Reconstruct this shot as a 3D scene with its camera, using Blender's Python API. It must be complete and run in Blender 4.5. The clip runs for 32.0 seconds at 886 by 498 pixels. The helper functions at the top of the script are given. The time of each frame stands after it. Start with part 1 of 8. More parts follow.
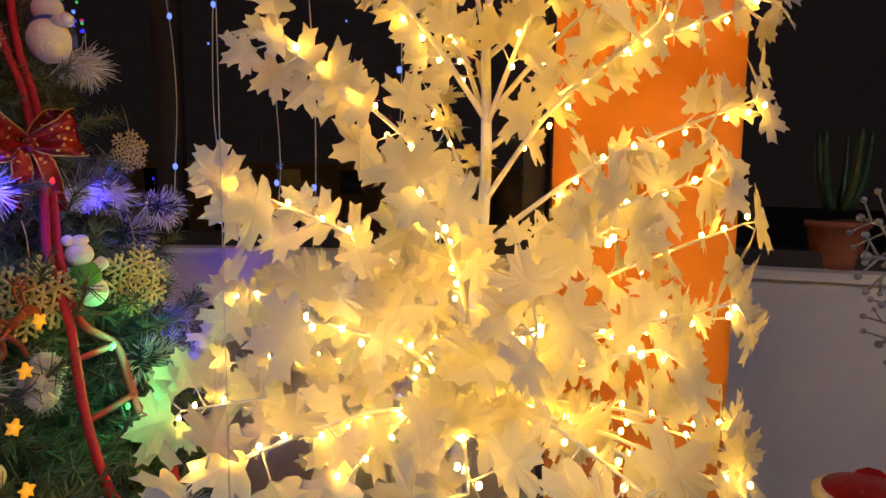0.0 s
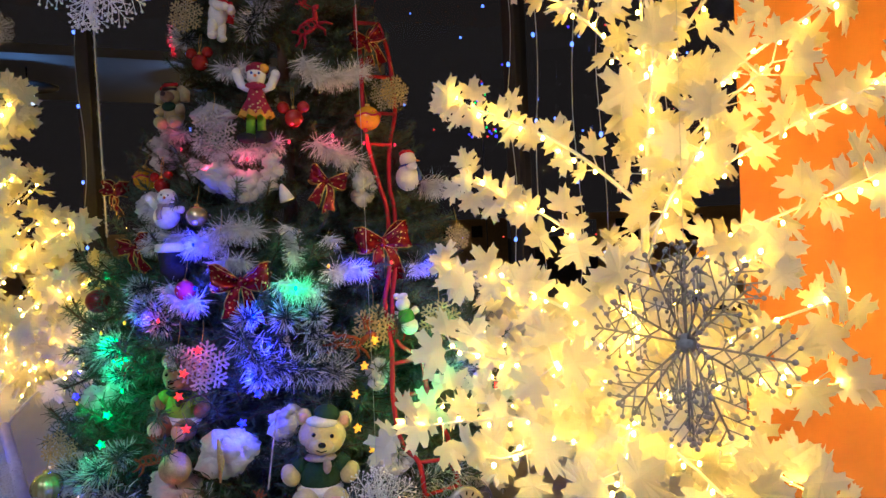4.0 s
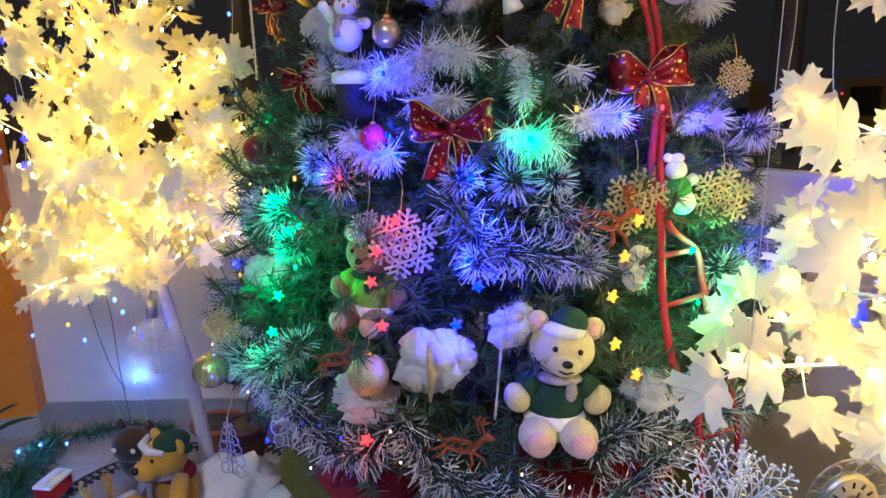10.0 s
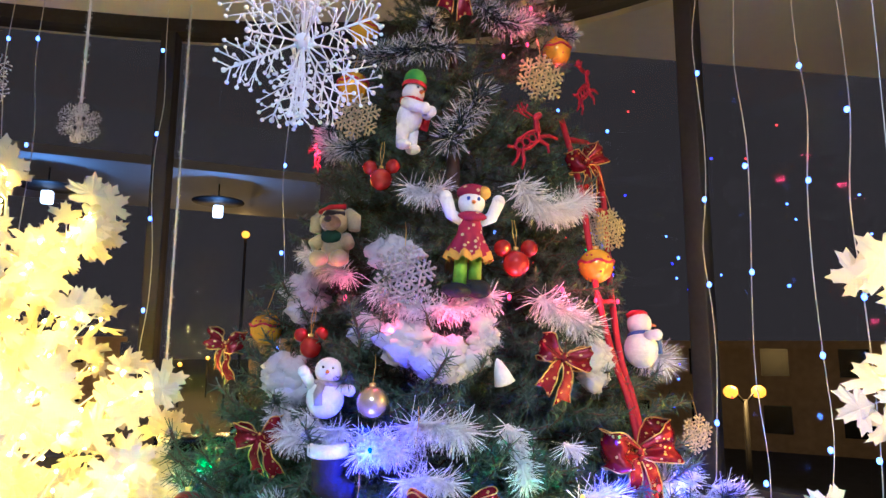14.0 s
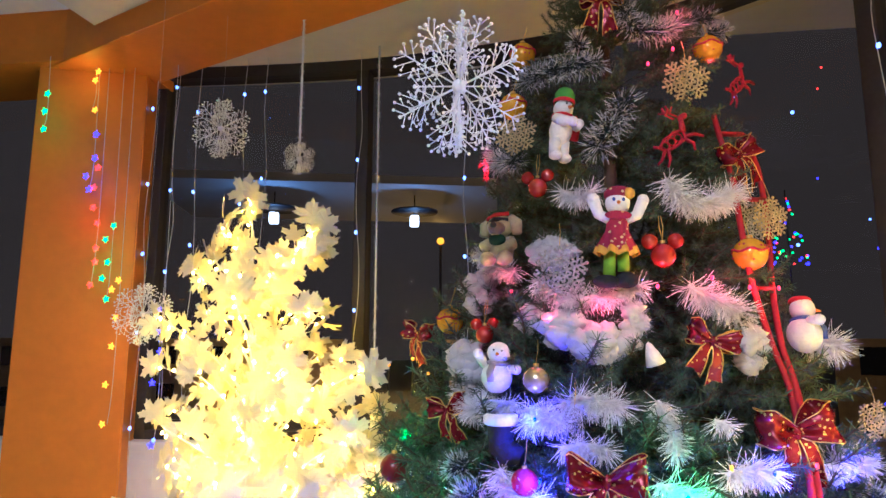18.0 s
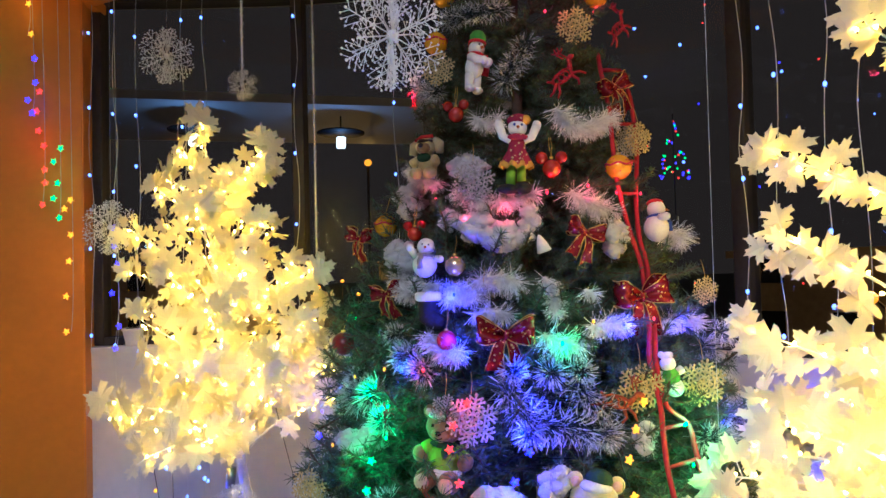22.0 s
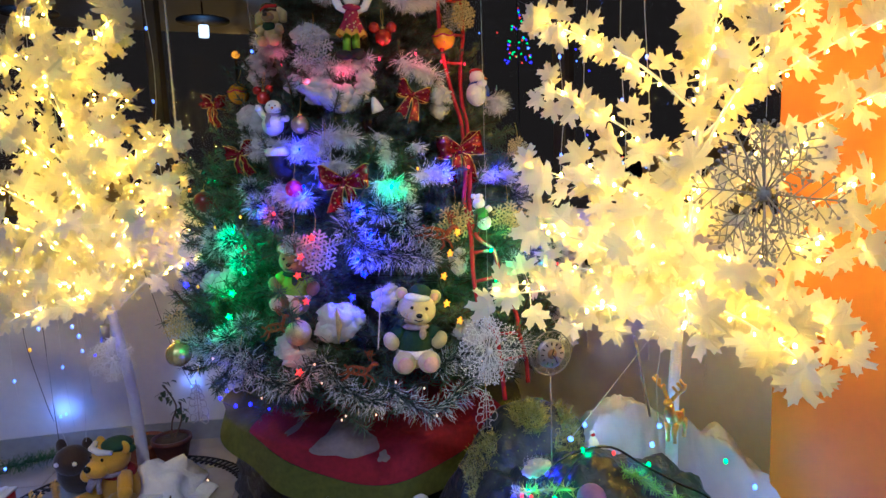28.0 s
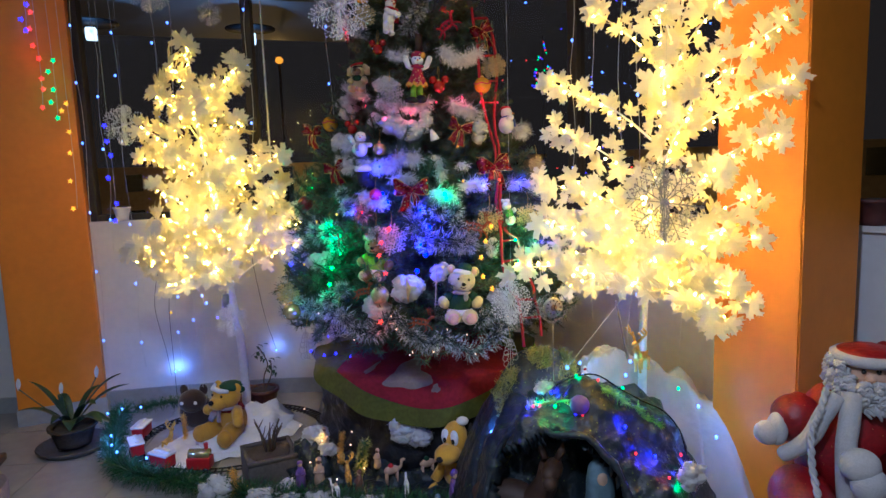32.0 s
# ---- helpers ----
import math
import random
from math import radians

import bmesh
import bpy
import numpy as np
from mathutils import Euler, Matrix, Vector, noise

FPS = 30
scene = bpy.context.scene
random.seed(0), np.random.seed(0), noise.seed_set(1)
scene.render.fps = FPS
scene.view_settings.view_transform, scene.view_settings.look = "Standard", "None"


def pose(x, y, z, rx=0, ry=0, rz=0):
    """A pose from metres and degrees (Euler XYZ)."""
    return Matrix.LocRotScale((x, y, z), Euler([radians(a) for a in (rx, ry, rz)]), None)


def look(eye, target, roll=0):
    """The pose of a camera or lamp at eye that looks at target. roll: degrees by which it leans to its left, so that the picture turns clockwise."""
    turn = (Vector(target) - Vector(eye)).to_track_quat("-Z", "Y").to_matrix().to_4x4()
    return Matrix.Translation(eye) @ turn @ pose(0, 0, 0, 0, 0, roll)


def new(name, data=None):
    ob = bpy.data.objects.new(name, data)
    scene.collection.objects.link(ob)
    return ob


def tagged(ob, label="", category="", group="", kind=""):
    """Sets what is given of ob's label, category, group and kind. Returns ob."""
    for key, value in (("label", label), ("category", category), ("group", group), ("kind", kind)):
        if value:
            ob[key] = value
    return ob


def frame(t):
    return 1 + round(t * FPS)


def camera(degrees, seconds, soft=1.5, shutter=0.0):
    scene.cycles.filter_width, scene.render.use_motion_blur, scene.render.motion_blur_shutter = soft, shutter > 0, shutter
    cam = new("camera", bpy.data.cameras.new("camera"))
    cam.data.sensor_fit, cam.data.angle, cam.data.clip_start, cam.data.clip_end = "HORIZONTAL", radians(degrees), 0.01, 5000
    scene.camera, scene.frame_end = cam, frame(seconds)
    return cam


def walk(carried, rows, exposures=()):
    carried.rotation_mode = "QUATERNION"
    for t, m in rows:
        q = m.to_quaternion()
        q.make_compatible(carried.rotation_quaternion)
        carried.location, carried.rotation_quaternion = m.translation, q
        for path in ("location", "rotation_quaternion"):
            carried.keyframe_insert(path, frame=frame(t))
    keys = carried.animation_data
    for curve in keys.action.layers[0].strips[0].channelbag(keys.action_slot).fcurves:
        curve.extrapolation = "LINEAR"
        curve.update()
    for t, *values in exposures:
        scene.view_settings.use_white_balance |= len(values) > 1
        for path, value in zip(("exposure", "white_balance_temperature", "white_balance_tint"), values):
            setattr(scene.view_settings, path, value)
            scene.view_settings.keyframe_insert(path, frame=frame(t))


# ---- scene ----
cam = camera(69.6, 32.0)
METRES, EYE, TILT, LEAN, TURN = 4.2, 1.40, 0.0, 0.0, -50.0
ROWS = [
    (0.0, 0.0, 0.0, 0.0, 0.06, -6.69, -0.51),
    (0.5, 0.0258, 0.0176, 0.0038, 5.81, -4.92, 1.48),
    (1.0, 0.0551, 0.0269, 0.0121, 17.82, -2.7, -0.38),
    (1.5, 0.0581, 0.0199, 0.0137, 21.97, -0.75, 1.75),
    (2.0, 0.0726, -0.005, 0.015, 23.43, 0.67, 1.51),
    (2.5, 0.0917, -0.0294, 0.0206, 25.13, 0.43, 2.04),
    (4.5, 0.1651, -0.0627, 0.012, 45.78, -3.23, 1.76),
    (5.0, 0.1634, -0.0755, 0.0046, 48.98, -6.21, 0.62),
    (5.5, 0.1577, -0.0771, -0.0045, 52.13, -10.62, 1.16),
    (6.0, 0.1472, -0.0692, -0.0086, 54.02, -12.48, 2.02),
    (6.5, 0.1336, -0.0519, -0.0098, 56.38, -13.53, 1.71),
    (7.0, 0.1195, -0.0429, -0.0115, 58.8, -14.99, 1.91),
    (7.5, 0.0858, -0.0459, -0.0135, 54.25, -16.08, 2.01),
    (8.0, 0.0555, -0.0515, -0.0133, 50.3, -17.22, 2.31),
    (8.5, 0.0416, -0.0506, -0.0129, 48.97, -17.78, 1.65),
    (9.0, 0.0325, -0.0392, -0.0118, 49.51, -17.62, 1.93),
    (9.5, 0.0257, -0.0252, -0.0066, 50.59, -16.28, 1.63),
    (10.0, 0.0235, -0.0204, 0.0015, 51.79, -13.11, 1.33),
    (10.5, 0.0122, -0.0231, 0.0081, 50.68, -10.4, 0.91),
    (11.0, -0.0089, -0.0321, 0.0168, 46.71, -8.03, 0.13),
    (11.5, -0.0193, -0.0352, 0.0237, 44.1, -5.11, -0.87),
    (12.0, -0.0256, -0.0373, 0.029, 42.61, -3.42, 0.33),
    (12.5, -0.0314, -0.0395, 0.0363, 41.92, -1.17, 0.35),
    (13.0, -0.0328, -0.0419, 0.0428, 41.42, 2.73, 0.61),
    (13.5, -0.0312, -0.0428, 0.0495, 40.96, 5.83, 0.63),
    (14.0, -0.0277, -0.0432, 0.0551, 40.45, 8.65, -0.34),
    (14.5, -0.0246, -0.0443, 0.0603, 39.87, 11.52, 0.07),
    (16.5, -0.0068, -0.0478, 0.063, 48.93, 15.42, 1.63),
    (17.0, 0.0051, -0.0462, 0.0596, 53.96, 13.55, 0.59),
    (17.5, 0.0112, -0.0533, 0.0523, 56.47, 10.88, 0.63),
    (18.0, 0.0171, -0.0623, 0.0477, 57.77, 8.69, -0.05),
    (18.5, 0.0221, -0.0762, 0.0428, 56.43, 7.65, 0.02),
    (19.0, 0.0333, -0.0877, 0.0393, 54.0, 6.54, 0.46),
    (19.5, 0.0454, -0.0965, 0.0388, 52.4, 5.67, -0.09),
    (20.0, 0.0561, -0.0999, 0.038, 51.12, 5.3, 0.03),
    (20.5, 0.0716, -0.1031, 0.0377, 51.05, 4.74, 0.44),
    (21.0, 0.0831, -0.1029, 0.0356, 51.43, 4.09, 0.94),
    (21.5, 0.089, -0.1043, 0.0336, 51.68, 3.12, 1.2),
    (22.0, 0.0845, -0.1127, 0.0311, 51.44, 1.61, 1.46),
    (22.5, 0.078, -0.1312, 0.0296, 51.39, 0.84, 1.31),
    (23.0, 0.0781, -0.1446, 0.0289, 51.97, 0.11, 1.15),
    (23.5, 0.0872, -0.153, 0.031, 52.74, -0.2, 0.35),
    (24.0, 0.0954, -0.1515, 0.0332, 53.06, 0.39, 1.05),
    (24.5, 0.1029, -0.1449, 0.0333, 53.19, 0.83, 1.41),
    (25.0, 0.1101, -0.1395, 0.0288, 52.78, 0.61, 1.95),
    (25.5, 0.1106, -0.138, 0.0228, 50.81, -1.21, 2.04),
    (26.0, 0.1122, -0.1348, 0.016, 46.01, -3.26, 2.04),
    (26.5, 0.115, -0.136, 0.0124, 42.15, -4.79, 2.55),
    (28.5, 0.1757, -0.1528, -0.0021, 40.86, -8.51, 2.12),
    (29.0, 0.182, -0.1855, -0.0008, 42.56, -9.66, 3.51),
    (29.5, 0.1872, -0.2018, -0.0002, 44.66, -10.4, 3.09),
    (30.0, 0.2027, -0.2048, 0.0032, 50.97, -9.49, 2.17),
    (30.5, 0.2265, -0.2073, 0.009, 52.78, -7.92, 2.29),
    (31.0, 0.2403, -0.2374, 0.0111, 50.78, -6.96, 2.14),
    (31.5, 0.2562, -0.2689, 0.0121, 47.72, -7.08, 2.63),
    (32.0, 0.2721, -0.2812, 0.0128, 43.91, -7.46, 2.01),
]
# ---- world: night outside, the ceiling lamps of the room, strings of small lamps
EXPO = [(0.0, -1.72, 6500, 30), (1.5, -1.78, 6300, 30), (2.5, -1.5, 6000, 24), (4.5, -0.92, 5350, 15), (6.0, -0.65, 5200, 12), (9.0, -0.40, 5080, 13), (11.0, -0.55, 5250, 13), (13.0, 0.05, 5000, 14), (14.0, 0.45, 5000, 18), (16.5, 1.1, 5300, 20), (18.0, 0.25, 5350, 19), (19.0, -0.15, 5500, 16), (23.0, -0.4, 5450, 13), (26.0, -0.5, 5300, 11), (28.5, -0.85, 5300, 11), (30.0, -0.65, 5150, 12), (32.0, -0.65, 5150, 12)]
walk(cam, [(t, pose(0, 0, EYE, TILT, LEAN, TURN) @ pose(METRES * x, METRES * y, METRES * z, 90 + pitch, roll, yaw)) for t, x, y, z, yaw, pitch, roll in ROWS], EXPO)
world = bpy.data.worlds.new("night")
scene.world = world
world.use_nodes = True
world.node_tree.nodes["Background"].inputs[0].default_value = (0.0200, 0.0158, 0.0132, 1)
world.node_tree.nodes["Background"].inputs[1].default_value = 1.35

K_WARM, K_COLOUR, K_ROOM = 1.0, 4.4, 1.45


def lamp(name, place, watts, colour, radius=0.02):
    data = bpy.data.lights.new(name, "POINT")
    data.energy, data.color, data.shadow_soft_size = watts, colour, radius
    ob = new(name, data)
    ob.location = place
    return ob


WARM_LIGHT, BLUE_LIGHT, GREEN_LIGHT = (1.0, 0.60, 0.10), (0.03, 0.035, 1.0), (0.01, 1.0, 0.22)
RED_LIGHT, YELLOW_LIGHT, PINK_LIGHT, COOL_LIGHT = (1.0, 0.05, 0.03), (1.0, 0.55, 0.03), (1.0, 0.06, 0.14), (0.15, 0.31, 1.0)


def ceiling_light(x, y, watts):
    data = bpy.data.lights.new("ceiling_lamp_light", "AREA")
    data.energy, data.color, data.shape, data.size = watts * K_ROOM, (0.88, 0.92, 1.0), "DISK", 0.34
    ob = new("ceiling_lamp_light", data)
    ob.matrix_world = look((x, y, 3.03), (x, y, 0))


ceiling_light(-0.6, -1.5, 58)
ceiling_light(1.2, -3.4, 9)

# ---- materials
MATS = {}


def mat(name, colour, rough=0.6, metal=0.0, var=0.15, scale=40.0, bump=0.15, glow=0.0, coat=0.0, speck=None, sheen=0.0, depth=0.002):
    m = bpy.data.materials.new(name)
    m.use_nodes = True
    nt = m.node_tree
    b = nt.nodes["Principled BSDF"]
    b.inputs["Roughness"].default_value, b.inputs["Metallic"].default_value = rough, metal
    b.inputs["Coat Weight"].default_value = coat
    b.inputs["Sheen Weight"].default_value = sheen
    tc = nt.nodes.new("ShaderNodeTexCoord")
    n1, n2 = nt.nodes.new("ShaderNodeTexNoise"), nt.nodes.new("ShaderNodeTexNoise")
    for n, s in ((n1, scale), (n2, scale * 0.13)):
        n.inputs["Scale"].default_value, n.inputs["Detail"].default_value = s, 4
        nt.links.new(tc.outputs["Object"], n.inputs["Vector"])
    add = nt.nodes.new("ShaderNodeMath")
    add.operation = "ADD"
    nt.links.new(n1.outputs["Fac"], add.inputs[0])
    nt.links.new(n2.outputs["Fac"], add.inputs[1])
    ramp = nt.nodes.new("ShaderNodeMapRange")
    ramp.inputs["From Min"].default_value, ramp.inputs["From Max"].default_value = 0.7, 1.3
    nt.links.new(add.outputs[0], ramp.inputs["Value"])
    mix = nt.nodes.new("ShaderNodeMix")
    mix.data_type = "RGBA"
    mix.inputs[6].default_value = (*[c * (1 - var) for c in colour], 1)
    mix.inputs[7].default_value = (*[min(1, c * (1 + var)) for c in colour], 1)
    nt.links.new(ramp.outputs[0], mix.inputs[0])
    out = mix.outputs[2]
    if speck:
        vor = nt.nodes.new("ShaderNodeTexVoronoi")
        vor.inputs["Scale"].default_value = speck[1]
        nt.links.new(tc.outputs["Object"], vor.inputs["Vector"])
        less = nt.nodes.new("ShaderNodeMath")
        less.operation = "LESS_THAN"
        less.inputs[1].default_value = speck[2]
        nt.links.new(vor.outputs["Distance"], less.inputs[0])
        mix2 = nt.nodes.new("ShaderNodeMix")
        mix2.data_type = "RGBA"
        mix2.inputs[7].default_value = (*speck[0], 1)
        nt.links.new(less.outputs[0], mix2.inputs[0])
        nt.links.new(out, mix2.inputs[6])
        out = mix2.outputs[2]
    nt.links.new(out, b.inputs["Base Color"])
    if bump:
        bp = nt.nodes.new("ShaderNodeBump")
        bp.inputs["Strength"].default_value, bp.inputs["Distance"].default_value = min(1.0, bump * 3), depth
        nt.links.new(n1.outputs["Fac"], bp.inputs["Height"])
        nt.links.new(bp.outputs["Normal"], b.inputs["Normal"])
    MATS[name] = m
    return m


def glowing(name, colour, strength):
    m = bpy.data.materials.new(name)
    m.use_nodes = True
    b = m.node_tree.nodes["Principled BSDF"]
    b.inputs["Base Color"].default_value = (*[0.04 + 0.30 * c for c in colour], 1)
    b.inputs["Roughness"].default_value = 0.3
    b.inputs["Emission Color"].default_value = (*colour, 1)
    b.inputs["Emission Strength"].default_value = strength
    return m


def leaf_cloth():
    m = bpy.data.materials.new("white_leaf_cloth")
    m.use_nodes = True
    nt = m.node_tree
    nt.nodes.remove(nt.nodes["Principled BSDF"])
    out = nt.nodes["Material Output"]
    d, t, mx = nt.nodes.new("ShaderNodeBsdfDiffuse"), nt.nodes.new("ShaderNodeBsdfTranslucent"), nt.nodes.new("ShaderNodeMixShader")
    info, geo, ramp, tc, nz, bp = [nt.nodes.new("ShaderNode" + k) for k in ("ObjectInfo", "NewGeometry", "ValToRGB", "TexCoord", "TexNoise", "Bump")]
    add = nt.nodes.new("ShaderNodeMath")
    add.operation = "FRACT"
    plus = nt.nodes.new("ShaderNodeMath")
    nt.links.new(info.outputs["Random"], plus.inputs[0])
    nt.links.new(geo.outputs["Random Per Island"], plus.inputs[1])
    nt.links.new(plus.outputs[0], add.inputs[0])
    ramp.color_ramp.elements[0].color, ramp.color_ramp.elements[1].color = (0.70, 0.66, 0.54, 1), (0.87, 0.82, 0.66, 1)
    nt.links.new(add.outputs[0], ramp.inputs[0])
    nz.inputs["Scale"].default_value, nz.inputs["Detail"].default_value = 160, 3
    nt.links.new(tc.outputs["Object"], nz.inputs["Vector"])
    nt.links.new(nz.outputs["Fac"], bp.inputs["Height"])
    bp.inputs["Strength"].default_value, bp.inputs["Distance"].default_value = 0.35, 0.002
    for s in (d, t):
        nt.links.new(ramp.outputs[0], s.inputs["Color"])
        nt.links.new(bp.outputs[0], s.inputs["Normal"])
    mx.inputs[0].default_value = 0.46
    nt.links.new(d.outputs[0], mx.inputs[1])
    nt.links.new(t.outputs[0], mx.inputs[2])
    nt.links.new(mx.outputs[0], out.inputs["Surface"])
    return m


def clear_glass():
    m = bpy.data.materials.new("window_glass")
    m.use_nodes = True
    nt = m.node_tree
    nt.nodes.remove(nt.nodes["Principled BSDF"])
    out = nt.nodes["Material Output"]
    tr, gl, mx, fr = [nt.nodes.new("ShaderNode" + k) for k in ("BsdfTransparent", "BsdfGlossy", "MixShader", "Fresnel")]
    tr.inputs[0].default_value = (0.80, 0.83, 0.84, 1)
    gl.inputs["Roughness"].default_value = 0.02
    fr.inputs["IOR"].default_value = 1.35
    nt.links.new(fr.outputs[0], mx.inputs[0])
    nt.links.new(tr.outputs[0], mx.inputs[1])
    nt.links.new(gl.outputs[0], mx.inputs[2])
    nt.links.new(mx.outputs[0], out.inputs["Surface"])
    return m


def island_mix(name, dark, light, rough=0.5, metal=0.0):
    m = bpy.data.materials.new(name)
    m.use_nodes = True
    nt = m.node_tree
    b = nt.nodes["Principled BSDF"]
    b.inputs["Roughness"].default_value, b.inputs["Metallic"].default_value = rough, metal
    geo, info, ramp, plus, fract = [nt.nodes.new("ShaderNode" + k) for k in ("NewGeometry", "ObjectInfo", "ValToRGB", "Math", "Math")]
    fract.operation = "FRACT"
    nt.links.new(geo.outputs["Random Per Island"], plus.inputs[0])
    nt.links.new(info.outputs["Random"], plus.inputs[1])
    nt.links.new(plus.outputs[0], fract.inputs[0])
    nt.links.new(fract.outputs[0], ramp.inputs[0])
    ramp.color_ramp.elements[0].color, ramp.color_ramp.elements[1].color = (*dark, 1), (*light, 1)
    nt.links.new(ramp.outputs[0], b.inputs["Base Color"])
    return m


M_WALL = mat("cream_wall_paint", (0.68, 0.67, 0.65), 0.55, var=0.05, scale=25, bump=0.08)
M_GREYWALL = mat("grey_white_wall_paint", (0.60, 0.62, 0.64), 0.6, var=0.05, scale=25, bump=0.08)
M_ORANGE = mat("orange_wall_paint", (0.66, 0.215, 0.007), 0.5, var=0.06, scale=22, bump=0.08)
M_CEIL = mat("cream_ceiling_paint", (0.72, 0.66, 0.52), 0.8, var=0.04, scale=18, bump=0.05)
M_CEILW = mat("white_ceiling_paint", (0.78, 0.78, 0.78), 0.8, var=0.04, scale=18, bump=0.05)
M_TILE = mat("beige_floor_tile", (0.31, 0.285, 0.25), 0.42, var=0.12, scale=14, bump=0.03)
M_GROUT = mat("grey_grout", (0.22, 0.205, 0.185), 0.9, var=0.2, scale=90)
M_SKIRT = mat("grey_skirting_tile", (0.30, 0.32, 0.33), 0.35, var=0.12, scale=25, bump=0.03)
M_FRAME = mat("dark_bronze_metal", (0.030, 0.028, 0.029), 0.6, metal=0.25, var=0.2, scale=60, bump=0.04)
M_GLASS = clear_glass()
M_NEEDLE = island_mix("fir_needle_green", (0.034, 0.064, 0.042), (0.090, 0.150, 0.082), 0.5)
M_BARK = mat("brown_wire_bark", (0.08, 0.055, 0.035), 0.8, var=0.3)
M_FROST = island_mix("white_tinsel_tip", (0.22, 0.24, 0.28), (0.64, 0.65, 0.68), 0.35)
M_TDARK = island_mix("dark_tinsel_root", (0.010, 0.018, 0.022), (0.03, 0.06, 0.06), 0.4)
M_WTINSEL = island_mix("white_tinsel", (0.66, 0.66, 0.66), (0.93, 0.93, 0.93), 0.45)
M_GTINSEL = island_mix("green_tinsel", (0.012, 0.052, 0.02), (0.045, 0.155, 0.05), 0.4)
M_LTINSEL = island_mix("lime_green_tinsel", (0.06, 0.26, 0.02), (0.28, 0.62, 0.08), 0.35)
M_GOLDTINSEL = island_mix("gold_green_tinsel", (0.28, 0.27, 0.06), (0.60, 0.55, 0.22), 0.35, 0.4)
M_COTTON = mat("white_cotton", (0.50, 0.50, 0.51), 0.95, var=0.06, scale=70, bump=0.3, sheen=0.3, depth=0.004)
M_PLUSHW = mat("white_plush", (0.80, 0.78, 0.75), 0.95, var=0.08, scale=160, bump=0.33, sheen=0.4)
M_PLUSHC = mat("cream_plush", (0.62, 0.52, 0.26), 0.95, var=0.10, scale=160, bump=0.33, sheen=0.4)
M_PLUSHY = mat("mustard_yellow_plush", (0.66, 0.36, 0.03), 0.95, var=0.12, scale=160, bump=0.33, sheen=0.3)
M_OCHRE = mat("ochre_plush", (0.50, 0.26, 0.025), 0.95, var=0.12, scale=160, bump=0.33, sheen=0.2)
M_PLUSHD = mat("dark_brown_plush", (0.035, 0.021, 0.015), 0.95, var=0.2, scale=160, bump=0.33, sheen=0.3)
M_PLUSHT = mat("tan_plush", (0.27, 0.16, 0.075), 0.95, var=0.15, scale=160, bump=0.33, sheen=0.3)
M_PINKP = mat("pink_plush", (0.72, 0.42, 0.36), 0.95, var=0.1, scale=160, bump=0.33)
M_GREENF = mat("dark_green_felt", (0.012, 0.055, 0.028), 0.9, var=0.2, scale=120, bump=0.3)
M_LIME = mat("lime_green_felt", (0.22, 0.48, 0.03), 0.9, var=0.12, scale=120, bump=0.3)
M_GRASSF = mat("bright_green_felt", (0.06, 0.30, 0.04), 0.9, var=0.12, scale=120, bump=0.3)
M_REDF = mat("red_felt", (0.52, 0.018, 0.028), 0.85, var=0.18, scale=120, bump=0.3)
M_BLACKF = mat("black_felt", (0.012, 0.012, 0.014), 0.9, var=0.3, scale=120, bump=0.3)
M_BLACK = mat("black_plastic", (0.012, 0.012, 0.012), 0.25, var=0.1, bump=0)
M_NOSE = mat("orange_nose_felt", (0.75, 0.22, 0.04), 0.8, var=0.1)
M_BLUEF = mat("blue_felt", (0.06, 0.10, 0.34), 0.9, var=0.15, scale=120, bump=0.3)
M_SCARF = mat("striped_grey_scarf", (0.36, 0.30, 0.32), 0.9, var=0.3, scale=90, bump=0.3)
M_FLORAL = mat("red_floral_cloth", (0.33, 0.012, 0.05), 0.85, var=0.25, scale=60, speck=((0.62, 0.45, 0.22), 85, 0.26))
M_SATIN = mat("red_foil_ribbon", (0.19, 0.007, 0.014), 0.24, metal=0.4, var=0.3, scale=70, bump=0.28, speck=((0.62, 0.40, 0.12), 75, 0.24))
M_GOLD = mat("gold_trim", (0.80, 0.52, 0.14), 0.40, metal=0.75, var=0.2, scale=120, bump=0.1)
M_GLIT_S = mat("silver_glitter", (0.44, 0.42, 0.40), 0.42, metal=0.35, var=0.35, scale=420, bump=0.33)
M_GLIT_G = mat("gold_glitter", (0.54, 0.44, 0.22), 0.42, metal=0.45, var=0.35, scale=420, bump=0.33)
M_GLIT_R = mat("red_glitter", (0.40, 0.014, 0.040), 0.40, metal=0.35, var=0.4, scale=420, bump=0.33)
M_GLIT_B = mat("rust_glitter", (0.30, 0.07, 0.03), 0.40, metal=0.3, var=0.4, scale=420, bump=0.33)
M_REDBALL = mat("shiny_red_ball", (0.44, 0.018, 0.012), 0.10, metal=0.35, var=0.06, bump=0, coat=1.0)
M_MATRED = mat("matt_red_glitter_ball", (0.55, 0.02, 0.06), 0.45, metal=0.2, var=0.25, scale=380, bump=0.3)
M_GOLDBALL = mat("champagne_gold_ball", (0.66, 0.53, 0.25), 0.22, metal=0.7, var=0.12, scale=90, bump=0.2)
M_SATGOLD = mat("satin_gold_glitter_ball", (0.50, 0.42, 0.24), 0.45, metal=0.35, var=0.25, scale=320, bump=0.25)
M_YPLAIN = mat("yellow_glossy_ball", (0.78, 0.40, 0.02), 0.22, metal=0.15, var=0.10, scale=120, bump=0.05)
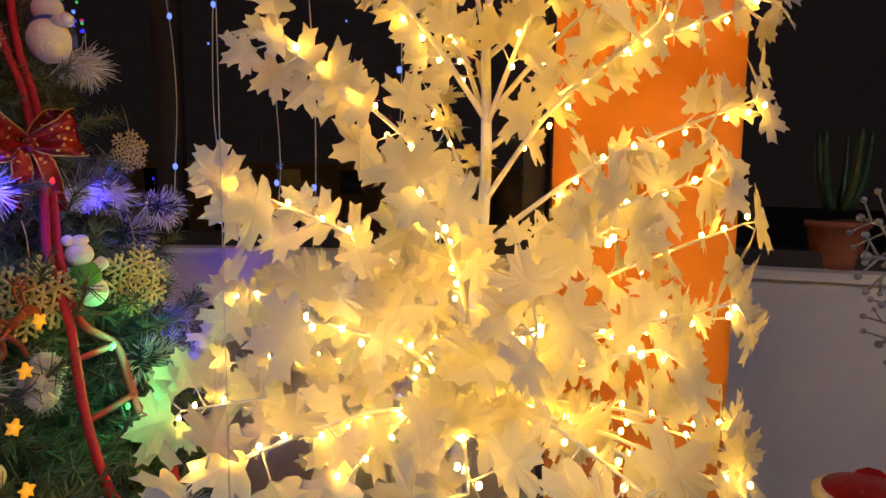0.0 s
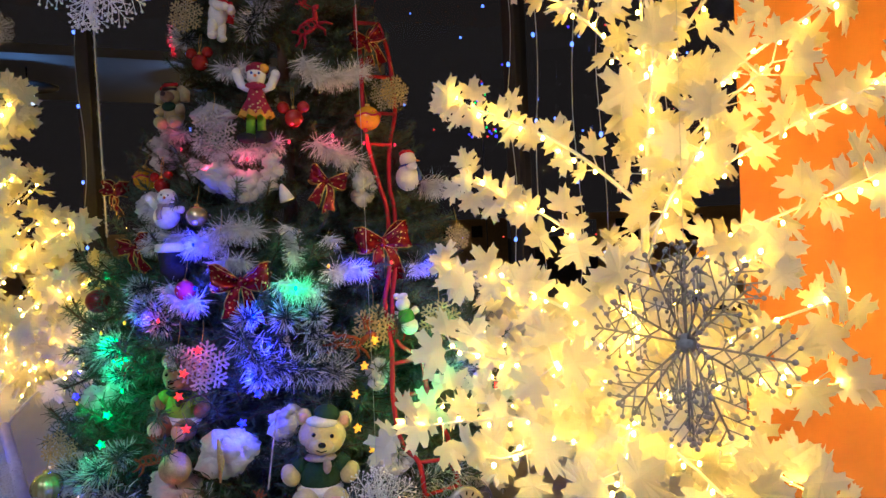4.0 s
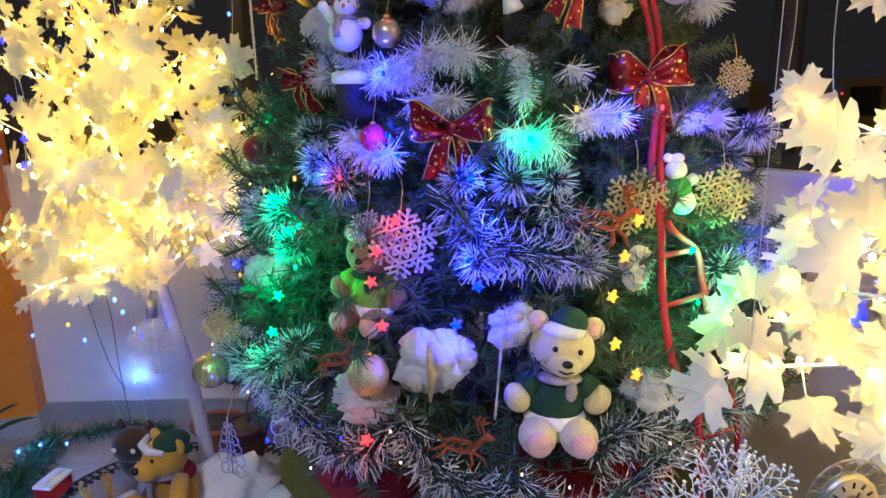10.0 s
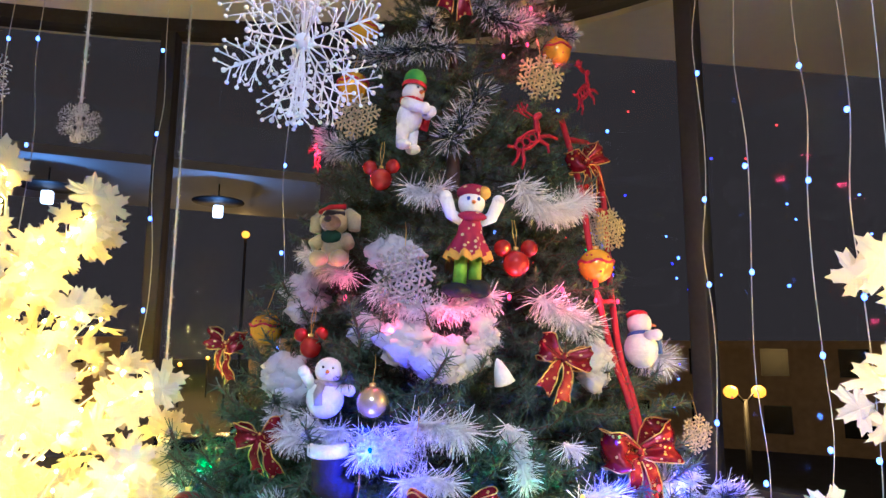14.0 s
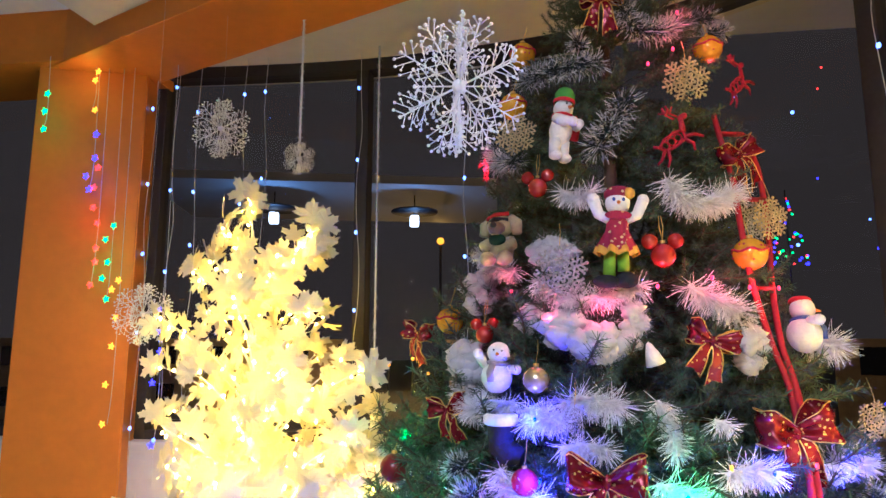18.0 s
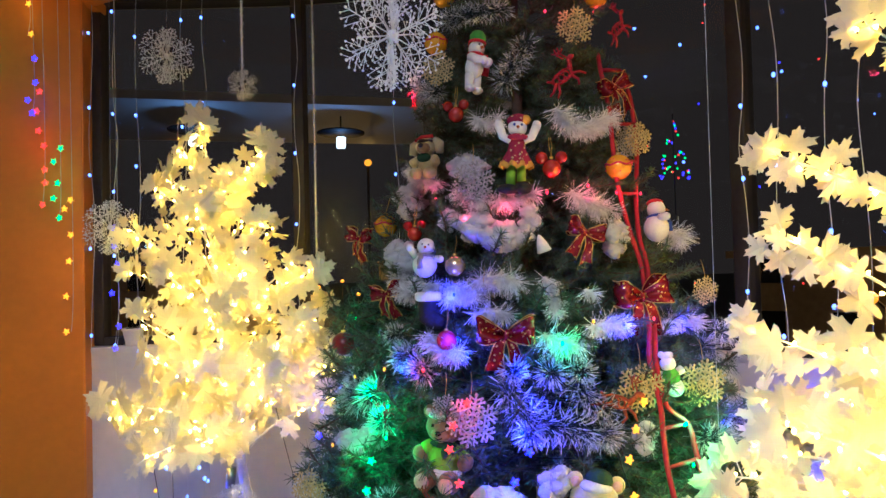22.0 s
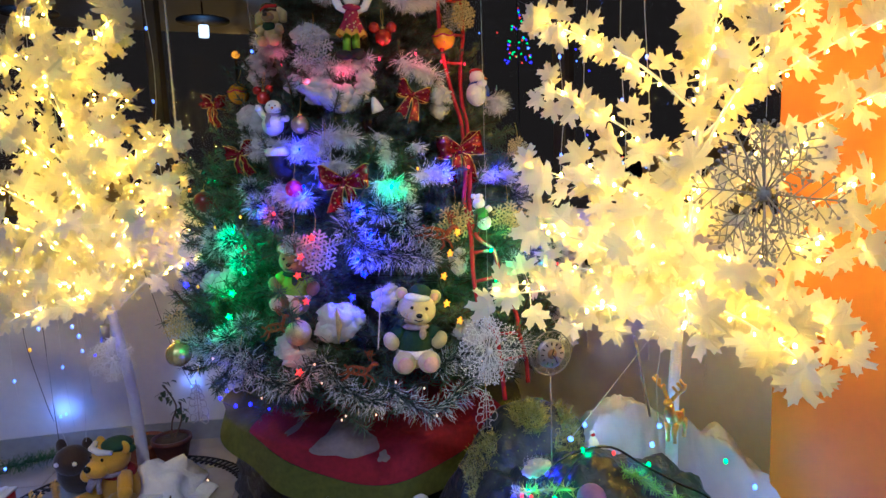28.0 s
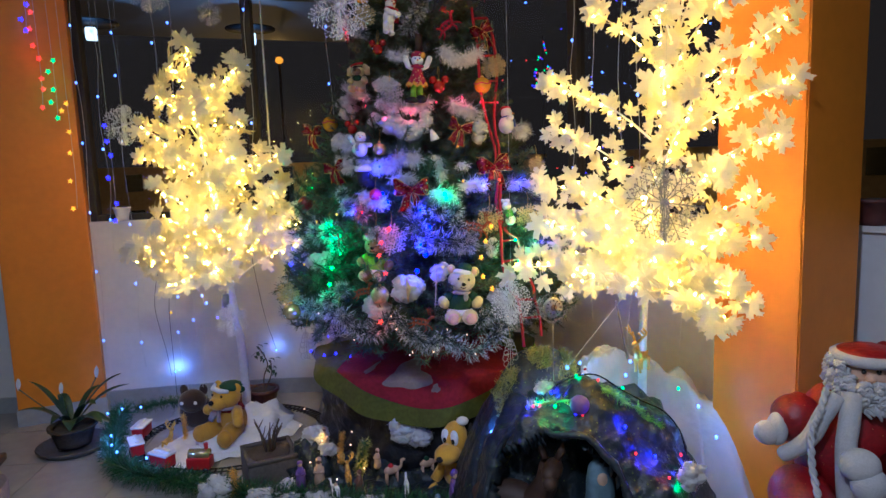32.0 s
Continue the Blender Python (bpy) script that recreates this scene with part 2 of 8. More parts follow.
M_YCLOTH = mat("yellow_orange_cloth", (0.72, 0.36, 0.04), 0.85, var=0.25, scale=90, bump=0.2)
M_DARKRED = mat("dark_red_ball", (0.18, 0.012, 0.016), 0.3, var=0.2)
M_RIBBON = mat("red_felt_ribbon", (0.40, 0.010, 0.022), 0.7, var=0.12, scale=120, bump=0.2)
M_LEAF = leaf_cloth()
M_WBARK = mat("white_painted_trunk", (0.78, 0.76, 0.76), 0.6, var=0.10, scale=50, bump=0.25)
M_WIRE = mat("dark_green_wire", (0.010, 0.022, 0.014), 0.5, var=0.2, bump=0)
M_CLEARWIRE = mat("pale_clear_wire", (0.62, 0.62, 0.60), 0.35, var=0.15, scale=120, bump=0.1)
M_ROCK = mat("dark_painted_rock_paper", (0.011, 0.019, 0.025), 0.45, coat=0.05, var=0.5, scale=26, bump=0.33, depth=0.014, speck=((0.09, 0.12, 0.03), 46, 0.16))
M_DARKCLOTH = mat("black_sequinned_cloth", (0.010, 0.011, 0.016), 0.45, var=0.4, scale=45, bump=0.33, depth=0.008)
M_BAG = mat("grey_plastic_film", (0.42, 0.40, 0.40), 0.38, var=0.10, scale=30, bump=0.3, depth=0.004)
M_CLOTH = mat("white_satin_cloth", (0.41, 0.40, 0.40), 0.55, var=0.05, scale=30, bump=0.2, depth=0.006)
M_SNOWCLOTH = mat("white_felt_snow", (0.80, 0.80, 0.82), 0.95, var=0.06, scale=60, bump=0.3, depth=0.004)
M_OLIVE = mat("olive_green_felt", (0.088, 0.098, 0.012), 0.95, var=0.25, scale=60, bump=0.33)
M_WINE = mat("crimson_felt", (0.25, 0.009, 0.020), 0.95, var=0.25, scale=60, bump=0.33)
M_PATCH = mat("beige_fleece", (0.25, 0.19, 0.165), 0.95, var=0.15, scale=60, bump=0.33)
M_TERRA = mat("terracotta", (0.30, 0.10, 0.05), 0.75, var=0.18, scale=40)
M_DKPOT = mat("dark_red_clay", (0.085, 0.026, 0.022), 0.5, var=0.2, scale=40)
M_SOIL = mat("dry_soil", (0.06, 0.045, 0.03), 0.95, var=0.4, scale=120, bump=0.33)
M_STONEPOT = mat("grey_brown_planter", (0.085, 0.075, 0.065), 0.8, var=0.25, scale=60, bump=0.3)
M_PLANT = mat("dark_green_leaf", (0.030, 0.065, 0.028), 0.38, var=0.3, scale=40)
M_PETAL = mat("white_petal", (0.66, 0.62, 0.56), 0.6, var=0.1)
M_TWIG = mat("dry_twig", (0.10, 0.07, 0.045), 0.85, var=0.3)
M_TRAINR = mat("red_painted_wood", (0.48, 0.014, 0.018), 0.35, var=0.12)
M_TRAINW = mat("white_painted_wood", (0.78, 0.78, 0.80), 0.45, var=0.05)
M_TRACK = mat("black_plastic_track", (0.015, 0.015, 0.017), 0.45, var=0.2)
M_FLAKEG = mat("grey_glitter_flake", (0.24, 0.23, 0.215), 0.45, var=0.25, scale=180, bump=0.1)
M_PLASTW = mat("white_plastic_flake", (0.82, 0.82, 0.82), 0.40, var=0.06, scale=80, bump=0.08)
M_FIGB = mat("painted_plaster_beige", (0.52, 0.36, 0.26), 0.6, var=0.2, scale=40)
M_FIGP = mat("painted_plaster_purple", (0.16, 0.08, 0.30), 0.6, var=0.2, scale=40)
M_FIGT = mat("painted_plaster_teal", (0.14, 0.22, 0.27), 0.6, var=0.2, scale=40)
M_FIGBR = mat("painted_plaster_brown", (0.15, 0.075, 0.045), 0.6, var=0.2, scale=40)
M_CLOCKF = mat("pale_clock_dial", (0.24, 0.21, 0.23), 0.5, var=0.08)
M_METAL = mat("antique_silver_metal", (0.36, 0.34, 0.32), 0.38, metal=0.8, var=0.2)
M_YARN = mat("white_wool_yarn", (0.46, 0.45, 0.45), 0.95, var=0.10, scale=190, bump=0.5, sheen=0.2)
M_FIGDK = mat("painted_plaster_dark_brown", (0.050, 0.024, 0.014), 0.6, var=0.25, scale=40)
M_SANTA = mat("red_sequin_velvet", (0.23, 0.004, 0.007), 0.42, var=0.30, scale=90, bump=0.5, speck=((0.7, 0.40, 0.12), 60, 0.07))
M_SKIN = mat("peach_felt", (0.62, 0.38, 0.26), 0.85, var=0.08)
M_WOOD = mat("brown_wood", (0.13, 0.07, 0.035), 0.5, var=0.25, scale=20)
M_ASPHALT = mat("dark_asphalt", (0.05, 0.05, 0.05), 0.85, var=0.3, scale=3, bump=0.1)
M_FACADE = mat("night_brown_facade", (0.46, 0.34, 0.19), 0.85, var=0.2, scale=3, bump=0.1)
M_CAR = mat("dark_car_paint", (0.05, 0.05, 0.06), 0.25, metal=0.5, var=0.1)
M_BACKWALL = mat("pale_room_wall", (0.55, 0.53, 0.50), 0.7, var=0.05, scale=20)

L_TREE = glowing("lit_tree_led", (1.0, 0.58, 0.042), 385)
L_WARM = glowing("warm_white_led", (1.0, 0.52, 0.30), 5)
L_BLUE = glowing("blue_led", (0.040, 0.030, 1.0), 5.0)
L_GREEN = glowing("green_led", (0.01, 1.0, 0.20), 2.6)
L_RED = glowing("red_led", (1.0, 0.035, 0.025), 3.0)
L_YELLOW = glowing("yellow_led", (1.0, 0.42, 0.012), 2.4)
L_PINK = glowing("pink_red_led", (1.0, 0.04, 0.12), 1.7)
L_COOL = glowing("cool_white_led", (0.13, 0.25, 1.0), 5.5)
L_SODIUM = glowing("sodium_street_lamp", (1.0, 0.34, 0.015), 2.4)
L_WHITE = glowing("white_street_and_reflected_lamp", (0.80, 0.92, 1.0), 3.0)
L_CEIL = glowing("ceiling_lamp_diffuser", (0.9, 0.95, 1.0), 5)


# ---- building blocks
class G:
    """A mesh in the making: vertices, faces and the faces' material slots."""

    def __init__(self):
        self.v, self.f, self.m = [], [], []

    def add(self, vs, fs, mi=0):
        o = len(self.v)
        self.v.extend(vs)
        self.f.extend([tuple(i + o for i in f) for f in fs])
        self.m.extend([mi] * len(fs))

    def box(self, c, s, mi=0, rot=None, bevel=0.0):
        bm = bmesh.new()
        bmesh.ops.create_cube(bm, size=1)
        bmesh.ops.scale(bm, vec=s, verts=bm.verts)
        if bevel:
            bmesh.ops.bevel(bm, geom=bm.edges[:], offset=bevel, segments=2, affect="EDGES", profile=0.6)
        m = Matrix.Translation(c) @ (rot.to_4x4() if rot else Matrix())
        bm.verts.index_update()
        self.add([tuple(m @ v.co) for v in bm.verts], [[v.index for v in f.verts] for f in bm.faces], mi)
        bm.free()

    def tube(self, pts, radii, n=6, mi=0, flat=1.0):
        pts = [Vector(p) for p in pts]
        if not hasattr(radii, "__len__"):
            radii = [radii] * len(pts)
        vs, fs, ref = [], [], Vector((0.31, 0.83, 0.46))
        for i, p in enumerate(pts):
            d = (pts[min(i + 1, len(pts) - 1)] - pts[max(i - 1, 0)])
            d = d.normalized() if d.length > 1e-9 else Vector((0, 0, 1))
            a = d.cross(ref)
            a = a.normalized() if a.length > 1e-4 else d.orthogonal().normalized()
            b = d.cross(a)
            for k in range(n):
                u = 2 * math.pi * k / n
                vs.append(tuple(p + radii[i] * (math.cos(u) * a + flat * math.sin(u) * b)))
        for i in range(len(pts) - 1):
            for k in range(n):
                fs.append((i * n + k, i * n + (k + 1) % n, (i + 1) * n + (k + 1) % n, (i + 1) * n + k))
        fs.append(tuple(range(n - 1, -1, -1)))
        fs.append(tuple(range((len(pts) - 1) * n, len(pts) * n)))
        self.add(vs, fs, mi)

    def ball(self, c, r, mi=0, seg=12, rings=8, lump=0.0, freq=4.0, rot=None):
        if not hasattr(r, "__len__"):
            r = (r, r, r)
        c, vs, fs = Vector(c), [], []
        for j in range(rings + 1):
            th = math.pi * j / rings
            for k in range(seg):
                ph = 2 * math.pi * k / seg
                d = Vector((math.sin(th) * math.cos(ph), math.sin(th) * math.sin(ph), math.cos(th)))
                w = 1 + (lump * noise.noise(d * freq * 0.5 + c * 9) + lump * 0.5 * noise.noise(d * freq + c * 17) if lump else 0)
                p = Vector((d.x * r[0], d.y * r[1], d.z * r[2])) * w
                if rot:
                    p = rot @ p
                vs.append(tuple(c + p))
        for j in range(rings):
            for k in range(seg):
                a, b, e, g = j * seg + k, j * seg + (k + 1) % seg, (j + 1) * seg + (k + 1) % seg, (j + 1) * seg + k
                if j == 0:
                    fs.append((a, g, e))
                elif j == rings - 1:
                    fs.append((a, g, b))
                else:
                    fs.append((a, g, e, b))
        self.add(vs, fs, mi)

    def lathe(self, prof, c=(0, 0, 0), n=20, mi=0):
        vs, fs = [], []
        for r, z in prof:
            for k in range(n):
                u = 2 * math.pi * k / n
                vs.append((c[0] + r * math.cos(u), c[1] + r * math.sin(u), c[2] + z))
        for i in range(len(prof) - 1):
            for k in range(n):
                fs.append((i * n + k, i * n + (k + 1) % n, (i + 1) * n + (k + 1) % n, (i + 1) * n + k))
        self.add(vs, fs, mi)

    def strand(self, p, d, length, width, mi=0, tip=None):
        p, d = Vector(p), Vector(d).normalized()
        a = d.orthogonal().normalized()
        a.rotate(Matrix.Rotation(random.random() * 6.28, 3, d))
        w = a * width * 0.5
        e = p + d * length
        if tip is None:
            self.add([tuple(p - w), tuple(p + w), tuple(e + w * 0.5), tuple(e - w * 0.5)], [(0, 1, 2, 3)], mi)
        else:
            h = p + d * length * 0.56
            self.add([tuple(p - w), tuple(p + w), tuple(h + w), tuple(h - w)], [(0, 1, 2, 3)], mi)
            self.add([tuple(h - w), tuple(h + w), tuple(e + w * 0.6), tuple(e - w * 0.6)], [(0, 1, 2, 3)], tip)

    def grid(self, fn, nu, nv, mi=0):
        vs = [tuple(fn(i / nu, j / nv)) for i in range(nu + 1) for j in range(nv + 1)]
        fs = [(i * (nv + 1) + j, (i + 1) * (nv + 1) + j, (i + 1) * (nv + 1) + j + 1, i * (nv + 1) + j + 1) for i in range(nu) for j in range(nv)]
        self.add(vs, fs, mi)

    def plate(self, outline, t, mi=0):
        """A flat outline in x and z, t thick in y."""
        n = len(outline)
        vs = [(x, -t / 2, z) for x, z in outline] + [(x, t / 2, z) for x, z in outline]
        fs = [tuple(range(n)), tuple(range(2 * n - 1, n - 1, -1))] + [(i, i + n, (i + 1) % n + n, (i + 1) % n) for i in range(n)]
        self.add(vs, fs, mi)

    def mesh(self, name, mats, smooth=True):
        me = bpy.data.meshes.new(name)
        me.from_pydata(self.v, [], self.f)
        for m in mats if isinstance(mats, (list, tuple)) else [mats]:
            me.materials.append(m)
        me.polygons.foreach_set("material_index", self.m)
        if smooth:
            me.polygons.foreach_set("use_smooth", [True] * len(self.f))
        me.update()
        return me


def part(name, g, mats, parent, label="", smooth=True, m=None):
    ob = new(name, g.mesh(name, mats, smooth) if isinstance(g, G) else g)
    ob.parent = parent
    if m is not None:
        ob.matrix_basis = m
    return tagged(ob, label)


def thing(name, label, category, m=None, group="", kind=""):
    ob = new(name)
    ob.empty_display_size = 0.05
    if m is not None:
        ob.matrix_basis = m
    return tagged(ob, label, category, group, kind)


def single(name, g, mats, label, category, m=None, group="", kind="", smooth=True):
    ob = new(name, g.mesh(name, mats, smooth) if isinstance(g, G) else g)
    if m is not None:
        ob.matrix_basis = m
    return tagged(ob, label, category, group, kind)


def structure(name, g, mats, label="", smooth=False):
    ob = new(name, g.mesh(name, mats, smooth))
    return tagged(ob, label, "", "", "structure")


def curve_points(pts, n=8):
    """A smooth line through the points."""
    pts = [Vector(p) for p in pts]
    out = []
    for i in range(len(pts) - 1):
        p0, p1, p2, p3 = pts[max(i - 1, 0)], pts[i], pts[i + 1], pts[min(i + 2, len(pts) - 1)]
        for k in range(n):
            t = k / n
            out.append(0.5 * ((2 * p1) + (p2 - p0) * t + (2 * p0 - 5 * p1 + 4 * p2 - p3) * t * t + (3 * p1 - p0 - 3 * p2 + p3) * t ** 3))
    return out + [pts[-1]]


def rnd(a, b):
    return random.uniform(a, b)


def rand_dir():
    while True:
        d = Vector((rnd(-1, 1), rnd(-1, 1), rnd(-1, 1)))
        if 0.1 < d.length < 1:
            return d.normalized()


# ---- the plan: bay front, pillars, floor, ceiling
BAY = curve_points([(-1.95, 2.50, 0), (-1.4, 2.53, 0), (-0.9, 2.53, 0), (-0.4, 2.47, 0), (0.1, 2.36, 0), (0.5, 2.17, 0), (0.8, 1.92, 0), (1.05, 1.6, 0), (1.25, 1.25, 0), (1.42, 0.88, 0)], 5)
SILL, HEAD, SOFFIT, CEIL = 1.16, 2.95, 2.85, 3.10


def normals(line):
    out = []
    for i in range(len(line)):
        d = (line[min(i + 1, len(line) - 1)] - line[max(i - 1, 0)]).normalized()
        out.append(Vector((-d.y, d.x, 0)))
    return out


def wall_band(g, line, inner, outer, z0, z1, mi=0):
    """A band of wall along a line, from inner to outer metres off it."""
    ns = normals(line)
    vs, fs = [], []
    for p, n in zip(line, ns):
        a, b = p + n * inner, p + n * outer
        vs += [(a.x, a.y, z0), (b.x, b.y, z0), (b.x, b.y, z1), (a.x, a.y, z1)]
    for i in range(len(line) - 1):
        for k in range(4):
            fs.append((i * 4 + k, i * 4 + (k + 1) % 4, i * 4 + 4 + (k + 1) % 4, i * 4 + 4 + k))
    fs += [(3, 2, 1, 0), tuple(range(len(line) * 4 - 4, len(line) * 4))]
    g.add(vs, fs, mi)


LEFT = [Vector(p) for p in ((-6.0, 2.55, 0), (-4.0, 2.53, 0), (-2.15, 2.50, 0))]
RIGHT = [Vector(p) for p in ((1.53, 0.74, 0), (1.67, 0.33, 0), (1.95, -0.35, 0), (2.6, -1.9, 0), (3.3, -3.6, 0))]

g = G()
wall_band(g, BAY, 0.0, 0.14, 0, SILL)
structure("wall_bay", g, M_WALL, "cream painted parapet wall below the bay window")
g = G()
wall_band(g, LEFT, 0.0, 0.14, 0, SILL)
structure("wall_left", g, M_GREYWALL, "grey white parapet wall below dark windows")
g = G()
wall_band(g, RIGHT, 0.0, 0.14, 0, SILL)
structure("wall_right", g, M_GREYWALL, "grey white parapet wall below dark windows")
g = G()
for line in (BAY, LEFT, RIGHT):
    wall_band(g, line, -0.012, -0.001, 0.0, 0.10)
structure("baseboard", g, M_SKIRT, "grey tile skirting along the wall")
g = G()
for line in (BAY, LEFT, RIGHT):
    wall_band(g, line, -0.015, 0.20, SILL, SILL + 0.022)
structure("window_sill", g, M_WALL, "painted sill on the parapet wall")
g = G()
for line in (BAY, LEFT, RIGHT):
    wall_band(g, line, 0.05, 0.14, HEAD - 0.045, HEAD + 0.02)
structure("window_head", g, M_FRAME, "dark metal head frame of the windows")
g = G()
for line in (BAY, LEFT, RIGHT):
    wall_band(g, line, 0.055, 0.135, SILL + 0.022, SILL + 0.062)
structure("window_bottom_rail", g, M_FRAME, "dark metal bottom rail of the windows")
g = G()
for line in (BAY, LEFT, RIGHT):
    wall_band(g, line, 0.04, 0.30, HEAD + 0.02, CEIL + 0.2)
structure("lintel", g, M_CEIL, "cream lintel above the windows")


def along(line, s):
    """The point and outward normal at the share s of a line."""
    ns = normals(line)
    x = s * (len(line) - 1)
    i = min(int(x), len(line) - 2)
    return line[i].lerp(line[i + 1], x - i), ns[i].lerp(ns[i + 1], x - i).normalized()


def bay_share(x):
    best = min(range(200), key=lambda k: abs(along(BAY, k / 199)[0].x - x))
    return best / 199


def glazing(name, line, cuts):
    """Panes between uprights at the given shares of a line."""
    win = thing(name, "dark bronze framed window facing the night street", "window", kind="structure")
    for k, s in enumerate(cuts):
        p, n = along(line, s)
        gg = G()
        rot = Matrix.Rotation(math.atan2(n.y, n.x), 3, "Z")
        q = p + n * 0.095
        gg.box((q.x, q.y, (SILL + HEAD) / 2), (0.085, 0.062, HEAD - SILL - 0.05), 0, rot, 0.006)
        part("mullion", gg, M_FRAME, win)
    for a, b in zip(cuts[:-1], cuts[1:]):
        gg = G()
        pts = [along(line, a + (b - a) * k / 10) for k in range(11)]
        gg.grid(lambda u, v: (lambda pn: (pn[0].x + pn[1].x * 0.095, pn[0].y + pn[1].y * 0.095, SILL + 0.05 + v * (HEAD - SILL - 0.08)))(pts[round(u * 10)]), 10, 1)
        pane = part("pane", gg, M_GLASS, win, "clear window glass")
        pane.visible_shadow = False


glazing("window_bay", BAY, [0.005, bay_share(-0.93), bay_share(-0.28), bay_share(0.89), 0.995])
glazing("window_left", LEFT, [0.0, 0.4, 0.7, 0.995])
glazing("window_right", RIGHT, [0.005, 0.35, 0.7, 1.0])


def pillar(name, corners, label):
    cx, cy = sum(c[0] for c in corners) / 4, sum(c[1] for c in corners) / 4
    col = thing(name, label, "pillar", pose(cx, cy, 0), kind="structure")
    gg = G()
    bm = bmesh.new()
    vs = [bm.verts.new((x - cx, y - cy, z)) for z in (0, CEIL) for x, y in corners]
    for f in ((0, 1, 5, 4), (1, 2, 6, 5), (2, 3, 7, 6), (3, 0, 4, 7), (3, 2, 1, 0), (4, 5, 6, 7)):
        bm.faces.new([vs[i] for i in f])
    bmesh.ops.recalc_face_normals(bm, faces=bm.faces[:])
    bmesh.ops.bevel(bm, geom=[e for e in bm.edges if abs(e.verts[0].co.z - e.verts[1].co.z) > 1], offset=0.006, segments=2, affect="EDGES")
    me = bpy.data.meshes.new("shaft")
    bm.to_mesh(me)
    bm.free()
    me.materials.append(M_ORANGE)
    part("shaft", me, None, col, "orange painted plaster")
    gg = G()
    k = 1.03
    vs = [((x - cx) * k, (y - cy) * k, z) for z in (0, 0.10) for x, y in corners]
    gg.add(vs, [(0, 1, 5, 4), (1, 2, 6, 5), (2, 3, 7, 6), (3, 0, 4, 7), (4, 5, 6, 7)])
    part("skirting", gg, M_SKIRT, col, "grey skirting tile", smooth=False)


pillar("pillar_left", [(-2.34, 2.24), (-1.90, 2.385), (-2.03, 2.80), (-2.47, 2.66)], "orange painted square pillar with grey skirting")
pillar("pillar_right", [(1.102, 0.647), (1.235, 0.335), (1.547, 0.468), (1.414, 0.78)], "orange painted square pillar between bay and side window")

g = G()
g.add([(-7, -7, -0.02), (5, -7, -0.02), (5, 4, -0.02), (-7, 4, -0.02), (-7, -7, -0.3), (5, -7, -0.3), (5, 4, -0.3), (-7, 4, -0.3)],
      [(0, 1, 2, 3), (7, 6, 5, 4), (0, 4, 5, 1), (1, 5, 6, 2), (2, 6, 7, 3), (3, 7, 4, 0)])
FLOOR = structure("floor", g, M_GROUT, "beige tiled floor with grey joints")

g = G()
g.box((-1.0, -1.9, CEIL + 0.06), (12, 9.5, 0.12))
structure("ceiling", g, M_CEILW, "white plaster ceiling of the room")
g = G()
bayline = [p + n * 0.05 for p, n in zip(BAY, normals(BAY))]
vs = [(p.x, p.y, HEAD + 0.012) for p in bayline] + [(1.5, 0.7, HEAD + 0.012), (-2.0, 1.9, HEAD + 0.012)]
vs += [(x, y, CEIL) for x, y, z in vs]
n = len(vs) // 2
g.add(vs, [tuple(range(n)), tuple(range(2 * n - 1, n - 1, -1))] + [(i, (i + 1) % n, (i + 1) % n + n, i + n) for i in range(n)])
structure("ceiling_bay", g, M_CEIL, "cream plaster ceiling of the bay")


def beam(name, a, b, width, label, low=0.0):
    a, b = Vector((*a, 0)), Vector((*b, 0))
    d = (b - a).normalized()
    nn = Vector((-d.y, d.x, 0))
    gg = G()
    mid = (a + b) / 2 - nn * width / 2
    gg.box((mid.x, mid.y, (SOFFIT + low + CEIL) / 2 + 0.01), ((b - a).length, width, CEIL - SOFFIT - low + 0.02), 0, Matrix.Rotation(math.atan2(d.y, d.x), 3, "Z"), 0.006)
    structure(name, gg, M_ORANGE, label)


beam("beam_bay", (-2.25, 2.627), (1.75, 0.912), 0.37, "orange painted ceiling beam from pillar to pillar")
beam("beam_left", (-6.0, 2.60), (-1.9, 2.60), 0.40, "orange painted ceiling beam above the left window", 0.006)
beam("beam_side", (1.42, 0.95), (3.0, -3.2), 0.34, "orange painted ceiling beam above the right window", 0.009)
g = G()
g.box((-1.4, -6.2, 1.55), (9.5, 0.15, 3.1))
structure("wall_back", g, M_BACKWALL, "plain wall that closes the room")
g = G()
g.box((-6.05, -1.8, 1.55), (0.15, 9, 3.1))
structure("wall_far_left", g, M_BACKWALL, "plain wall that closes the room")
g = G()
g.box((3.4, -4.9, 1.55), (0.15, 2.8, 3.1))
structure("wall_far_right", g, M_BACKWALL, "plain wall that closes the room")
for x, y in ((-0.6, -1.5), (1.2, -3.4)):
    cl = thing("ceiling_lamp", "round white ceiling lamp of the room", "lamp", pose(x, y, CEIL), group="ceiling lamps")
    g = G()
    g.lathe([(0.0, 0.0), (0.20, 0.0), (0.20, -0.03), (0.17, -0.035)], n=28)
    part("rim", g, M_TRAINW, cl)
    g = G()
    g.lathe([(0.17, -0.033), (0.12, -0.05), (0.0, -0.055)], n=28)
    part("diffuser", g, L_CEIL, cl, "glowing white diffuser")


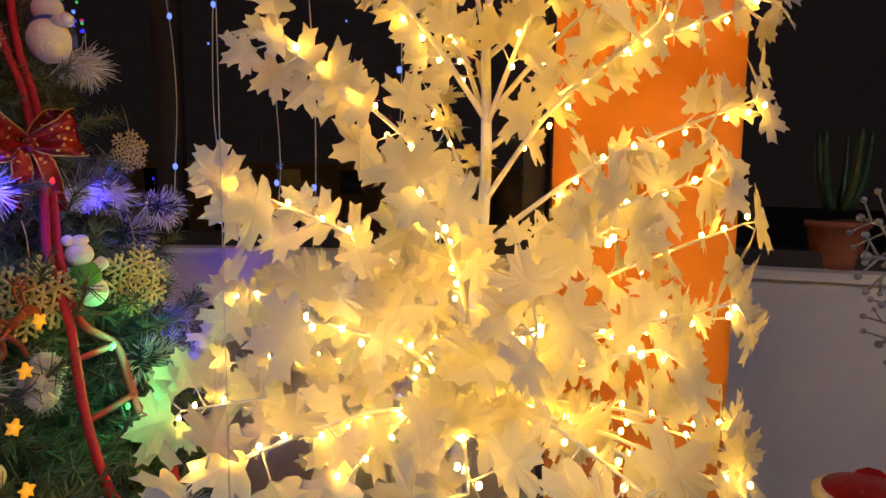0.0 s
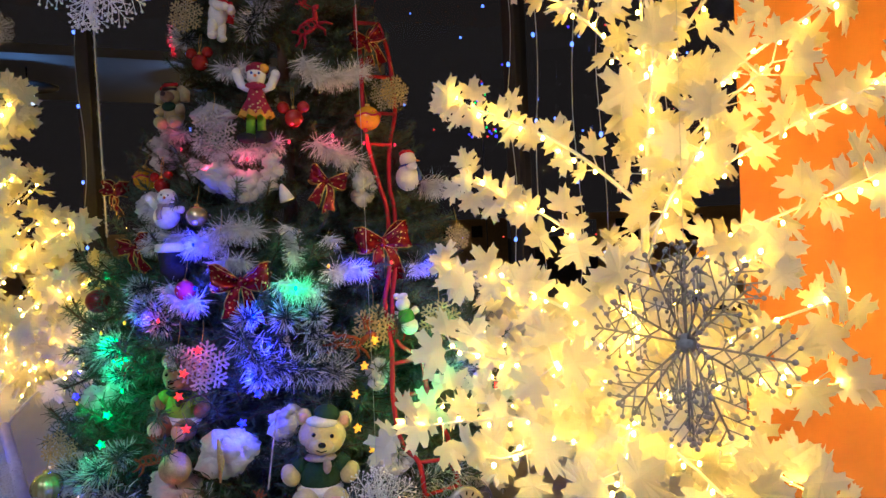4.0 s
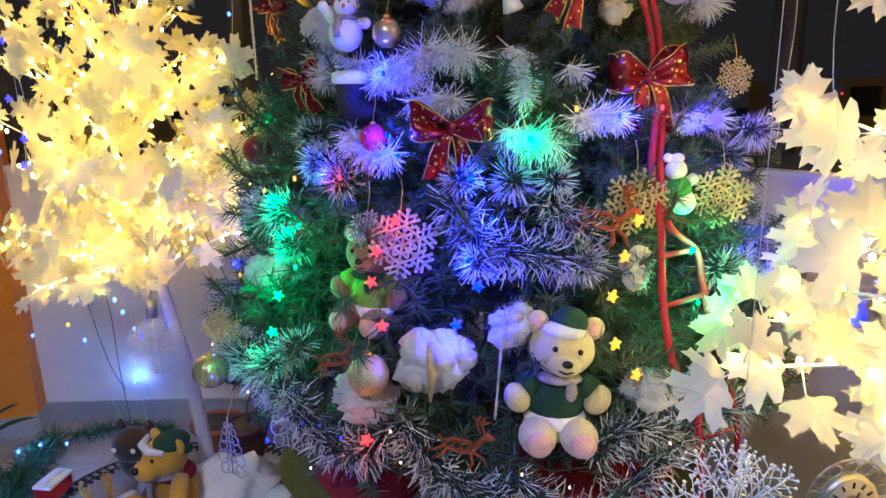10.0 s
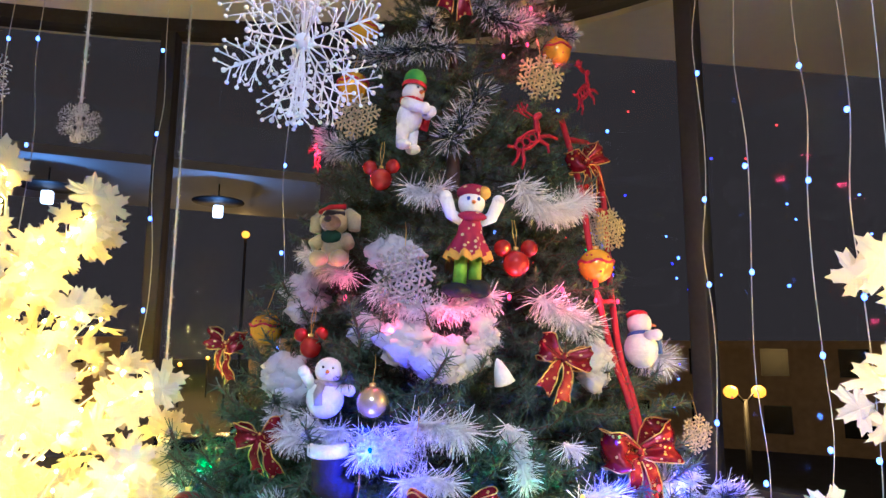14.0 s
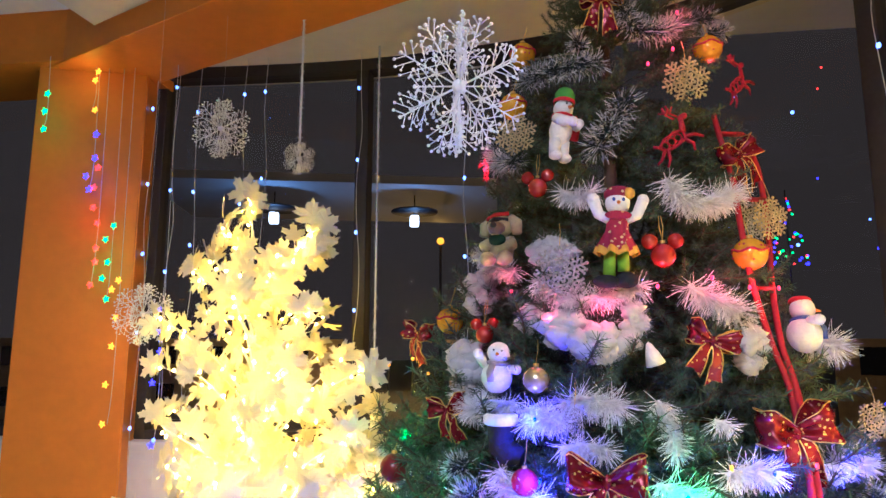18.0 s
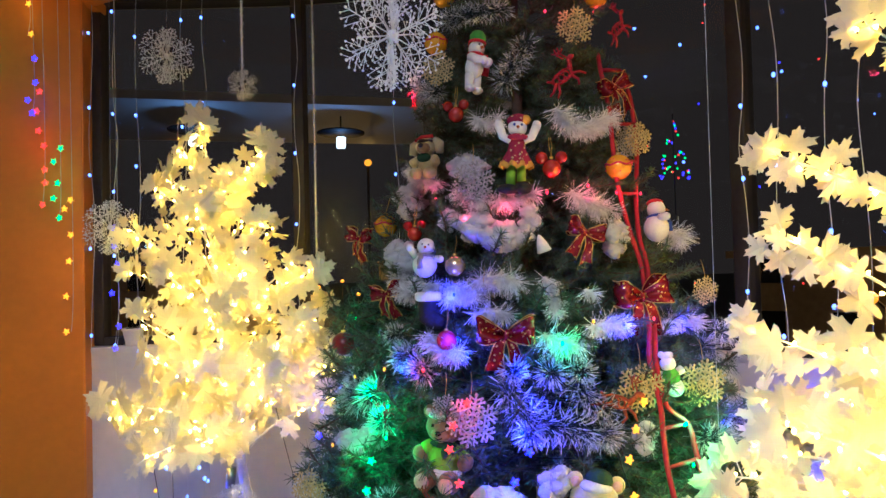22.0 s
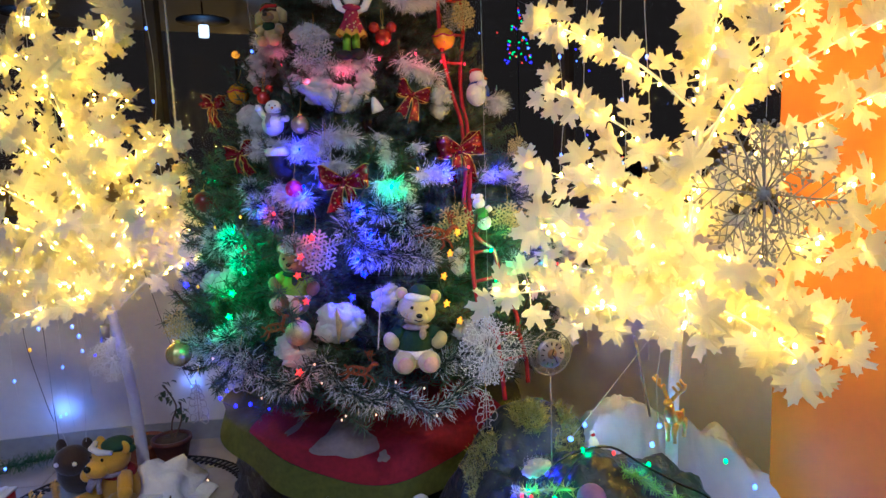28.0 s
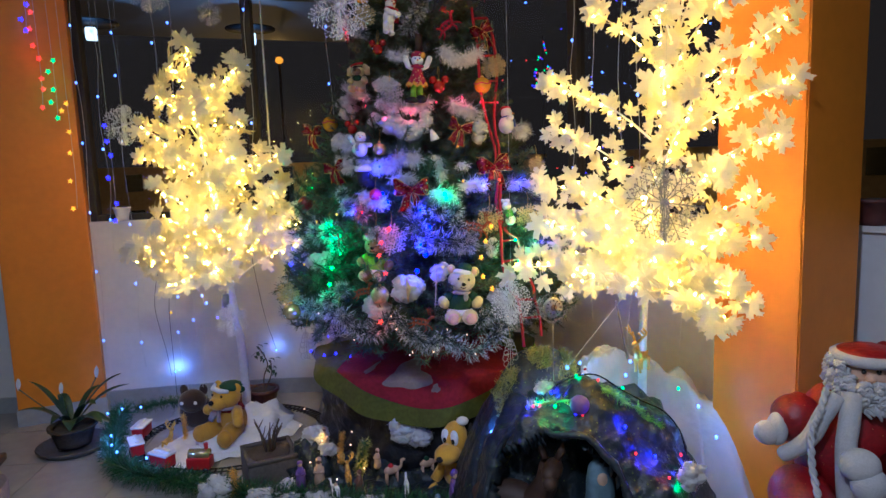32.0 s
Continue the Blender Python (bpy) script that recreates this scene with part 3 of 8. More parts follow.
# ---- lit white maple trees
def maple_mesh(seed, size):
    """A flat cloth maple leaf with five toothed lobes, slightly folded on its midrib."""
    r = random.Random(seed)
    half = [(0.0, 1.0), (0.075, 0.83), (0.19, 0.84), (0.175, 0.68), (0.21, 0.555), (0.35, 0.645), (0.42, 0.62), (0.61, 0.70), (0.575, 0.55), (0.68, 0.44), (0.52, 0.38), (0.36, 0.30), (0.53, 0.20), (0.50, 0.10), (0.30, 0.05), (0.12, 0.08), (0.0, 0.0)]
    curl, fold, tw, droop = r.uniform(-0.4, 0.5), r.uniform(-0.1, 0.28), r.uniform(-0.3, 0.3), r.uniform(-0.1, 0.5)

    def lift(x, y):
        return (x * size, y * size, size * (fold * abs(x) + curl * (y - 0.4) ** 2 * 0.6 + tw * x * y - droop * x * x))
    gg = G()
    for side in (1, -1):
        pts = [(side * x * r.uniform(0.93, 1.07), y * r.uniform(0.97, 1.03)) if 0 < i < len(half) - 1 else (x, y) for i, (x, y) in enumerate(half)]
        vs = [lift(x, y) for x, y in pts] + [lift(0, 0.35)]
        n = len(pts)
        fs = [(i, i + 1, n) for i in range(n - 1)]
        gg.add(vs, [f[::-1] for f in fs] if side > 0 else fs)
    return gg.mesh("leaf", M_LEAF, smooth=False)


def led_tree(base, stem, tips, seed, label, thick, size, pitch, every):
    """A trunk, branches that rise to the tips, sprays of cloth leaves along them and a small lamp at every few leaf stalks."""
    random.seed(seed)
    tree = thing("lit_maple_tree", label, "artificial tree", pose(*base), group="lit maple trees")
    b = Vector(base)
    stem = [Vector(p) - b for p in stem]
    g = G()
    g.tube(curve_points(stem, 4), [thick * (1 - 0.80 * min(1.0, 1.25 * k / (len(stem) * 4 - 4))) for k in range(len(stem) * 4 - 3)], 9)
    part("trunk", g, M_WBARK, tree, "white painted trunk")
    g = G()
    g.lathe([(0.0, 0.0), (0.13, 0.0), (0.13, 0.012), (0.03, 0.03), (0.03, 0.0)], n=20)
    part("base_plate", g, M_WBARK, tree)

    def stem_at(z):
        for p, q in zip(stem[:-1], stem[1:]):
            if p.z <= z <= q.z:
                return p.lerp(q, (z - p.z) / (q.z - p.z))
        return stem[-1].copy()
    crotch = stem[2].z + 0.04
    leaves, bulbs = [], []
    for tip in tips:
        p3 = Vector(tip[:3]) - b
        p0 = stem_at(max(crotch + rnd(0.0, 0.10), p3.z - rnd(0.22, 0.30)))
        line = curve_points([p0, p0.lerp(p3, 0.45) + Vector((0, 0, 0.035)), p3], 8)
        g = G()
        g.tube(line, [0.0058 - 0.0040 * i / (len(line) - 1) for i in range(len(line))], 5)
        out = Vector((p3.x - p0.x, p3.y - p0.y, 0)).normalized()
        length = (p3 - p0).length
        bare = tip[3] if len(tip) > 3 else 0.32
        nodes = max(5, int(length * (1 - bare) / pitch))
        for k in range(nodes + 1):
            f = bare + (1 - bare) * k / nodes
            x = f * (len(line) - 1)
            i = min(int(x), len(line) - 2)
            at = line[i].lerp(line[i + 1], x - i)
            along_it = (line[i + 1] - line[i]).normalized()
            side = along_it.cross(Vector((0, 0, 1))).normalized()
            turns = (1, -1) if k < nodes else (1, -1, 0)
            for s in turns:
                if s and rnd(0, 1) < 0.14:
                    continue
                nn = (out * 0.45 + Vector((-0.25, -0.80, 0.15)) + rand_dir() * 0.62).normalized()
                d = along_it * (0.6 if s else 1.0) + side * s * rnd(0.3, 1.0) + Vector((0, 0, rnd(-0.6, 0.6))) + rand_dir() * 0.35
                d = (d - nn * d.dot(nn)).normalized()
                stalk = at + d * rnd(0.006, 0.034) + nn * rnd(0.0, 0.02)
                g.tube([at, stalk], [0.0016, 0.0012], 4)
                leaves.append((stalk, d, nn))
            if k % every == 0:
                bulbs.append(at + rand_dir() * 0.012 + out * 0.010)
        part("branch", g, M_WBARK, tree)
    meshes = [maple_mesh(seed * 31 + k, size) for k in range(8)]
    random.shuffle(leaves)
    rest = G()
    for k, (q, d, nn) in enumerate(leaves):
        x = d.cross(nn).normalized()
        nn = x.cross(d).normalized()
        m = Matrix(((x.x, d.x, nn.x, q.x), (x.y, d.y, nn.y, q.y), (x.z, d.z, nn.z, q.z), (0, 0, 0, 1))) @ Matrix.Scale(rnd(0.70, 1.28), 4)
        me = meshes[k % 8]
        if k < 300:
            ob = new("leaf", me)
            ob.parent, ob.matrix_basis = tree, m
        else:
            rest.add([tuple(m @ v.co) for v in me.vertices], [tuple(f.vertices) for f in me.polygons])
    tagged(part("leaves", rest, M_LEAF, tree, "white cloth maple leaves", smooth=False), kind="stuff")
    g = G()
    for p in bulbs:
        g.ball(p, (0.0038, 0.0038, 0.0048), 0, 6, 3)
    tagged(part("led_chain", g, L_TREE, tree, "warm white glowing led chain"), kind="stuff")
    return tree


def tier(axis, z, radius, n, turn):
    """Branch tips spread evenly round an axis, a little uneven in reach and height."""
    return [(axis[0] + radius * rnd(0.75, 1.05) * math.cos(a), axis[1] + radius * rnd(0.75, 1.05) * math.sin(a), z + rnd(-0.05, 0.05)) for a in [turn + 6.2832 * (k + rnd(-0.2, 0.2)) / n for k in range(n)]]


led_tree((0.86, 0.74, 0.0), [(0.86, 0.74, 0.0), (0.85, 0.72, 0.5), (0.83, 0.66, 0.90), (0.87, 0.64, 1.35), (0.90, 0.66, 1.68), (0.96, 0.65, 2.0), (1.0, 0.63, 2.28)],
         [(0.34, 0.62, 1.075), (0.46, 0.90, 1.04), (0.47, 0.36, 1.09), (0.62, 0.24, 1.07), (0.80, 0.20, 1.02), (0.92, 0.27, 1.04), (1.02, 0.30, 0.98), (0.60, 1.05, 1.05), (0.90, 1.10, 1.05), (1.04, 0.92, 1.00), (0.55, 0.62, 1.0), (0.95, 0.33, 0.93),
          (0.43, 0.55, 1.24), (0.55, 0.85, 1.22), (0.56, 0.34, 1.24), (0.72, 0.27, 1.20), (0.90, 0.24, 1.23), (1.02, 0.30, 1.18), (0.75, 1.00, 1.20), (1.00, 0.95, 1.20),
          (0.48, 0.76, 1.38), (0.52, 0.46, 1.37), (0.68, 0.32, 1.34), (0.88, 0.28, 1.40), (1.03, 0.27, 1.33), (0.98, 0.95, 1.40),
          (0.52, 0.72, 1.57), (0.84, 0.34, 1.60), (1.09, 0.28, 1.52), (1.02, 0.90, 1.55),
          (0.49, 0.67, 1.73), (0.78, 0.40, 1.74), (0.98, 0.36, 1.73), (1.13, 0.29, 1.68), (1.02, 0.88, 1.72),
          (0.64, 0.62, 1.96), (0.78, 0.44, 1.93), (0.98, 0.42, 1.95), (1.12, 0.29, 1.86), (1.03, 0.85, 1.90),
          (0.78, 0.60, 2.13), (0.93, 0.46, 2.15), (1.05, 0.58, 2.15), (0.90, 0.80, 2.15), (1.0, 0.62, 2.33)],
         11, "lit white maple tree with cloth leaves before the orange pillar", 0.021, 0.066, 0.039, 1)
random.seed(3)
crown = []
for z, radius, n, turn, cx in ((0.97, 0.34, 8, 0.2, -0.98), (1.08, 0.385, 9, 0.6, -0.97), (1.22, 0.385, 8, 0.0, -0.98), (1.38, 0.37, 7, 0.4, -1.00), (1.54, 0.32, 7, 0.1, -1.03), (1.70, 0.28, 6, 0.6, -1.05), (1.85, 0.18, 5, 0.2, -1.06)):
    crown += [p for p in tier((cx, 1.75), z, radius, n, turn) if not (p[0] > -0.86 and p[2] < 1.16)]
# a bare side branch with its spray at the end, and loose sprigs at the top
crown += [(-0.57, 1.66, 1.20, 0.62), (-0.60, 1.62, 1.08, 0.68), (-0.72, 1.66, 1.16, 0.5), (-0.68, 1.66, 1.52), (-0.85, 1.72, 1.96, 0.55), (-1.13, 1.72, 1.98, 0.5), (-1.065, 1.74, 2.07, 0.6), (-0.95, 1.70, 1.88)]
led_tree((-0.96, 1.97, 0.0), [(-0.96, 1.97, 0.0), (-0.935, 1.84, 0.5), (-0.945, 1.76, 0.80), (-0.96, 1.75, 0.95), (-1.00, 1.75, 1.3), (-1.05, 1.75, 1.7), (-1.06, 1.75, 1.98)],
         crown, 23, "lit white maple tree with cloth leaves by the bay window", 0.027, 0.076, 0.042, 1)
g = G()
g.tube([(0, 0, -0.034), (0, 0, 0.034)], 0.017, 16)
g.tube([(0, 0, 0.034), (0.004, 0, 0.10), (0.02, 0.04, 0.17)], 0.0015, 5)
single("battery_case", g, M_METAL, "small grey battery cylinder hung beside the white trunk", "battery case", pose(-0.968, 1.70, 0.80, 4, 6, 0))

# ---- the fir tree
CX, CY = 0.07, 1.52
CONE = [(0.55, 0.70), (0.9, 0.655), (1.1, 0.575), (1.3, 0.505), (1.6, 0.40), (1.95, 0.335), (2.24, 0.255), (2.45, 0.20), (2.62, 0.15), (2.78, 0.05)]
FLANK = [(0.6, 0.66), (0.9, 0.71), (1.06, 0.67), (1.2, 0.645), (1.33, 0.585), (1.6, 0.46), (1.9, 0.36), (2.24, 0.30), (2.39, 0.26), (2.5, 0.225), (2.6, 0.18), (2.7, 0.15), (2.77, 0.10), (2.82, 0.05)]


def width_at(profile, z):
    if z <= profile[0][0]:
        return profile[0][1]
    for (a, p), (b, q) in zip(profile[:-1], profile[1:]):
        if z <= b:
            return p + (q - p) * (z - a) / (b - a)
    return profile[-1][1]


def cone(z):
    return width_at(CONE, z)


def fir_branch_mesh(seed):
    """A wired branch with side twigs, each set round with needles like a bottle brush."""
    r = random.Random(seed)
    random.seed(seed)
    gg = G()
    stem = [(0, 0, 0), (0.13, r.uniform(-0.01, 0.01), 0.01), (0.26, r.uniform(-0.02, 0.02), -0.005), (0.34, 0, 0.015)]
    twigs = [stem]
    for k in range(6):
        x = 0.09 + 0.042 * k
        s = 1 if k % 2 else -1
        ln = r.uniform(0.10, 0.15)
        twigs.append([(x, 0, 0.004), (x + ln * 0.5, s * ln * 0.45, r.uniform(-0.01, 0.04)), (x + ln * 0.8, s * ln * 0.75, r.uniform(0.0, 0.07))])
    for t in twigs:
        line = curve_points(t, 4)
        gg.tube(line, 0.0028, 4, 1)
        for i in range(len(line) - 1):
            seg = line[i + 1] - line[i]
            if line[i].x < 0.05:
                continue
            for k in range(max(7, int(seg.length * 1000))):
                p = line[i] + seg * r.random()
                d = (seg.normalized() * 0.65 + rand_dir()).normalized()
                gg.strand(p, d, r.uniform(0.020, 0.034), 0.0024, 0)
    return gg.mesh("branch", [M_NEEDLE, M_BARK], smooth=False)


fir = thing("christmas_tree", "tall green artificial fir tree on a draped round stand", "christmas tree", pose(CX, CY, 0.53))
g = G()
g.tube([(0, 0, 0), (0, 0, 1.2), (0, 0, 2.22)], [0.03, 0.022, 0.008], 8)
part("trunk", g, M_BARK, fir)
FIR = [fir_branch_mesh(100 + k) for k in range(5)]
random.seed(5)
rest = G()
BRANCHES = 600
for k in range(BRANCHES):
    s = k / BRANCHES
    z = 0.66 + 2.10 * (1 - (1 - s) ** 0.66) if k % 2 else 0.66 + 2.10 * random.random() ** 1.25
    a = k * 2.39996 + rnd(-0.2, 0.2)
    front = max(0.0, -math.sin(a))
    r = (width_at(FLANK, z) * (1 - front) + (cone(z) - 0.01) * front) * rnd(0.84, 1.0)
    sc = min(1.15, max(0.40, r / 0.48)) * rnd(0.85, 1.1)
    r0 = max(0.01, r - 0.34 * sc)
    lean = 0.08 * (max(0.0, z - 2.15) / 0.6) ** 1.4
    m = pose(lean + r0 * math.cos(a), r0 * math.sin(a), z - 0.53 + 0.01, 0, 0, math.degrees(a)) @ pose(0, 0, 0, rnd(-60, 60), rnd(-14, 16) if z > 0.84 else rnd(-16, 2), 0) @ Matrix.Scale(sc, 4)
    if z > 2.58:
        m = pose(lean, 0.0, z - 0.60, 0, 0, math.degrees(a)) @ pose(0, 0, 0, rnd(-60, 60), rnd(-55, -5), 0) @ Matrix.Scale(width_at(FLANK, z) / 0.30 * rnd(0.8, 1.0), 4)
    if k % 2 == 0:
        ob = new("branch", FIR[k % 5])
        ob.parent, ob.matrix_basis = fir, m
    else:
        me = FIR[k % 5]
        o = len(rest.v)
        rest.v.extend([tuple(m @ v.co) for v in me.vertices])
        rest.f.extend([tuple(i + o for i in f.vertices) for f in me.polygons])
        rest.m.extend([f.material_index for f in me.polygons])
tagged(part("inner_foliage", rest, [M_NEEDLE, M_BARK], fir, "dense green fir branches", smooth=False), kind="stuff")


def facing(p, lift=0.02, mix=0.5):
    """The pose of an ornament that hangs on the tree at p and looks outward; its front is -y."""
    p = Vector(p)
    o = Vector((p.x - CX, p.y - CY, 0)).normalized()
    f = (o * (1 - mix) + Vector((0, -1, 0)) * mix).normalized()
    p = p + o * lift
    return pose(p.x, p.y, p.z, 0, 0, math.degrees(math.atan2(f.y, f.x)) + 90)


def outward(p):
    return Vector((p[0] - CX, p[1] - CY, 0)).normalized()


def on_cone(p, extra=0.0):
    return Vector((CX, CY, p[2])) + outward(p) * (max(cone(p[2]), math.hypot(p[0] - CX, p[1] - CY)) + extra)


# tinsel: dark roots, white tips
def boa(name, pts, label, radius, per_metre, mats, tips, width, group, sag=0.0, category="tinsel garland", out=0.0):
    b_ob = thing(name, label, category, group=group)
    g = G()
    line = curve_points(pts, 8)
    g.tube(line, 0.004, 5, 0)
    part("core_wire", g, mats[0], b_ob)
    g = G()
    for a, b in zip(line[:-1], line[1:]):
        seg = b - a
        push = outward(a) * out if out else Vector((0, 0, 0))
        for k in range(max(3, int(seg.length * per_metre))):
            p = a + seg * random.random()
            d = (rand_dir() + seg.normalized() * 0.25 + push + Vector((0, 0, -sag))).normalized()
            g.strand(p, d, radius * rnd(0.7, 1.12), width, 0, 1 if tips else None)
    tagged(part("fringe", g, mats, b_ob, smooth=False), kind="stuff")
    return b_ob


random.seed(77)


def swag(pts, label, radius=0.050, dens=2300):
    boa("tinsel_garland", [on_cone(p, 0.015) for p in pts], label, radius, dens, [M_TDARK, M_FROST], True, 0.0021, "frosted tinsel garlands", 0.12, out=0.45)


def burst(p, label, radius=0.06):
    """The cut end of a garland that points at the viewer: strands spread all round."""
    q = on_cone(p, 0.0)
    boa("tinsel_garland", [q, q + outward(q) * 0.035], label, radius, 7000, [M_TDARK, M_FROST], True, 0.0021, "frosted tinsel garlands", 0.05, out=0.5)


swag([(-0.566, 1.304, 0.840), (-0.348, 1.011, 0.867), (-0.267, 0.945, 0.811), (-0.191, 0.905, 0.799), (-0.115, 0.888, 0.867), (-0.060, 0.866, 0.799), (0.007, 0.850, 0.755), (0.064, 0.848, 0.760)], "frosted dark tinsel garland swagged round the lowest branches", 0.056, 2100)
swag([(0.065, 0.851, 0.789), (0.121, 0.847, 0.739), (0.179, 0.851, 0.709), (0.251, 0.869, 0.736), (0.314, 0.897, 0.784), (0.394, 0.942, 0.838), (0.506, 1.019, 0.831)], "frosted dark tinsel garland swagged below the cream bear", 0.056, 2100)
swag([(0.203, 0.870, 0.825), (0.275, 0.891, 0.850), (0.339, 0.914, 0.827)], "frosted tinsel garland behind the white snowflake", 0.05, 2600)
swag([(-0.023, 1.005, 1.245), (0.009, 0.975, 1.175), (0.079, 0.964, 1.148), (0.138, 0.965, 1.140), (0.212, 0.974, 1.130)], "frosted dark tinsel garland under the blue lamps", 0.062, 2700)
swag([(0.133, 0.999, 1.244), (0.174, 0.991, 1.201), (0.217, 0.990, 1.171)], "frosted dark tinsel garland beside the rust reindeer", 0.05, 2300)
burst((-0.402, 1.241, 1.175), "frosted dark tinsel tuft near the green lamps", 0.066)
burst((-0.326, 1.119, 1.131), "frosted dark tinsel tuft lit green", 0.05)
burst((-0.226, 1.101, 1.275), "frosted tinsel tuft round a blue lamp", 0.048)
burst((-0.365, 1.040, 0.915), "frosted tinsel tuft beside the ribbed ball", 0.055)
burst((-0.266, 1.142, 1.298), "frosted tinsel tuft beside the red ball", 0.045)
burst((0.612, 1.293, 1.086), "frosted tinsel tuft at the branch end", 0.058)
burst((0.477, 1.101, 1.075), "frosted tinsel tuft lit blue", 0.05)
burst((0.563, 1.329, 1.273), "frosted tinsel tuft behind the gold snowflake", 0.05)
swag([(-0.024, 1.382, 2.560), (0.024, 1.367, 2.584), (0.073, 1.353, 2.563), (0.143, 1.372, 2.568)], "frosted tinsel garland round the tree top", 0.036, 2600)
swag([(0.083, 1.321, 2.450), (0.110, 1.305, 2.372), (0.161, 1.319, 2.367), (0.260, 1.468, 2.468), (0.322, 1.439, 2.461)], "frosted tinsel garland below the top bow", 0.042, 2600)
swag([(-0.146, 1.416, 2.297), (-0.091, 1.339, 2.286), (-0.039, 1.303, 2.280), (0.026, 1.279, 2.272)], "frosted tinsel garland beside the yellow ball", 0.042, 2600)
burst((-0.015, 1.309, 2.339), "short frosted tinsel tuft under the top bow", 0.036)
swag([(0.074, 1.246, 2.167), (0.042, 1.229, 2.102), (0.005, 1.217, 2.040)], "frosted tinsel garland behind the snowman", 0.052, 3000)
swag([(-0.216, 1.512, 2.177), (-0.224, 1.511, 2.115), (-0.166, 1.327, 2.055)], "frosted tinsel garland at the upper branches", 0.045, 2500)
burst((0.325, 1.438, 2.418), "frosted tinsel tuft at the tree's edge", 0.036)


for p, r, label in (((-0.359, 1.187, 1.190), 0.060, "frosted tinsel tuft lit green"), ((-0.271, 1.144, 1.292), 0.048, "frosted tinsel tuft beside a blue lamp"), ((-0.219, 1.088, 1.257), 0.045, "frosted tinsel tuft lit blue"),
                    ((-0.004, 1.012, 1.272), 0.046, "frosted tinsel tuft below the red bow"), ((0.081, 1.005, 1.270), 0.050, "frosted tinsel tuft under the green lamp"), ((0.151, 1.011, 1.266), 0.046, "frosted tinsel tuft under the green lamp"),
                    ((0.569, 1.212, 1.335), 0.046, "frosted tinsel tuft at the branch end"), ((0.508, 1.132, 1.073), 0.055, "frosted tinsel tuft lit blue"), ((-0.294, 1.195, 1.347), 0.040, "frosted tinsel tuft by the black boot"),
                    ((0.023, 0.961, 1.136), 0.050, "frosted tinsel tuft among blue lamps"), ((0.196, 0.969, 1.124), 0.046, "frosted tinsel tuft beside yellow stars"), ((-0.419, 1.306, 1.218), 0.045, "frosted tinsel tuft at the branch end"),
                    ((-0.432, 1.275, 1.147), 0.055, "frosted tinsel tuft lit green"), ((-0.316, 1.019, 0.955), 0.045, "frosted tinsel tuft near the brown bear"), ((0.592, 1.274, 1.093), 0.050, "frosted tinsel tuft beside the ladder")):
    burst(p, label, r)


def fluff(pts, label, radius=0.05, dens=5200, extra=0.008):
    boa("white_tinsel_boa", [on_cone(p, extra) for p in pts], label, radius, dens, [M_WTINSEL], False, 0.0017, "white tinsel boas", 0.55, out=0.35)


fluff([(-0.307, 1.314, 1.516), (-0.292, 1.263, 1.472), (-0.262, 1.220, 1.462)], "fluffy white tinsel beside the small snowman", 0.045, 6000)
fluff([(-0.167, 1.133, 1.445), (-0.137, 1.121, 1.455), (-0.098, 1.107, 1.466)], "fluffy white tinsel boa lit blue", 0.042, 6000)
fluff([(0.186, 1.088, 1.463), (0.208, 1.091, 1.453)], "fluffy white tinsel tuft behind the large bow", 0.04, 6000)
fluff([(0.143, 1.198, 1.965), (0.172, 1.197, 1.922), (0.226, 1.216, 1.913), (0.309, 1.288, 1.954)], "fluffy white tinsel boa beside the doll", 0.048, 6500)
fluff([(-0.076, 1.219, 1.951), (-0.036, 1.199, 1.929), (-0.011, 1.195, 1.944)], "fluffy white tinsel boa behind the doll", 0.042)
fluff([(0.168, 1.157, 1.725), (0.219, 1.171, 1.700), (0.282, 1.197, 1.668)], "fluffy white tinsel boa with pink light", 0.05, 6000)
fluff([(-0.132, 1.207, 1.746), (-0.084, 1.173, 1.708), (-0.005, 1.147, 1.704), (0.076, 1.144, 1.726)], "fluffy white tinsel boa below the doll's feet", 0.042)
fluff([(-0.093, 1.112, 1.488), (-0.046, 1.102, 1.500), (0.015, 1.085, 1.487)], "fluffy white tinsel boa across the middle", 0.052, 6500)
fluff([(0.085, 1.086, 1.498), (0.102, 1.069, 1.451), (0.108, 1.055, 1.405)], "fluffy white tinsel tuft", 0.036, 7000)
fluff([(-0.164, 1.144, 1.472), (-0.133, 1.124, 1.469), (-0.094, 1.101, 1.453)], "fluffy white tinsel boa lit blue", 0.042, 6500)
fluff([(0.483, 1.380, 1.622), (0.526, 1.353, 1.602)], "fluffy white tinsel tuft on the branch end", 0.056, 9000)
fluff([(0.067, 1.035, 1.354), (0.108, 1.033, 1.343), (0.157, 1.034, 1.330)], "fluffy white tinsel boa lit green", 0.054, 6500)
fluff([(0.193, 1.056, 1.370), (0.244, 1.075, 1.378), (0.287, 1.092, 1.369)], "fluffy white tinsel boa lit blue", 0.044, 6500)
fluff([(0.410, 1.180, 1.367), (0.484, 1.275, 1.367), (0.557, 1.333, 1.352)], "fluffy white tinsel boa lit violet", 0.044, 6500)
fluff([(0.597, 1.304, 1.336), (0.622, 1.285, 1.321)], "fluffy white tinsel on the branch end", 0.05, 8000)
fluff([(-0.216, 1.129, 1.356), (-0.185, 1.092, 1.319), (-0.131, 1.063, 1.314)], "fluffy white tinsel boa round the red ball", 0.048, 6500)
fluff([(-0.097, 1.084, 1.406), (-0.050, 1.073, 1.414), (-0.013, 1.060, 1.407)], "fluffy white tinsel boa behind the red bow", 0.04, 6000)
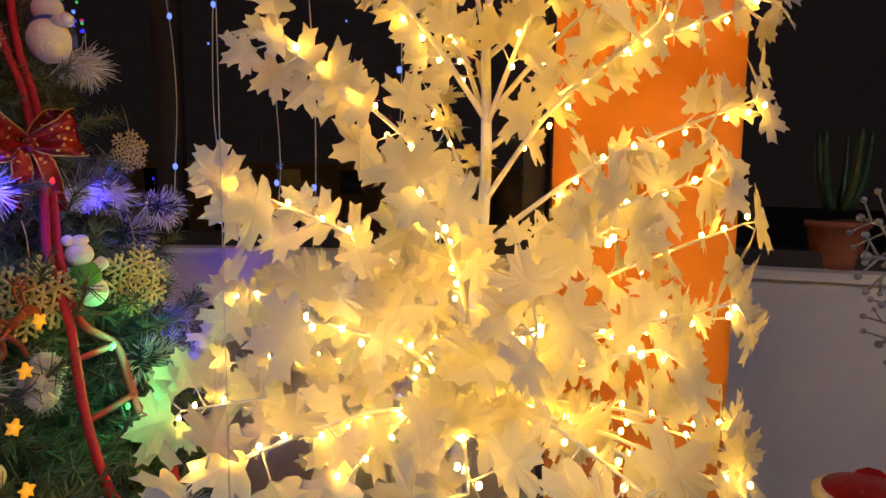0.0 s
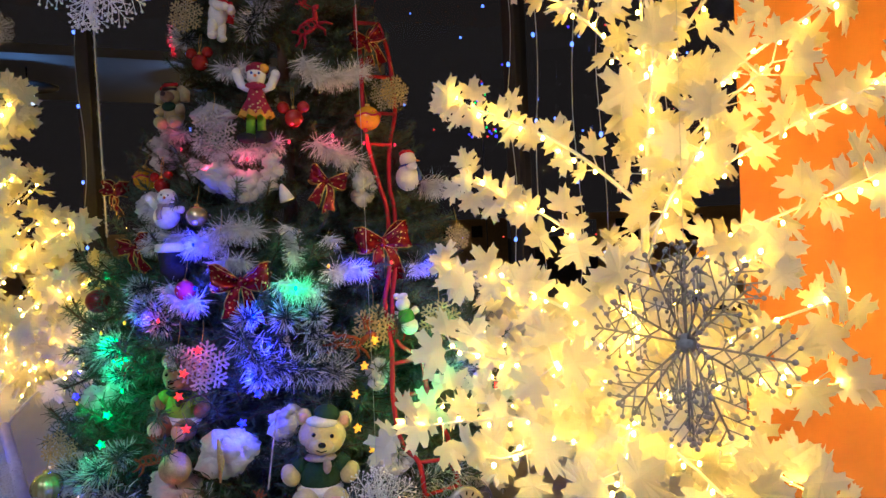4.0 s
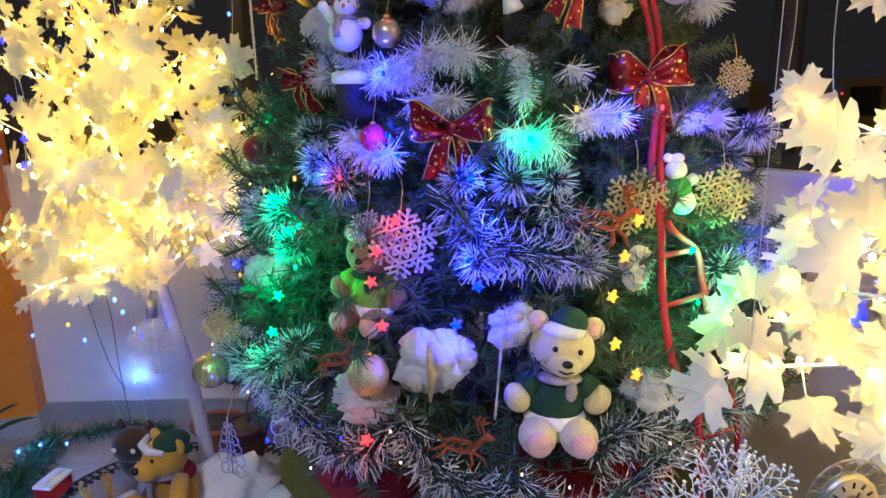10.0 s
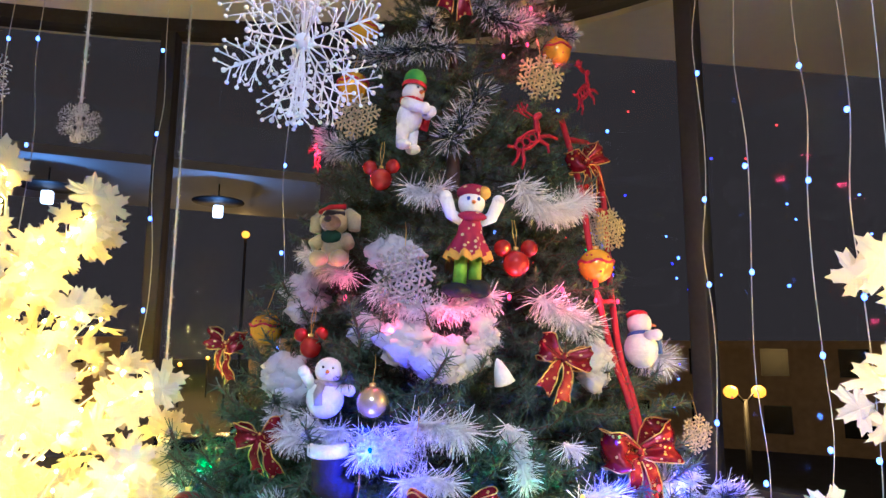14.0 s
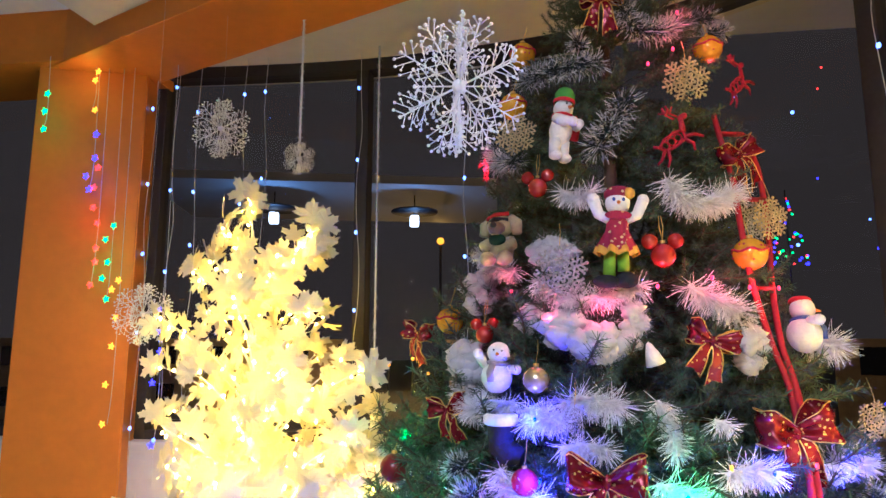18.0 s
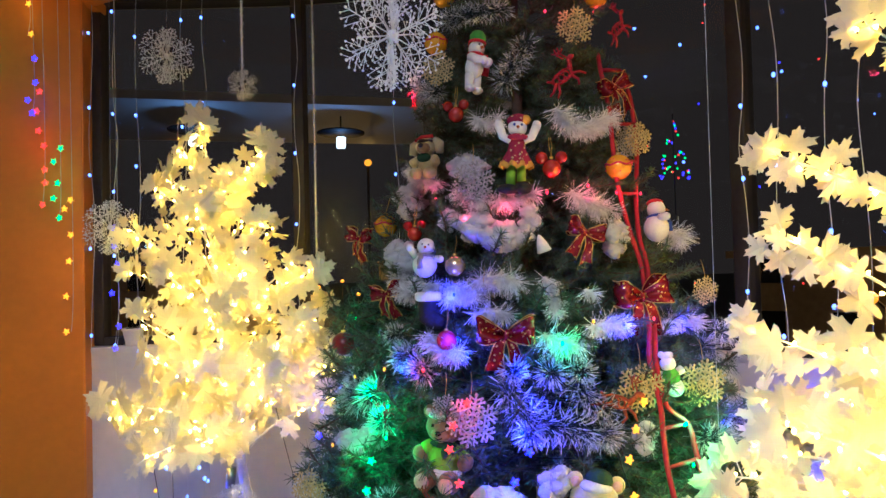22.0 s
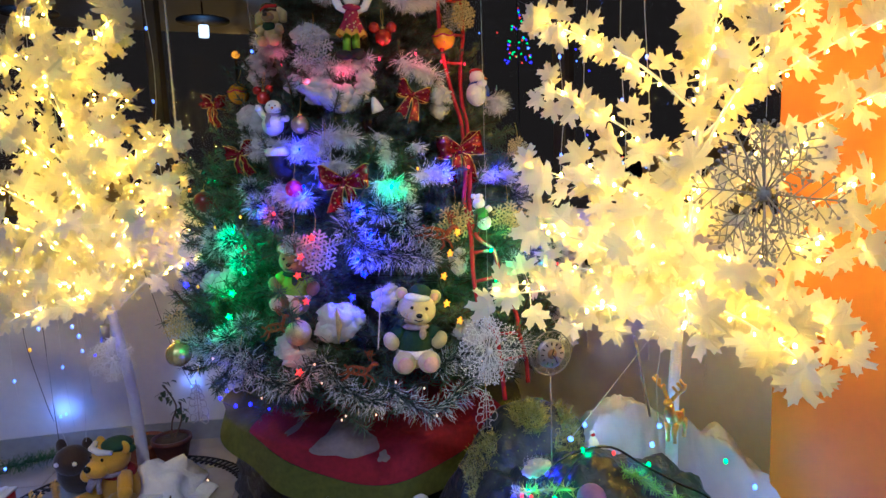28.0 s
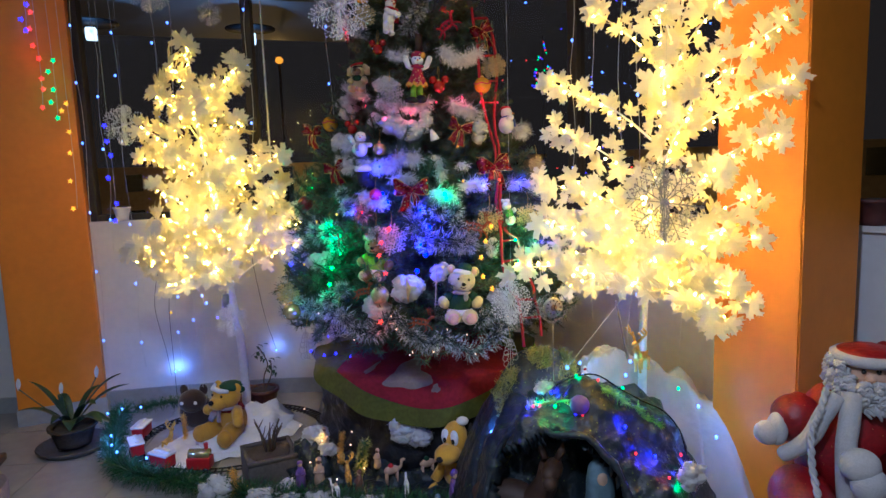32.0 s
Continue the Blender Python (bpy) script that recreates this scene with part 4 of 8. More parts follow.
fluff([(-0.270, 1.417, 1.838), (-0.233, 1.320, 1.797), (-0.181, 1.250, 1.769)], "fluffy white tinsel tuft below the puppy", 0.035)
fluff([(-0.255, 1.234, 1.501), (-0.221, 1.187, 1.476), (-0.188, 1.165, 1.485)], "fluffy white tinsel above the black boot", 0.038, 6000)


def cotton(p, r, label, group="cotton clumps", onto=True, seed=0):
    """Pulled cotton wool: many small lumps, and loose fibres that stand off them."""
    q = on_cone(p, 0.0) if onto else Vector(p)
    g = G()
    random.seed(int(abs(p[0] * 1000 + p[2] * 777)) + seed)
    base = min(r)
    n = int(9 + 26 * min(1.0, max(r) / 0.09))
    lumps = []
    for k in range(n):
        d = rand_dir() * random.random() ** 0.45
        d = Vector((d.x * r[0], d.y * r[1] * 0.6, d.z * r[2])) * 0.80
        s = base * rnd(0.34, 0.62)
        lumps.append((d, s))
        g.ball(d, (s * rnd(0.9, 1.5), s, s * rnd(0.75, 1.1)), 0, 12, 9, 0.55, 4.0)
    for k in range(int(1500 * (r[0] + r[2]) / 0.12)):
        d = rand_dir()
        c, s = random.choice(lumps)
        a = c + d * s * 0.85
        g.strand(a, d + rand_dir() * 1.1, rnd(0.008, 0.026), 0.0007, 0)
    return single("cotton_clump", g, M_COTTON, label, "cotton", pose(*q), group)


cotton((-0.279, 1.391, 1.746), (0.042, 0.04, 0.052), "white cotton clump lit warm below the puppy")
cotton((-0.295, 1.319, 1.551), (0.040, 0.04, 0.055), "white cotton clump lit warm beside the small snowman")
cotton((-0.086, 1.162, 1.640), (0.060, 0.045, 0.045), "large white cotton snow clump on the branches")
cotton((-0.017, 1.131, 1.605), (0.075, 0.045, 0.042), "large white cotton snow clump below the doll")
cotton((-0.142, 1.194, 1.660), (0.040, 0.035, 0.030), "white cotton clump beside the doll")
cotton((0.057, 1.131, 1.652), (0.026, 0.025, 0.040), "small white cotton tuft")
cotton((-0.277, 1.372, 1.721), (0.036, 0.04, 0.050), "white cotton clump lit warm at the branch end")
cotton((-0.317, 1.368, 1.555), (0.040, 0.04, 0.062), "white cotton clump lit warm")
cotton((0.301, 1.191, 1.592), (0.030, 0.03, 0.055), "white cotton clump beside the snowman")
cotton((-0.105, 1.204, 1.804), (0.055, 0.035, 0.034), "white cotton clump behind the silver snowflake")
cotton((-0.055, 0.904, 0.964), (0.052, 0.05, 0.060), "white cotton clump lit blue")
cotton((-0.191, 0.920, 0.895), (0.050, 0.045, 0.062), "white cotton clump lit pink")
cotton((0.314, 0.917, 0.907), (0.075, 0.045, 0.034), "white cotton clump beside the cream bear")
cotton((0.305, 0.995, 1.099), (0.026, 0.03, 0.058), "white cotton clump beside the red ladder")
cotton((-0.414, 1.178, 1.053), (0.060, 0.045, 0.042), "white cotton clump lit green")
cotton((0.075, 0.916, 1.024), (0.032, 0.035, 0.050), "white cotton clump behind the cream bear")
cotton((-0.483, 1.283, 1.033), (0.022, 0.025, 0.026), "small white cotton clump on a twig")
g = G()
g.lathe([(0.0, 0.034), (0.006, 0.028), (0.014, 0.008), (0.020, -0.014), (0.014, -0.016), (0.0, -0.016)], n=14)
single("cone_ornament", g, M_PLUSHW, "small cream felt cone among branches", "ornament", facing((0.088, 1.114, 1.578), 0.0) @ pose(0, 0, 0, 0, -18, 0))


# ---- ornaments
def hang_cord(g, z, h=0.05, mi=0):
    g.tube([(0, 0.0, z), (0.002, 0.012, z + h * 0.6), (0, 0.02, z + h)], 0.0008, 4, mi)


def bow(p, width, turn=0.0, tilt=0.0):
    b = thing("ribbon_bow", "red satin ribbon bow with gold edges and speckles", "bow", facing(p, 0.03) @ pose(0, 0, 0, tilt, turn, 0), "ribbon bows")
    w = width / 2
    for s in (1, -1):
        def loop(u, v, s=s):
            x = s * w * (0.05 + 0.95 * math.sin(math.pi * u) ** 0.8)
            y = -0.16 * w - 0.34 * w * math.sin(2 * math.pi * u)
            ww = w * (0.14 + 0.42 * math.sin(math.pi * u) ** 0.6 * (1 - 0.34 * math.sin(math.pi * u) ** 8))
            return (x, y - 0.30 * w * noise.noise(Vector((u * 5, v * 4, s + p[0] * 9))) - 0.09 * w * math.sin(v * 9.4 + s), (v - 0.5) * 2 * ww + 0.22 * w * math.sin(math.pi * u))
        g = G()
        g.grid(loop, 18, 8)
        lp = part("loop", g, M_SATIN, b)
        for v in (0.0, 1.0):
            g = G()
            g.tube([loop(k / 18, v) for k in range(19)], 0.0013, 4)
            part("gold_edge", g, M_GOLD, lp, "gold wire edge")

        def tail(u, v, s=s):
            ww = w * (0.10 + 0.26 * u)
            cx = s * w * (0.04 + 0.46 * u + 0.06 * math.sin(5 * u))
            z = -w * (1.55 if s > 0 else 1.30) * u + (abs(v - 0.5) * 2 - 0.4) * -w * 0.16 * (u > 0.99)
            return (cx + (v - 0.5) * 2 * ww * 0.9, -0.10 * w - 0.16 * w * math.sin(4 * u) - 0.14 * w * noise.noise(Vector((u * 4, v * 4, s + p[0] * 5))), z + (v - 0.5) * s * ww * 0.8)
        g = G()
        g.grid(tail, 10, 4)
        tl = part("tail", g, M_SATIN, b)
        for v in (0.0, 1.0):
            g = G()
            g.tube([tail(k / 10, v) for k in range(11)], 0.0013, 4)
            part("gold_edge", g, M_GOLD, tl, "gold wire edge")
    g = G()
    g.ball((0, -0.20 * w, 0), (0.13 * w, 0.11 * w, 0.20 * w), 0, 10, 7, 0.2)
    part("knot", g, M_SATIN, b)
    return b


for p, w, turn, tilt in (((-0.418, 1.478, 1.632), 0.100, 8, 0), ((-0.319, 1.296, 1.458), 0.098, -10, 0), ((-0.017, 1.044, 1.359), 0.145, 0, 0), ((0.191, 1.142, 1.612), 0.100, 16, 0),
                         ((0.322, 1.141, 1.441), 0.150, -6, 0), ((0.311, 1.328, 2.047), 0.105, -24, 0), ((0.041, 1.325, 2.456), 0.108, 4, 0)):
    bow(p, w, turn, tilt)


def ball(p, r, m, label, ribs=0, lift=0.02):
    b = thing("bauble", label, "christmas ball", facing(p, lift), "christmas balls")
    g = G()
    if ribs:
        n, rings = 48, 14
        vs, fs = [], []
        for j in range(rings + 1):
            th = math.pi * j / rings
            for k in range(n):
                u = 2 * math.pi * k / n
                rr = r * (1 + 0.05 * math.sin(ribs * u) * math.sin(th))
                vs.append((rr * math.sin(th) * math.cos(u), rr * math.sin(th) * math.sin(u), r * math.cos(th)))
        for j in range(rings):
            for k in range(n):
                fs.append((j * n + k, (j + 1) * n + k, (j + 1) * n + (k + 1) % n, j * n + (k + 1) % n))
        g.add(vs, fs)
    else:
        g.ball((0, 0, 0), r, 0, 28, 18)
    part("ball", g, m, b)
    g = G()
    g.lathe([(r * 0.20, r * 0.96), (r * 0.20, r * 1.16), (0, r * 1.18)], n=12)
    part("cap", g, M_GOLD, b, "gold metal cap")
    g = G()
    hang_cord(g, r * 1.15, 0.05)
    part("cord", g, M_GOLD, b)
    return b


def painted_ball(p, label):
    b = ball(p, 0.036, M_YPLAIN, label)
    g = G()
    g.tube([(0.0362 * math.cos(6.2832 * k / 40), 0.0362 * math.sin(6.2832 * k / 40), 0.007 + 0.003 * math.sin(6.2832 * k / 8)) for k in range(41)], [0.0022 + 0.0012 * (k % 2) for k in range(41)], 5)
    part("painted_band", g, M_MATRED, b, "red glitter band")
    for k in range(14):
        g = G()
        a = k * 2.4
        z = (0.020, -0.008, 0.016, -0.015)[k % 4]
        q = math.sqrt(0.036 ** 2 - z * z)
        g.ball((q * math.cos(a), q * math.sin(a), z), (0.0026, 0.0026, 0.0022), 0, 7, 5)
        part("painted_dot", g, M_MATRED, b, "red glitter dot")


painted_ball((0.311, 1.248, 1.800), "yellow ball with red glitter band and dots beside the ladder")
painted_ball((0.305, 1.448, 2.377), "yellow ball with red glitter band and dots near the top")
painted_ball((-0.142, 1.524, 2.430), "yellow ball with red glitter band and dots near the top")
painted_ball((-0.171, 1.435, 2.239), "yellow ball with red glitter band at the tree's edge")
painted_ball((-0.350, 1.497, 1.669), "yellow ball with red glitter band lit warm")
ball((-0.135, 1.150, 1.532), 0.029, M_GOLDBALL, "champagne gold embossed ball")
ball((-0.155, 0.930, 0.950), 0.036, M_SATGOLD, "pale gold satin ball", 0, 0.05)
ball((-0.500, 1.180, 0.845), 0.038, M_GOLDBALL, "ribbed shiny gold ball on a branch end", 14, 0.07)
ball((-0.162, 1.090, 1.341), 0.026, M_MATRED, "matt red glitter ball")
ball((-0.480, 1.410, 1.300), 0.036, M_DARKRED, "dark red ball at the branch end")


def triple(p, r, label):
    b = thing("triple_bauble", label, "christmas ball", facing(p, 0.03), "red triple balls")
    for x, z, k in ((0, 0, 1.0), (-1.0, 1.10, 0.66), (1.0, 1.15, 0.66)):
        g = G()
        g.ball((x * r, 0, z * r), r * k, 0, 26, 16)
        part("ball", g, M_REDBALL, b)
    g = G()
    g.lathe([(r * 0.2, r * 0.95), (r * 0.2, r * 1.2), (0, r * 1.22)], n=10)
    part("cap", g, M_GOLD, b, "gold cap")
    g = G()
    for s in (-1, 1):
        g.tube([(0, 0, r * 1.2), (s * 0.004, 0.006, r * 1.2 + 0.03), (s * 0.002, 0.014, r * 1.2 + 0.055)], 0.0008, 4)
    part("cord", g, M_GOLD, b, "gold cord")


triple((-0.115, 1.246, 1.961), 0.0235, "three shiny red balls joined, hung by a gold cord")
triple((0.116, 1.159, 1.786), 0.0265, "three shiny red balls joined, hung by a gold cord")
triple((-0.236, 1.270, 1.627), 0.022, "three shiny red balls joined, partly hidden by plush")


def flake_arm(r, mats, t=0.004, w=0.006):
    """One arm of a flat lacy snowflake: a stem, slanting twigs and small knobs."""
    g = G()
    g.tube([(0, 0, 0), (0, 0, r)], [w * 0.5, w * 0.46], 6, 0, 0.45)
    for z, l in ((0.24, 0.20), (0.42, 0.34), (0.60, 0.40), (0.78, 0.28)):
        for s in (1, -1):
            a = Vector((0, 0, r * z))
            e = Vector((s * r * l * 0.84, 0, r * (z + l * 0.46)))
            g.tube([a, e], [w * 0.46, w * 0.44], 5, 0, 0.45)
            g.ball(e, (w * 0.55, t * 0.6, w * 0.55), 0, 7, 5)
            if l > 0.3:
                h = a.lerp(e, 0.6)
                g.tube([h, h + Vector((s * r * 0.02, 0, r * 0.13))], w * 0.38, 5, 0, 0.45)
    g.ball((0, 0, r), (w * 0.7, t * 0.6, w * 0.7), 0, 7, 5)
    return g.mesh("arm", mats)


def snowflake(p, r, m, label, mix=0.8, tilt=0.0, lift=0.04):
    f = thing("snowflake_ornament", label, "snowflake", facing(p, lift, mix) @ pose(0, 0, 0, tilt, 0, 0), "glitter snowflakes")
    r *= 1.12
    me = flake_arm(r, m, 0.004, r * 0.105)
    for k in range(6):
        part("arm", me, None, f, m=pose(0, 0.0005 * k, 0, 0, 60 * k + 12, 0))
    for q in (0.26, 0.56):
        g = G()
        g.tube([(r * q * math.sin(math.radians(60 * k + 12)), 0, r * q * math.cos(math.radians(60 * k + 12))) for k in range(7)], r * 0.045, 5)
        part("ring", g, m, f)
    g = G()
    hang_cord(g, r, 0.05)
    part("cord", g, M_GOLD, f)


snowflake((-0.074, 1.179, 1.757), 0.052, M_GLIT_S, "large silver glitter snowflake before cotton")
snowflake((0.199, 1.294, 2.219), 0.050, M_GLIT_G, "pale gold glitter snowflake near the tree top")
snowflake((-0.151, 1.338, 2.123), 0.046, M_GLIT_G, "pale gold glitter snowflake near the tree top")
snowflake((0.415, 1.365, 1.905), 0.046, M_GLIT_G, "pale gold glitter snowflake at the tree's edge", 0.6, 0, 0.005)
snowflake((0.378, 1.366, 1.896), 0.044, M_GLIT_S, "silver glitter snowflake behind the red ladder", 0.5, 0, 0.005)
snowflake((-0.101, 0.994, 1.162), 0.056, M_GLIT_S, "silver glitter snowflake lit by red stars")
snowflake((-0.159, 1.024, 1.181), 0.034, M_GLIT_S, "small silver glitter snowflake beside a larger one")
snowflake((0.290, 1.030, 1.222), 0.052, M_GLIT_G, "gold glitter snowflake beside the red ladder", 0.95, 0, 0.03)
snowflake((0.487, 1.090, 1.215), 0.053, M_GLIT_G, "gold glitter snowflake on a frosted branch", 0.95, 0, 0.0)
snowflake((0.552, 1.337, 1.441), 0.038, M_GLIT_G, "gold glitter snowflake at the tree's edge")
snowflake((-0.554, 1.314, 0.892), 0.050, M_GLIT_G, "dull gold snowflake at the low branch end")
snowflake((0.144, 1.422, 2.664), 0.046, M_GLIT_G, "pale gold snowflake lying near the tree top", 0.5, 66)


def lace_tree(p, h, m, label):
    """A flat openwork tree: stem, tiers of paired curls and a foot curl."""
    f = thing("filigree_tree_ornament", label, "ornament", facing(p, 0.03), "filigree trees")
    g = G()
    g.tube([(0, 0, 0), (0, 0, h)], h * 0.014, 5)
    part("stem", g, m, f)
    for tier, (z, r) in enumerate(((0.04, 0.13), (0.24, 0.15), (0.42, 0.125), (0.58, 0.10), (0.72, 0.075), (0.84, 0.05))):
        for s in (1, -1):
            g = G()
            pts = []
            for k in range(15):
                q = k / 14
                a = -1.2 + 5.2 * q
                rr = r * h * (1 - 0.62 * q)
                pts.append((s * (r * h * 1.0 + rr * math.cos(a)), 0, z * h + r * h * 0.35 + rr * math.sin(a)))
            g.tube([(0, 0, z * h)] + pts, h * 0.011, 5)
            g.ball(pts[-1], h * 0.020, 0, 7, 5)
            part("curl", g, m, f)
    g = G()
    hang_cord(g, h, 0.04)
    part("cord", g, M_GOLD, f)


lace_tree((-0.327, 0.980, 0.771), 0.13, M_GLIT_S, "silver filigree tree ornament")
lace_tree((-0.47, 1.06, 0.66), 0.13, M_GLIT_S, "silver filigree tree ornament hung below the branches")
lace_tree((0.33, 0.86, 0.64), 0.12, M_GLIT_S, "silver filigree tree ornament lit blue")
lace_tree((-0.065, 1.081, 1.430), 0.06, M_GLIT_S, "small silver filigree ornament")


def deer_mesh(m):
    """One flat glittering reindeer, leaping, cut out with loops like filigree."""
    g = G()
    g.tube([(0.034, 0, 0.010), (0.010, 0, 0.016), (-0.020, 0, 0.014), (-0.040, 0, 0.004), (-0.030, 0, -0.012), (0.0, 0, -0.014), (0.026, 0, -0.010), (0.034, 0, 0.010)], 0.0042, 6, 0, 0.6)
    for x in (-0.024, -0.006, 0.012):
        g.tube([(x + 0.009 * math.cos(6.2832 * k / 9), 0, 0.001 + 0.010 * math.sin(6.2832 * k / 9)) for k in range(10)], 0.0026, 5)
    g.tube([(0.030, 0, 0.006), (0.042, 0, 0.026), (0.044, 0, 0.034)], [0.009, 0.007, 0.006], 6, 0, 0.5)
    g.ball((0.052, 0, 0.036), (0.014, 0.005, 0.008), 0, 8, 6)
    for a, b, c in (((0.030, 0, -0.006), (0.052, 0, -0.014), (0.066, 0, -0.030)), ((0.022, 0, -0.008), (0.036, 0, -0.030), (0.028, 0, -0.046)),
                    ((-0.030, 0, -0.006), (-0.050, 0, -0.022), (-0.066, 0, -0.026)), ((-0.024, 0, -0.008), (-0.034, 0, -0.032), (-0.050, 0, -0.044))):
        g.tube([a, b, c], [0.0055, 0.0042, 0.003], 6, 0, 0.6)
    for s in (0.0, 0.010):
        g.tube([(0.042 - s, 0, 0.042), (0.030 - s, 0, 0.062), (0.034 - s, 0, 0.080)], 0.0026, 5)
        g.tube([(0.032 - s, 0, 0.060), (0.046 - s, 0, 0.070)], 0.0022, 5)
        g.tube([(0.031 - s, 0, 0.064), (0.018 - s, 0, 0.074)], 0.0022, 5)
    g.tube([(-0.040, 0, 0.006), (-0.050, 0, 0.014)], 0.004, 5)
    return g.mesh("reindeer_ornament", m)


DEER_R, DEER_B = deer_mesh(M_GLIT_R), deer_mesh(M_GLIT_B)
for p, me, turn, s, label in (((0.161, 1.228, 2.053), DEER_R, -34, 0.95, "red glitter reindeer ornament"), ((0.354, 1.422, 2.261), DEER_R, -38, 0.95, "red glitter reindeer ornament near the ladder's top"),
                              ((0.228, 1.003, 1.195), DEER_B, 20, 0.95, "rust red glitter reindeer beside the gold snowflake"), ((-0.227, 0.962, 0.956), DEER_B, -10, 0.75, "rust brown reindeer ornament"),
                              ((-0.316, 1.116, 1.145), DEER_R, -60, 0.5, "small dark red reindeer ornament"), ((-0.013, 0.864, 0.842), DEER_B, 15, 0.8, "dark red reindeer among tinsel"), ((-0.238, 1.519, 2.086), DEER_R, -70, 0.55, "red glitter reindeer at the tree's edge")):
    single("reindeer_ornament", me, None, label, "ornament", facing(p, 0.03) @ pose(0, 0, 0, 0, turn, 0) @ Matrix.Scale(s, 4), "reindeer ornaments")

# the red felt ladder
LEFT_RAIL = [(0.315, 1.411, 2.191), (0.311, 1.365, 2.124), (0.322, 1.320, 1.996), (0.319, 1.296, 1.943), (0.319, 1.263, 1.828), (0.327, 1.248, 1.731), (0.354, 1.242, 1.610), (0.373, 1.218, 1.521), (0.365, 1.137, 1.359), (0.349, 1.089, 1.275), (0.361, 1.053, 1.168), (0.358, 1.030, 1.116), (0.354, 0.986, 1.025), (0.368, 0.949, 0.925), (0.409, 0.956, 0.869), (0.420, 0.949, 0.784), (0.429, 0.937, 0.661)]
RIGHT_RAIL = [(0.387, 1.429, 2.140), (0.411, 1.417, 2.054), (0.421, 1.413, 1.965), (0.425, 1.411, 1.847), (0.398, 1.339, 1.739), (0.387, 1.280, 1.611), (0.396, 1.243, 1.520), (0.382, 1.150, 1.357), (0.369, 1.102, 1.274), (0.377, 1.064, 1.172), (0.440, 1.087, 1.114), (0.450, 1.065, 1.053), (0.457, 1.039, 0.995), (0.497, 1.027, 0.908), (0.500, 1.017, 0.850), (0.523, 1.025, 0.771), (0.525, 1.011, 0.684)]


def on_ladder(p):
    """The ladder lies on the branches; its foot hangs free."""
    p = Vector(p)
    low = max(0.0, min(1.0, (1.42 - p.z) / 0.2))
    return p + (Vector((0.05, -0.1, 1.4)) - p).normalized() * (0.035 + 0.03 * low)


lad = thing("felt_ladder", "red felt ladder hung down the tree's side", "ornament")
for line in (LEFT_RAIL, RIGHT_RAIL):
    g = G()
    g.tube(curve_points([on_ladder(p) for p in line], 6), 0.0068, 6, 0, 0.7)
    part("rail", g, M_RIBBON, lad)
for p, q in ((LEFT_RAIL[1], RIGHT_RAIL[0]), (LEFT_RAIL[3], RIGHT_RAIL[2]), (LEFT_RAIL[4], RIGHT_RAIL[3]), (LEFT_RAIL[5], RIGHT_RAIL[4]), (LEFT_RAIL[11], RIGHT_RAIL[10]),
             ((0.352, 0.989, 1.030), (0.457, 1.059, 1.032)), (LEFT_RAIL[14], RIGHT_RAIL[14]), (LEFT_RAIL[15], RIGHT_RAIL[15])):
    g = G()
    g.tube([on_ladder(p), on_ladder(q)], 0.0066, 6, 0, 0.7)
    part("rung", g, M_RIBBON, lad)


# ---- plush figures, one mesh each
def plush(name, build, mats, label, category, m, group=""):
    g = G()
    build(g)
    return single(name, g, mats, label, category, m, group)


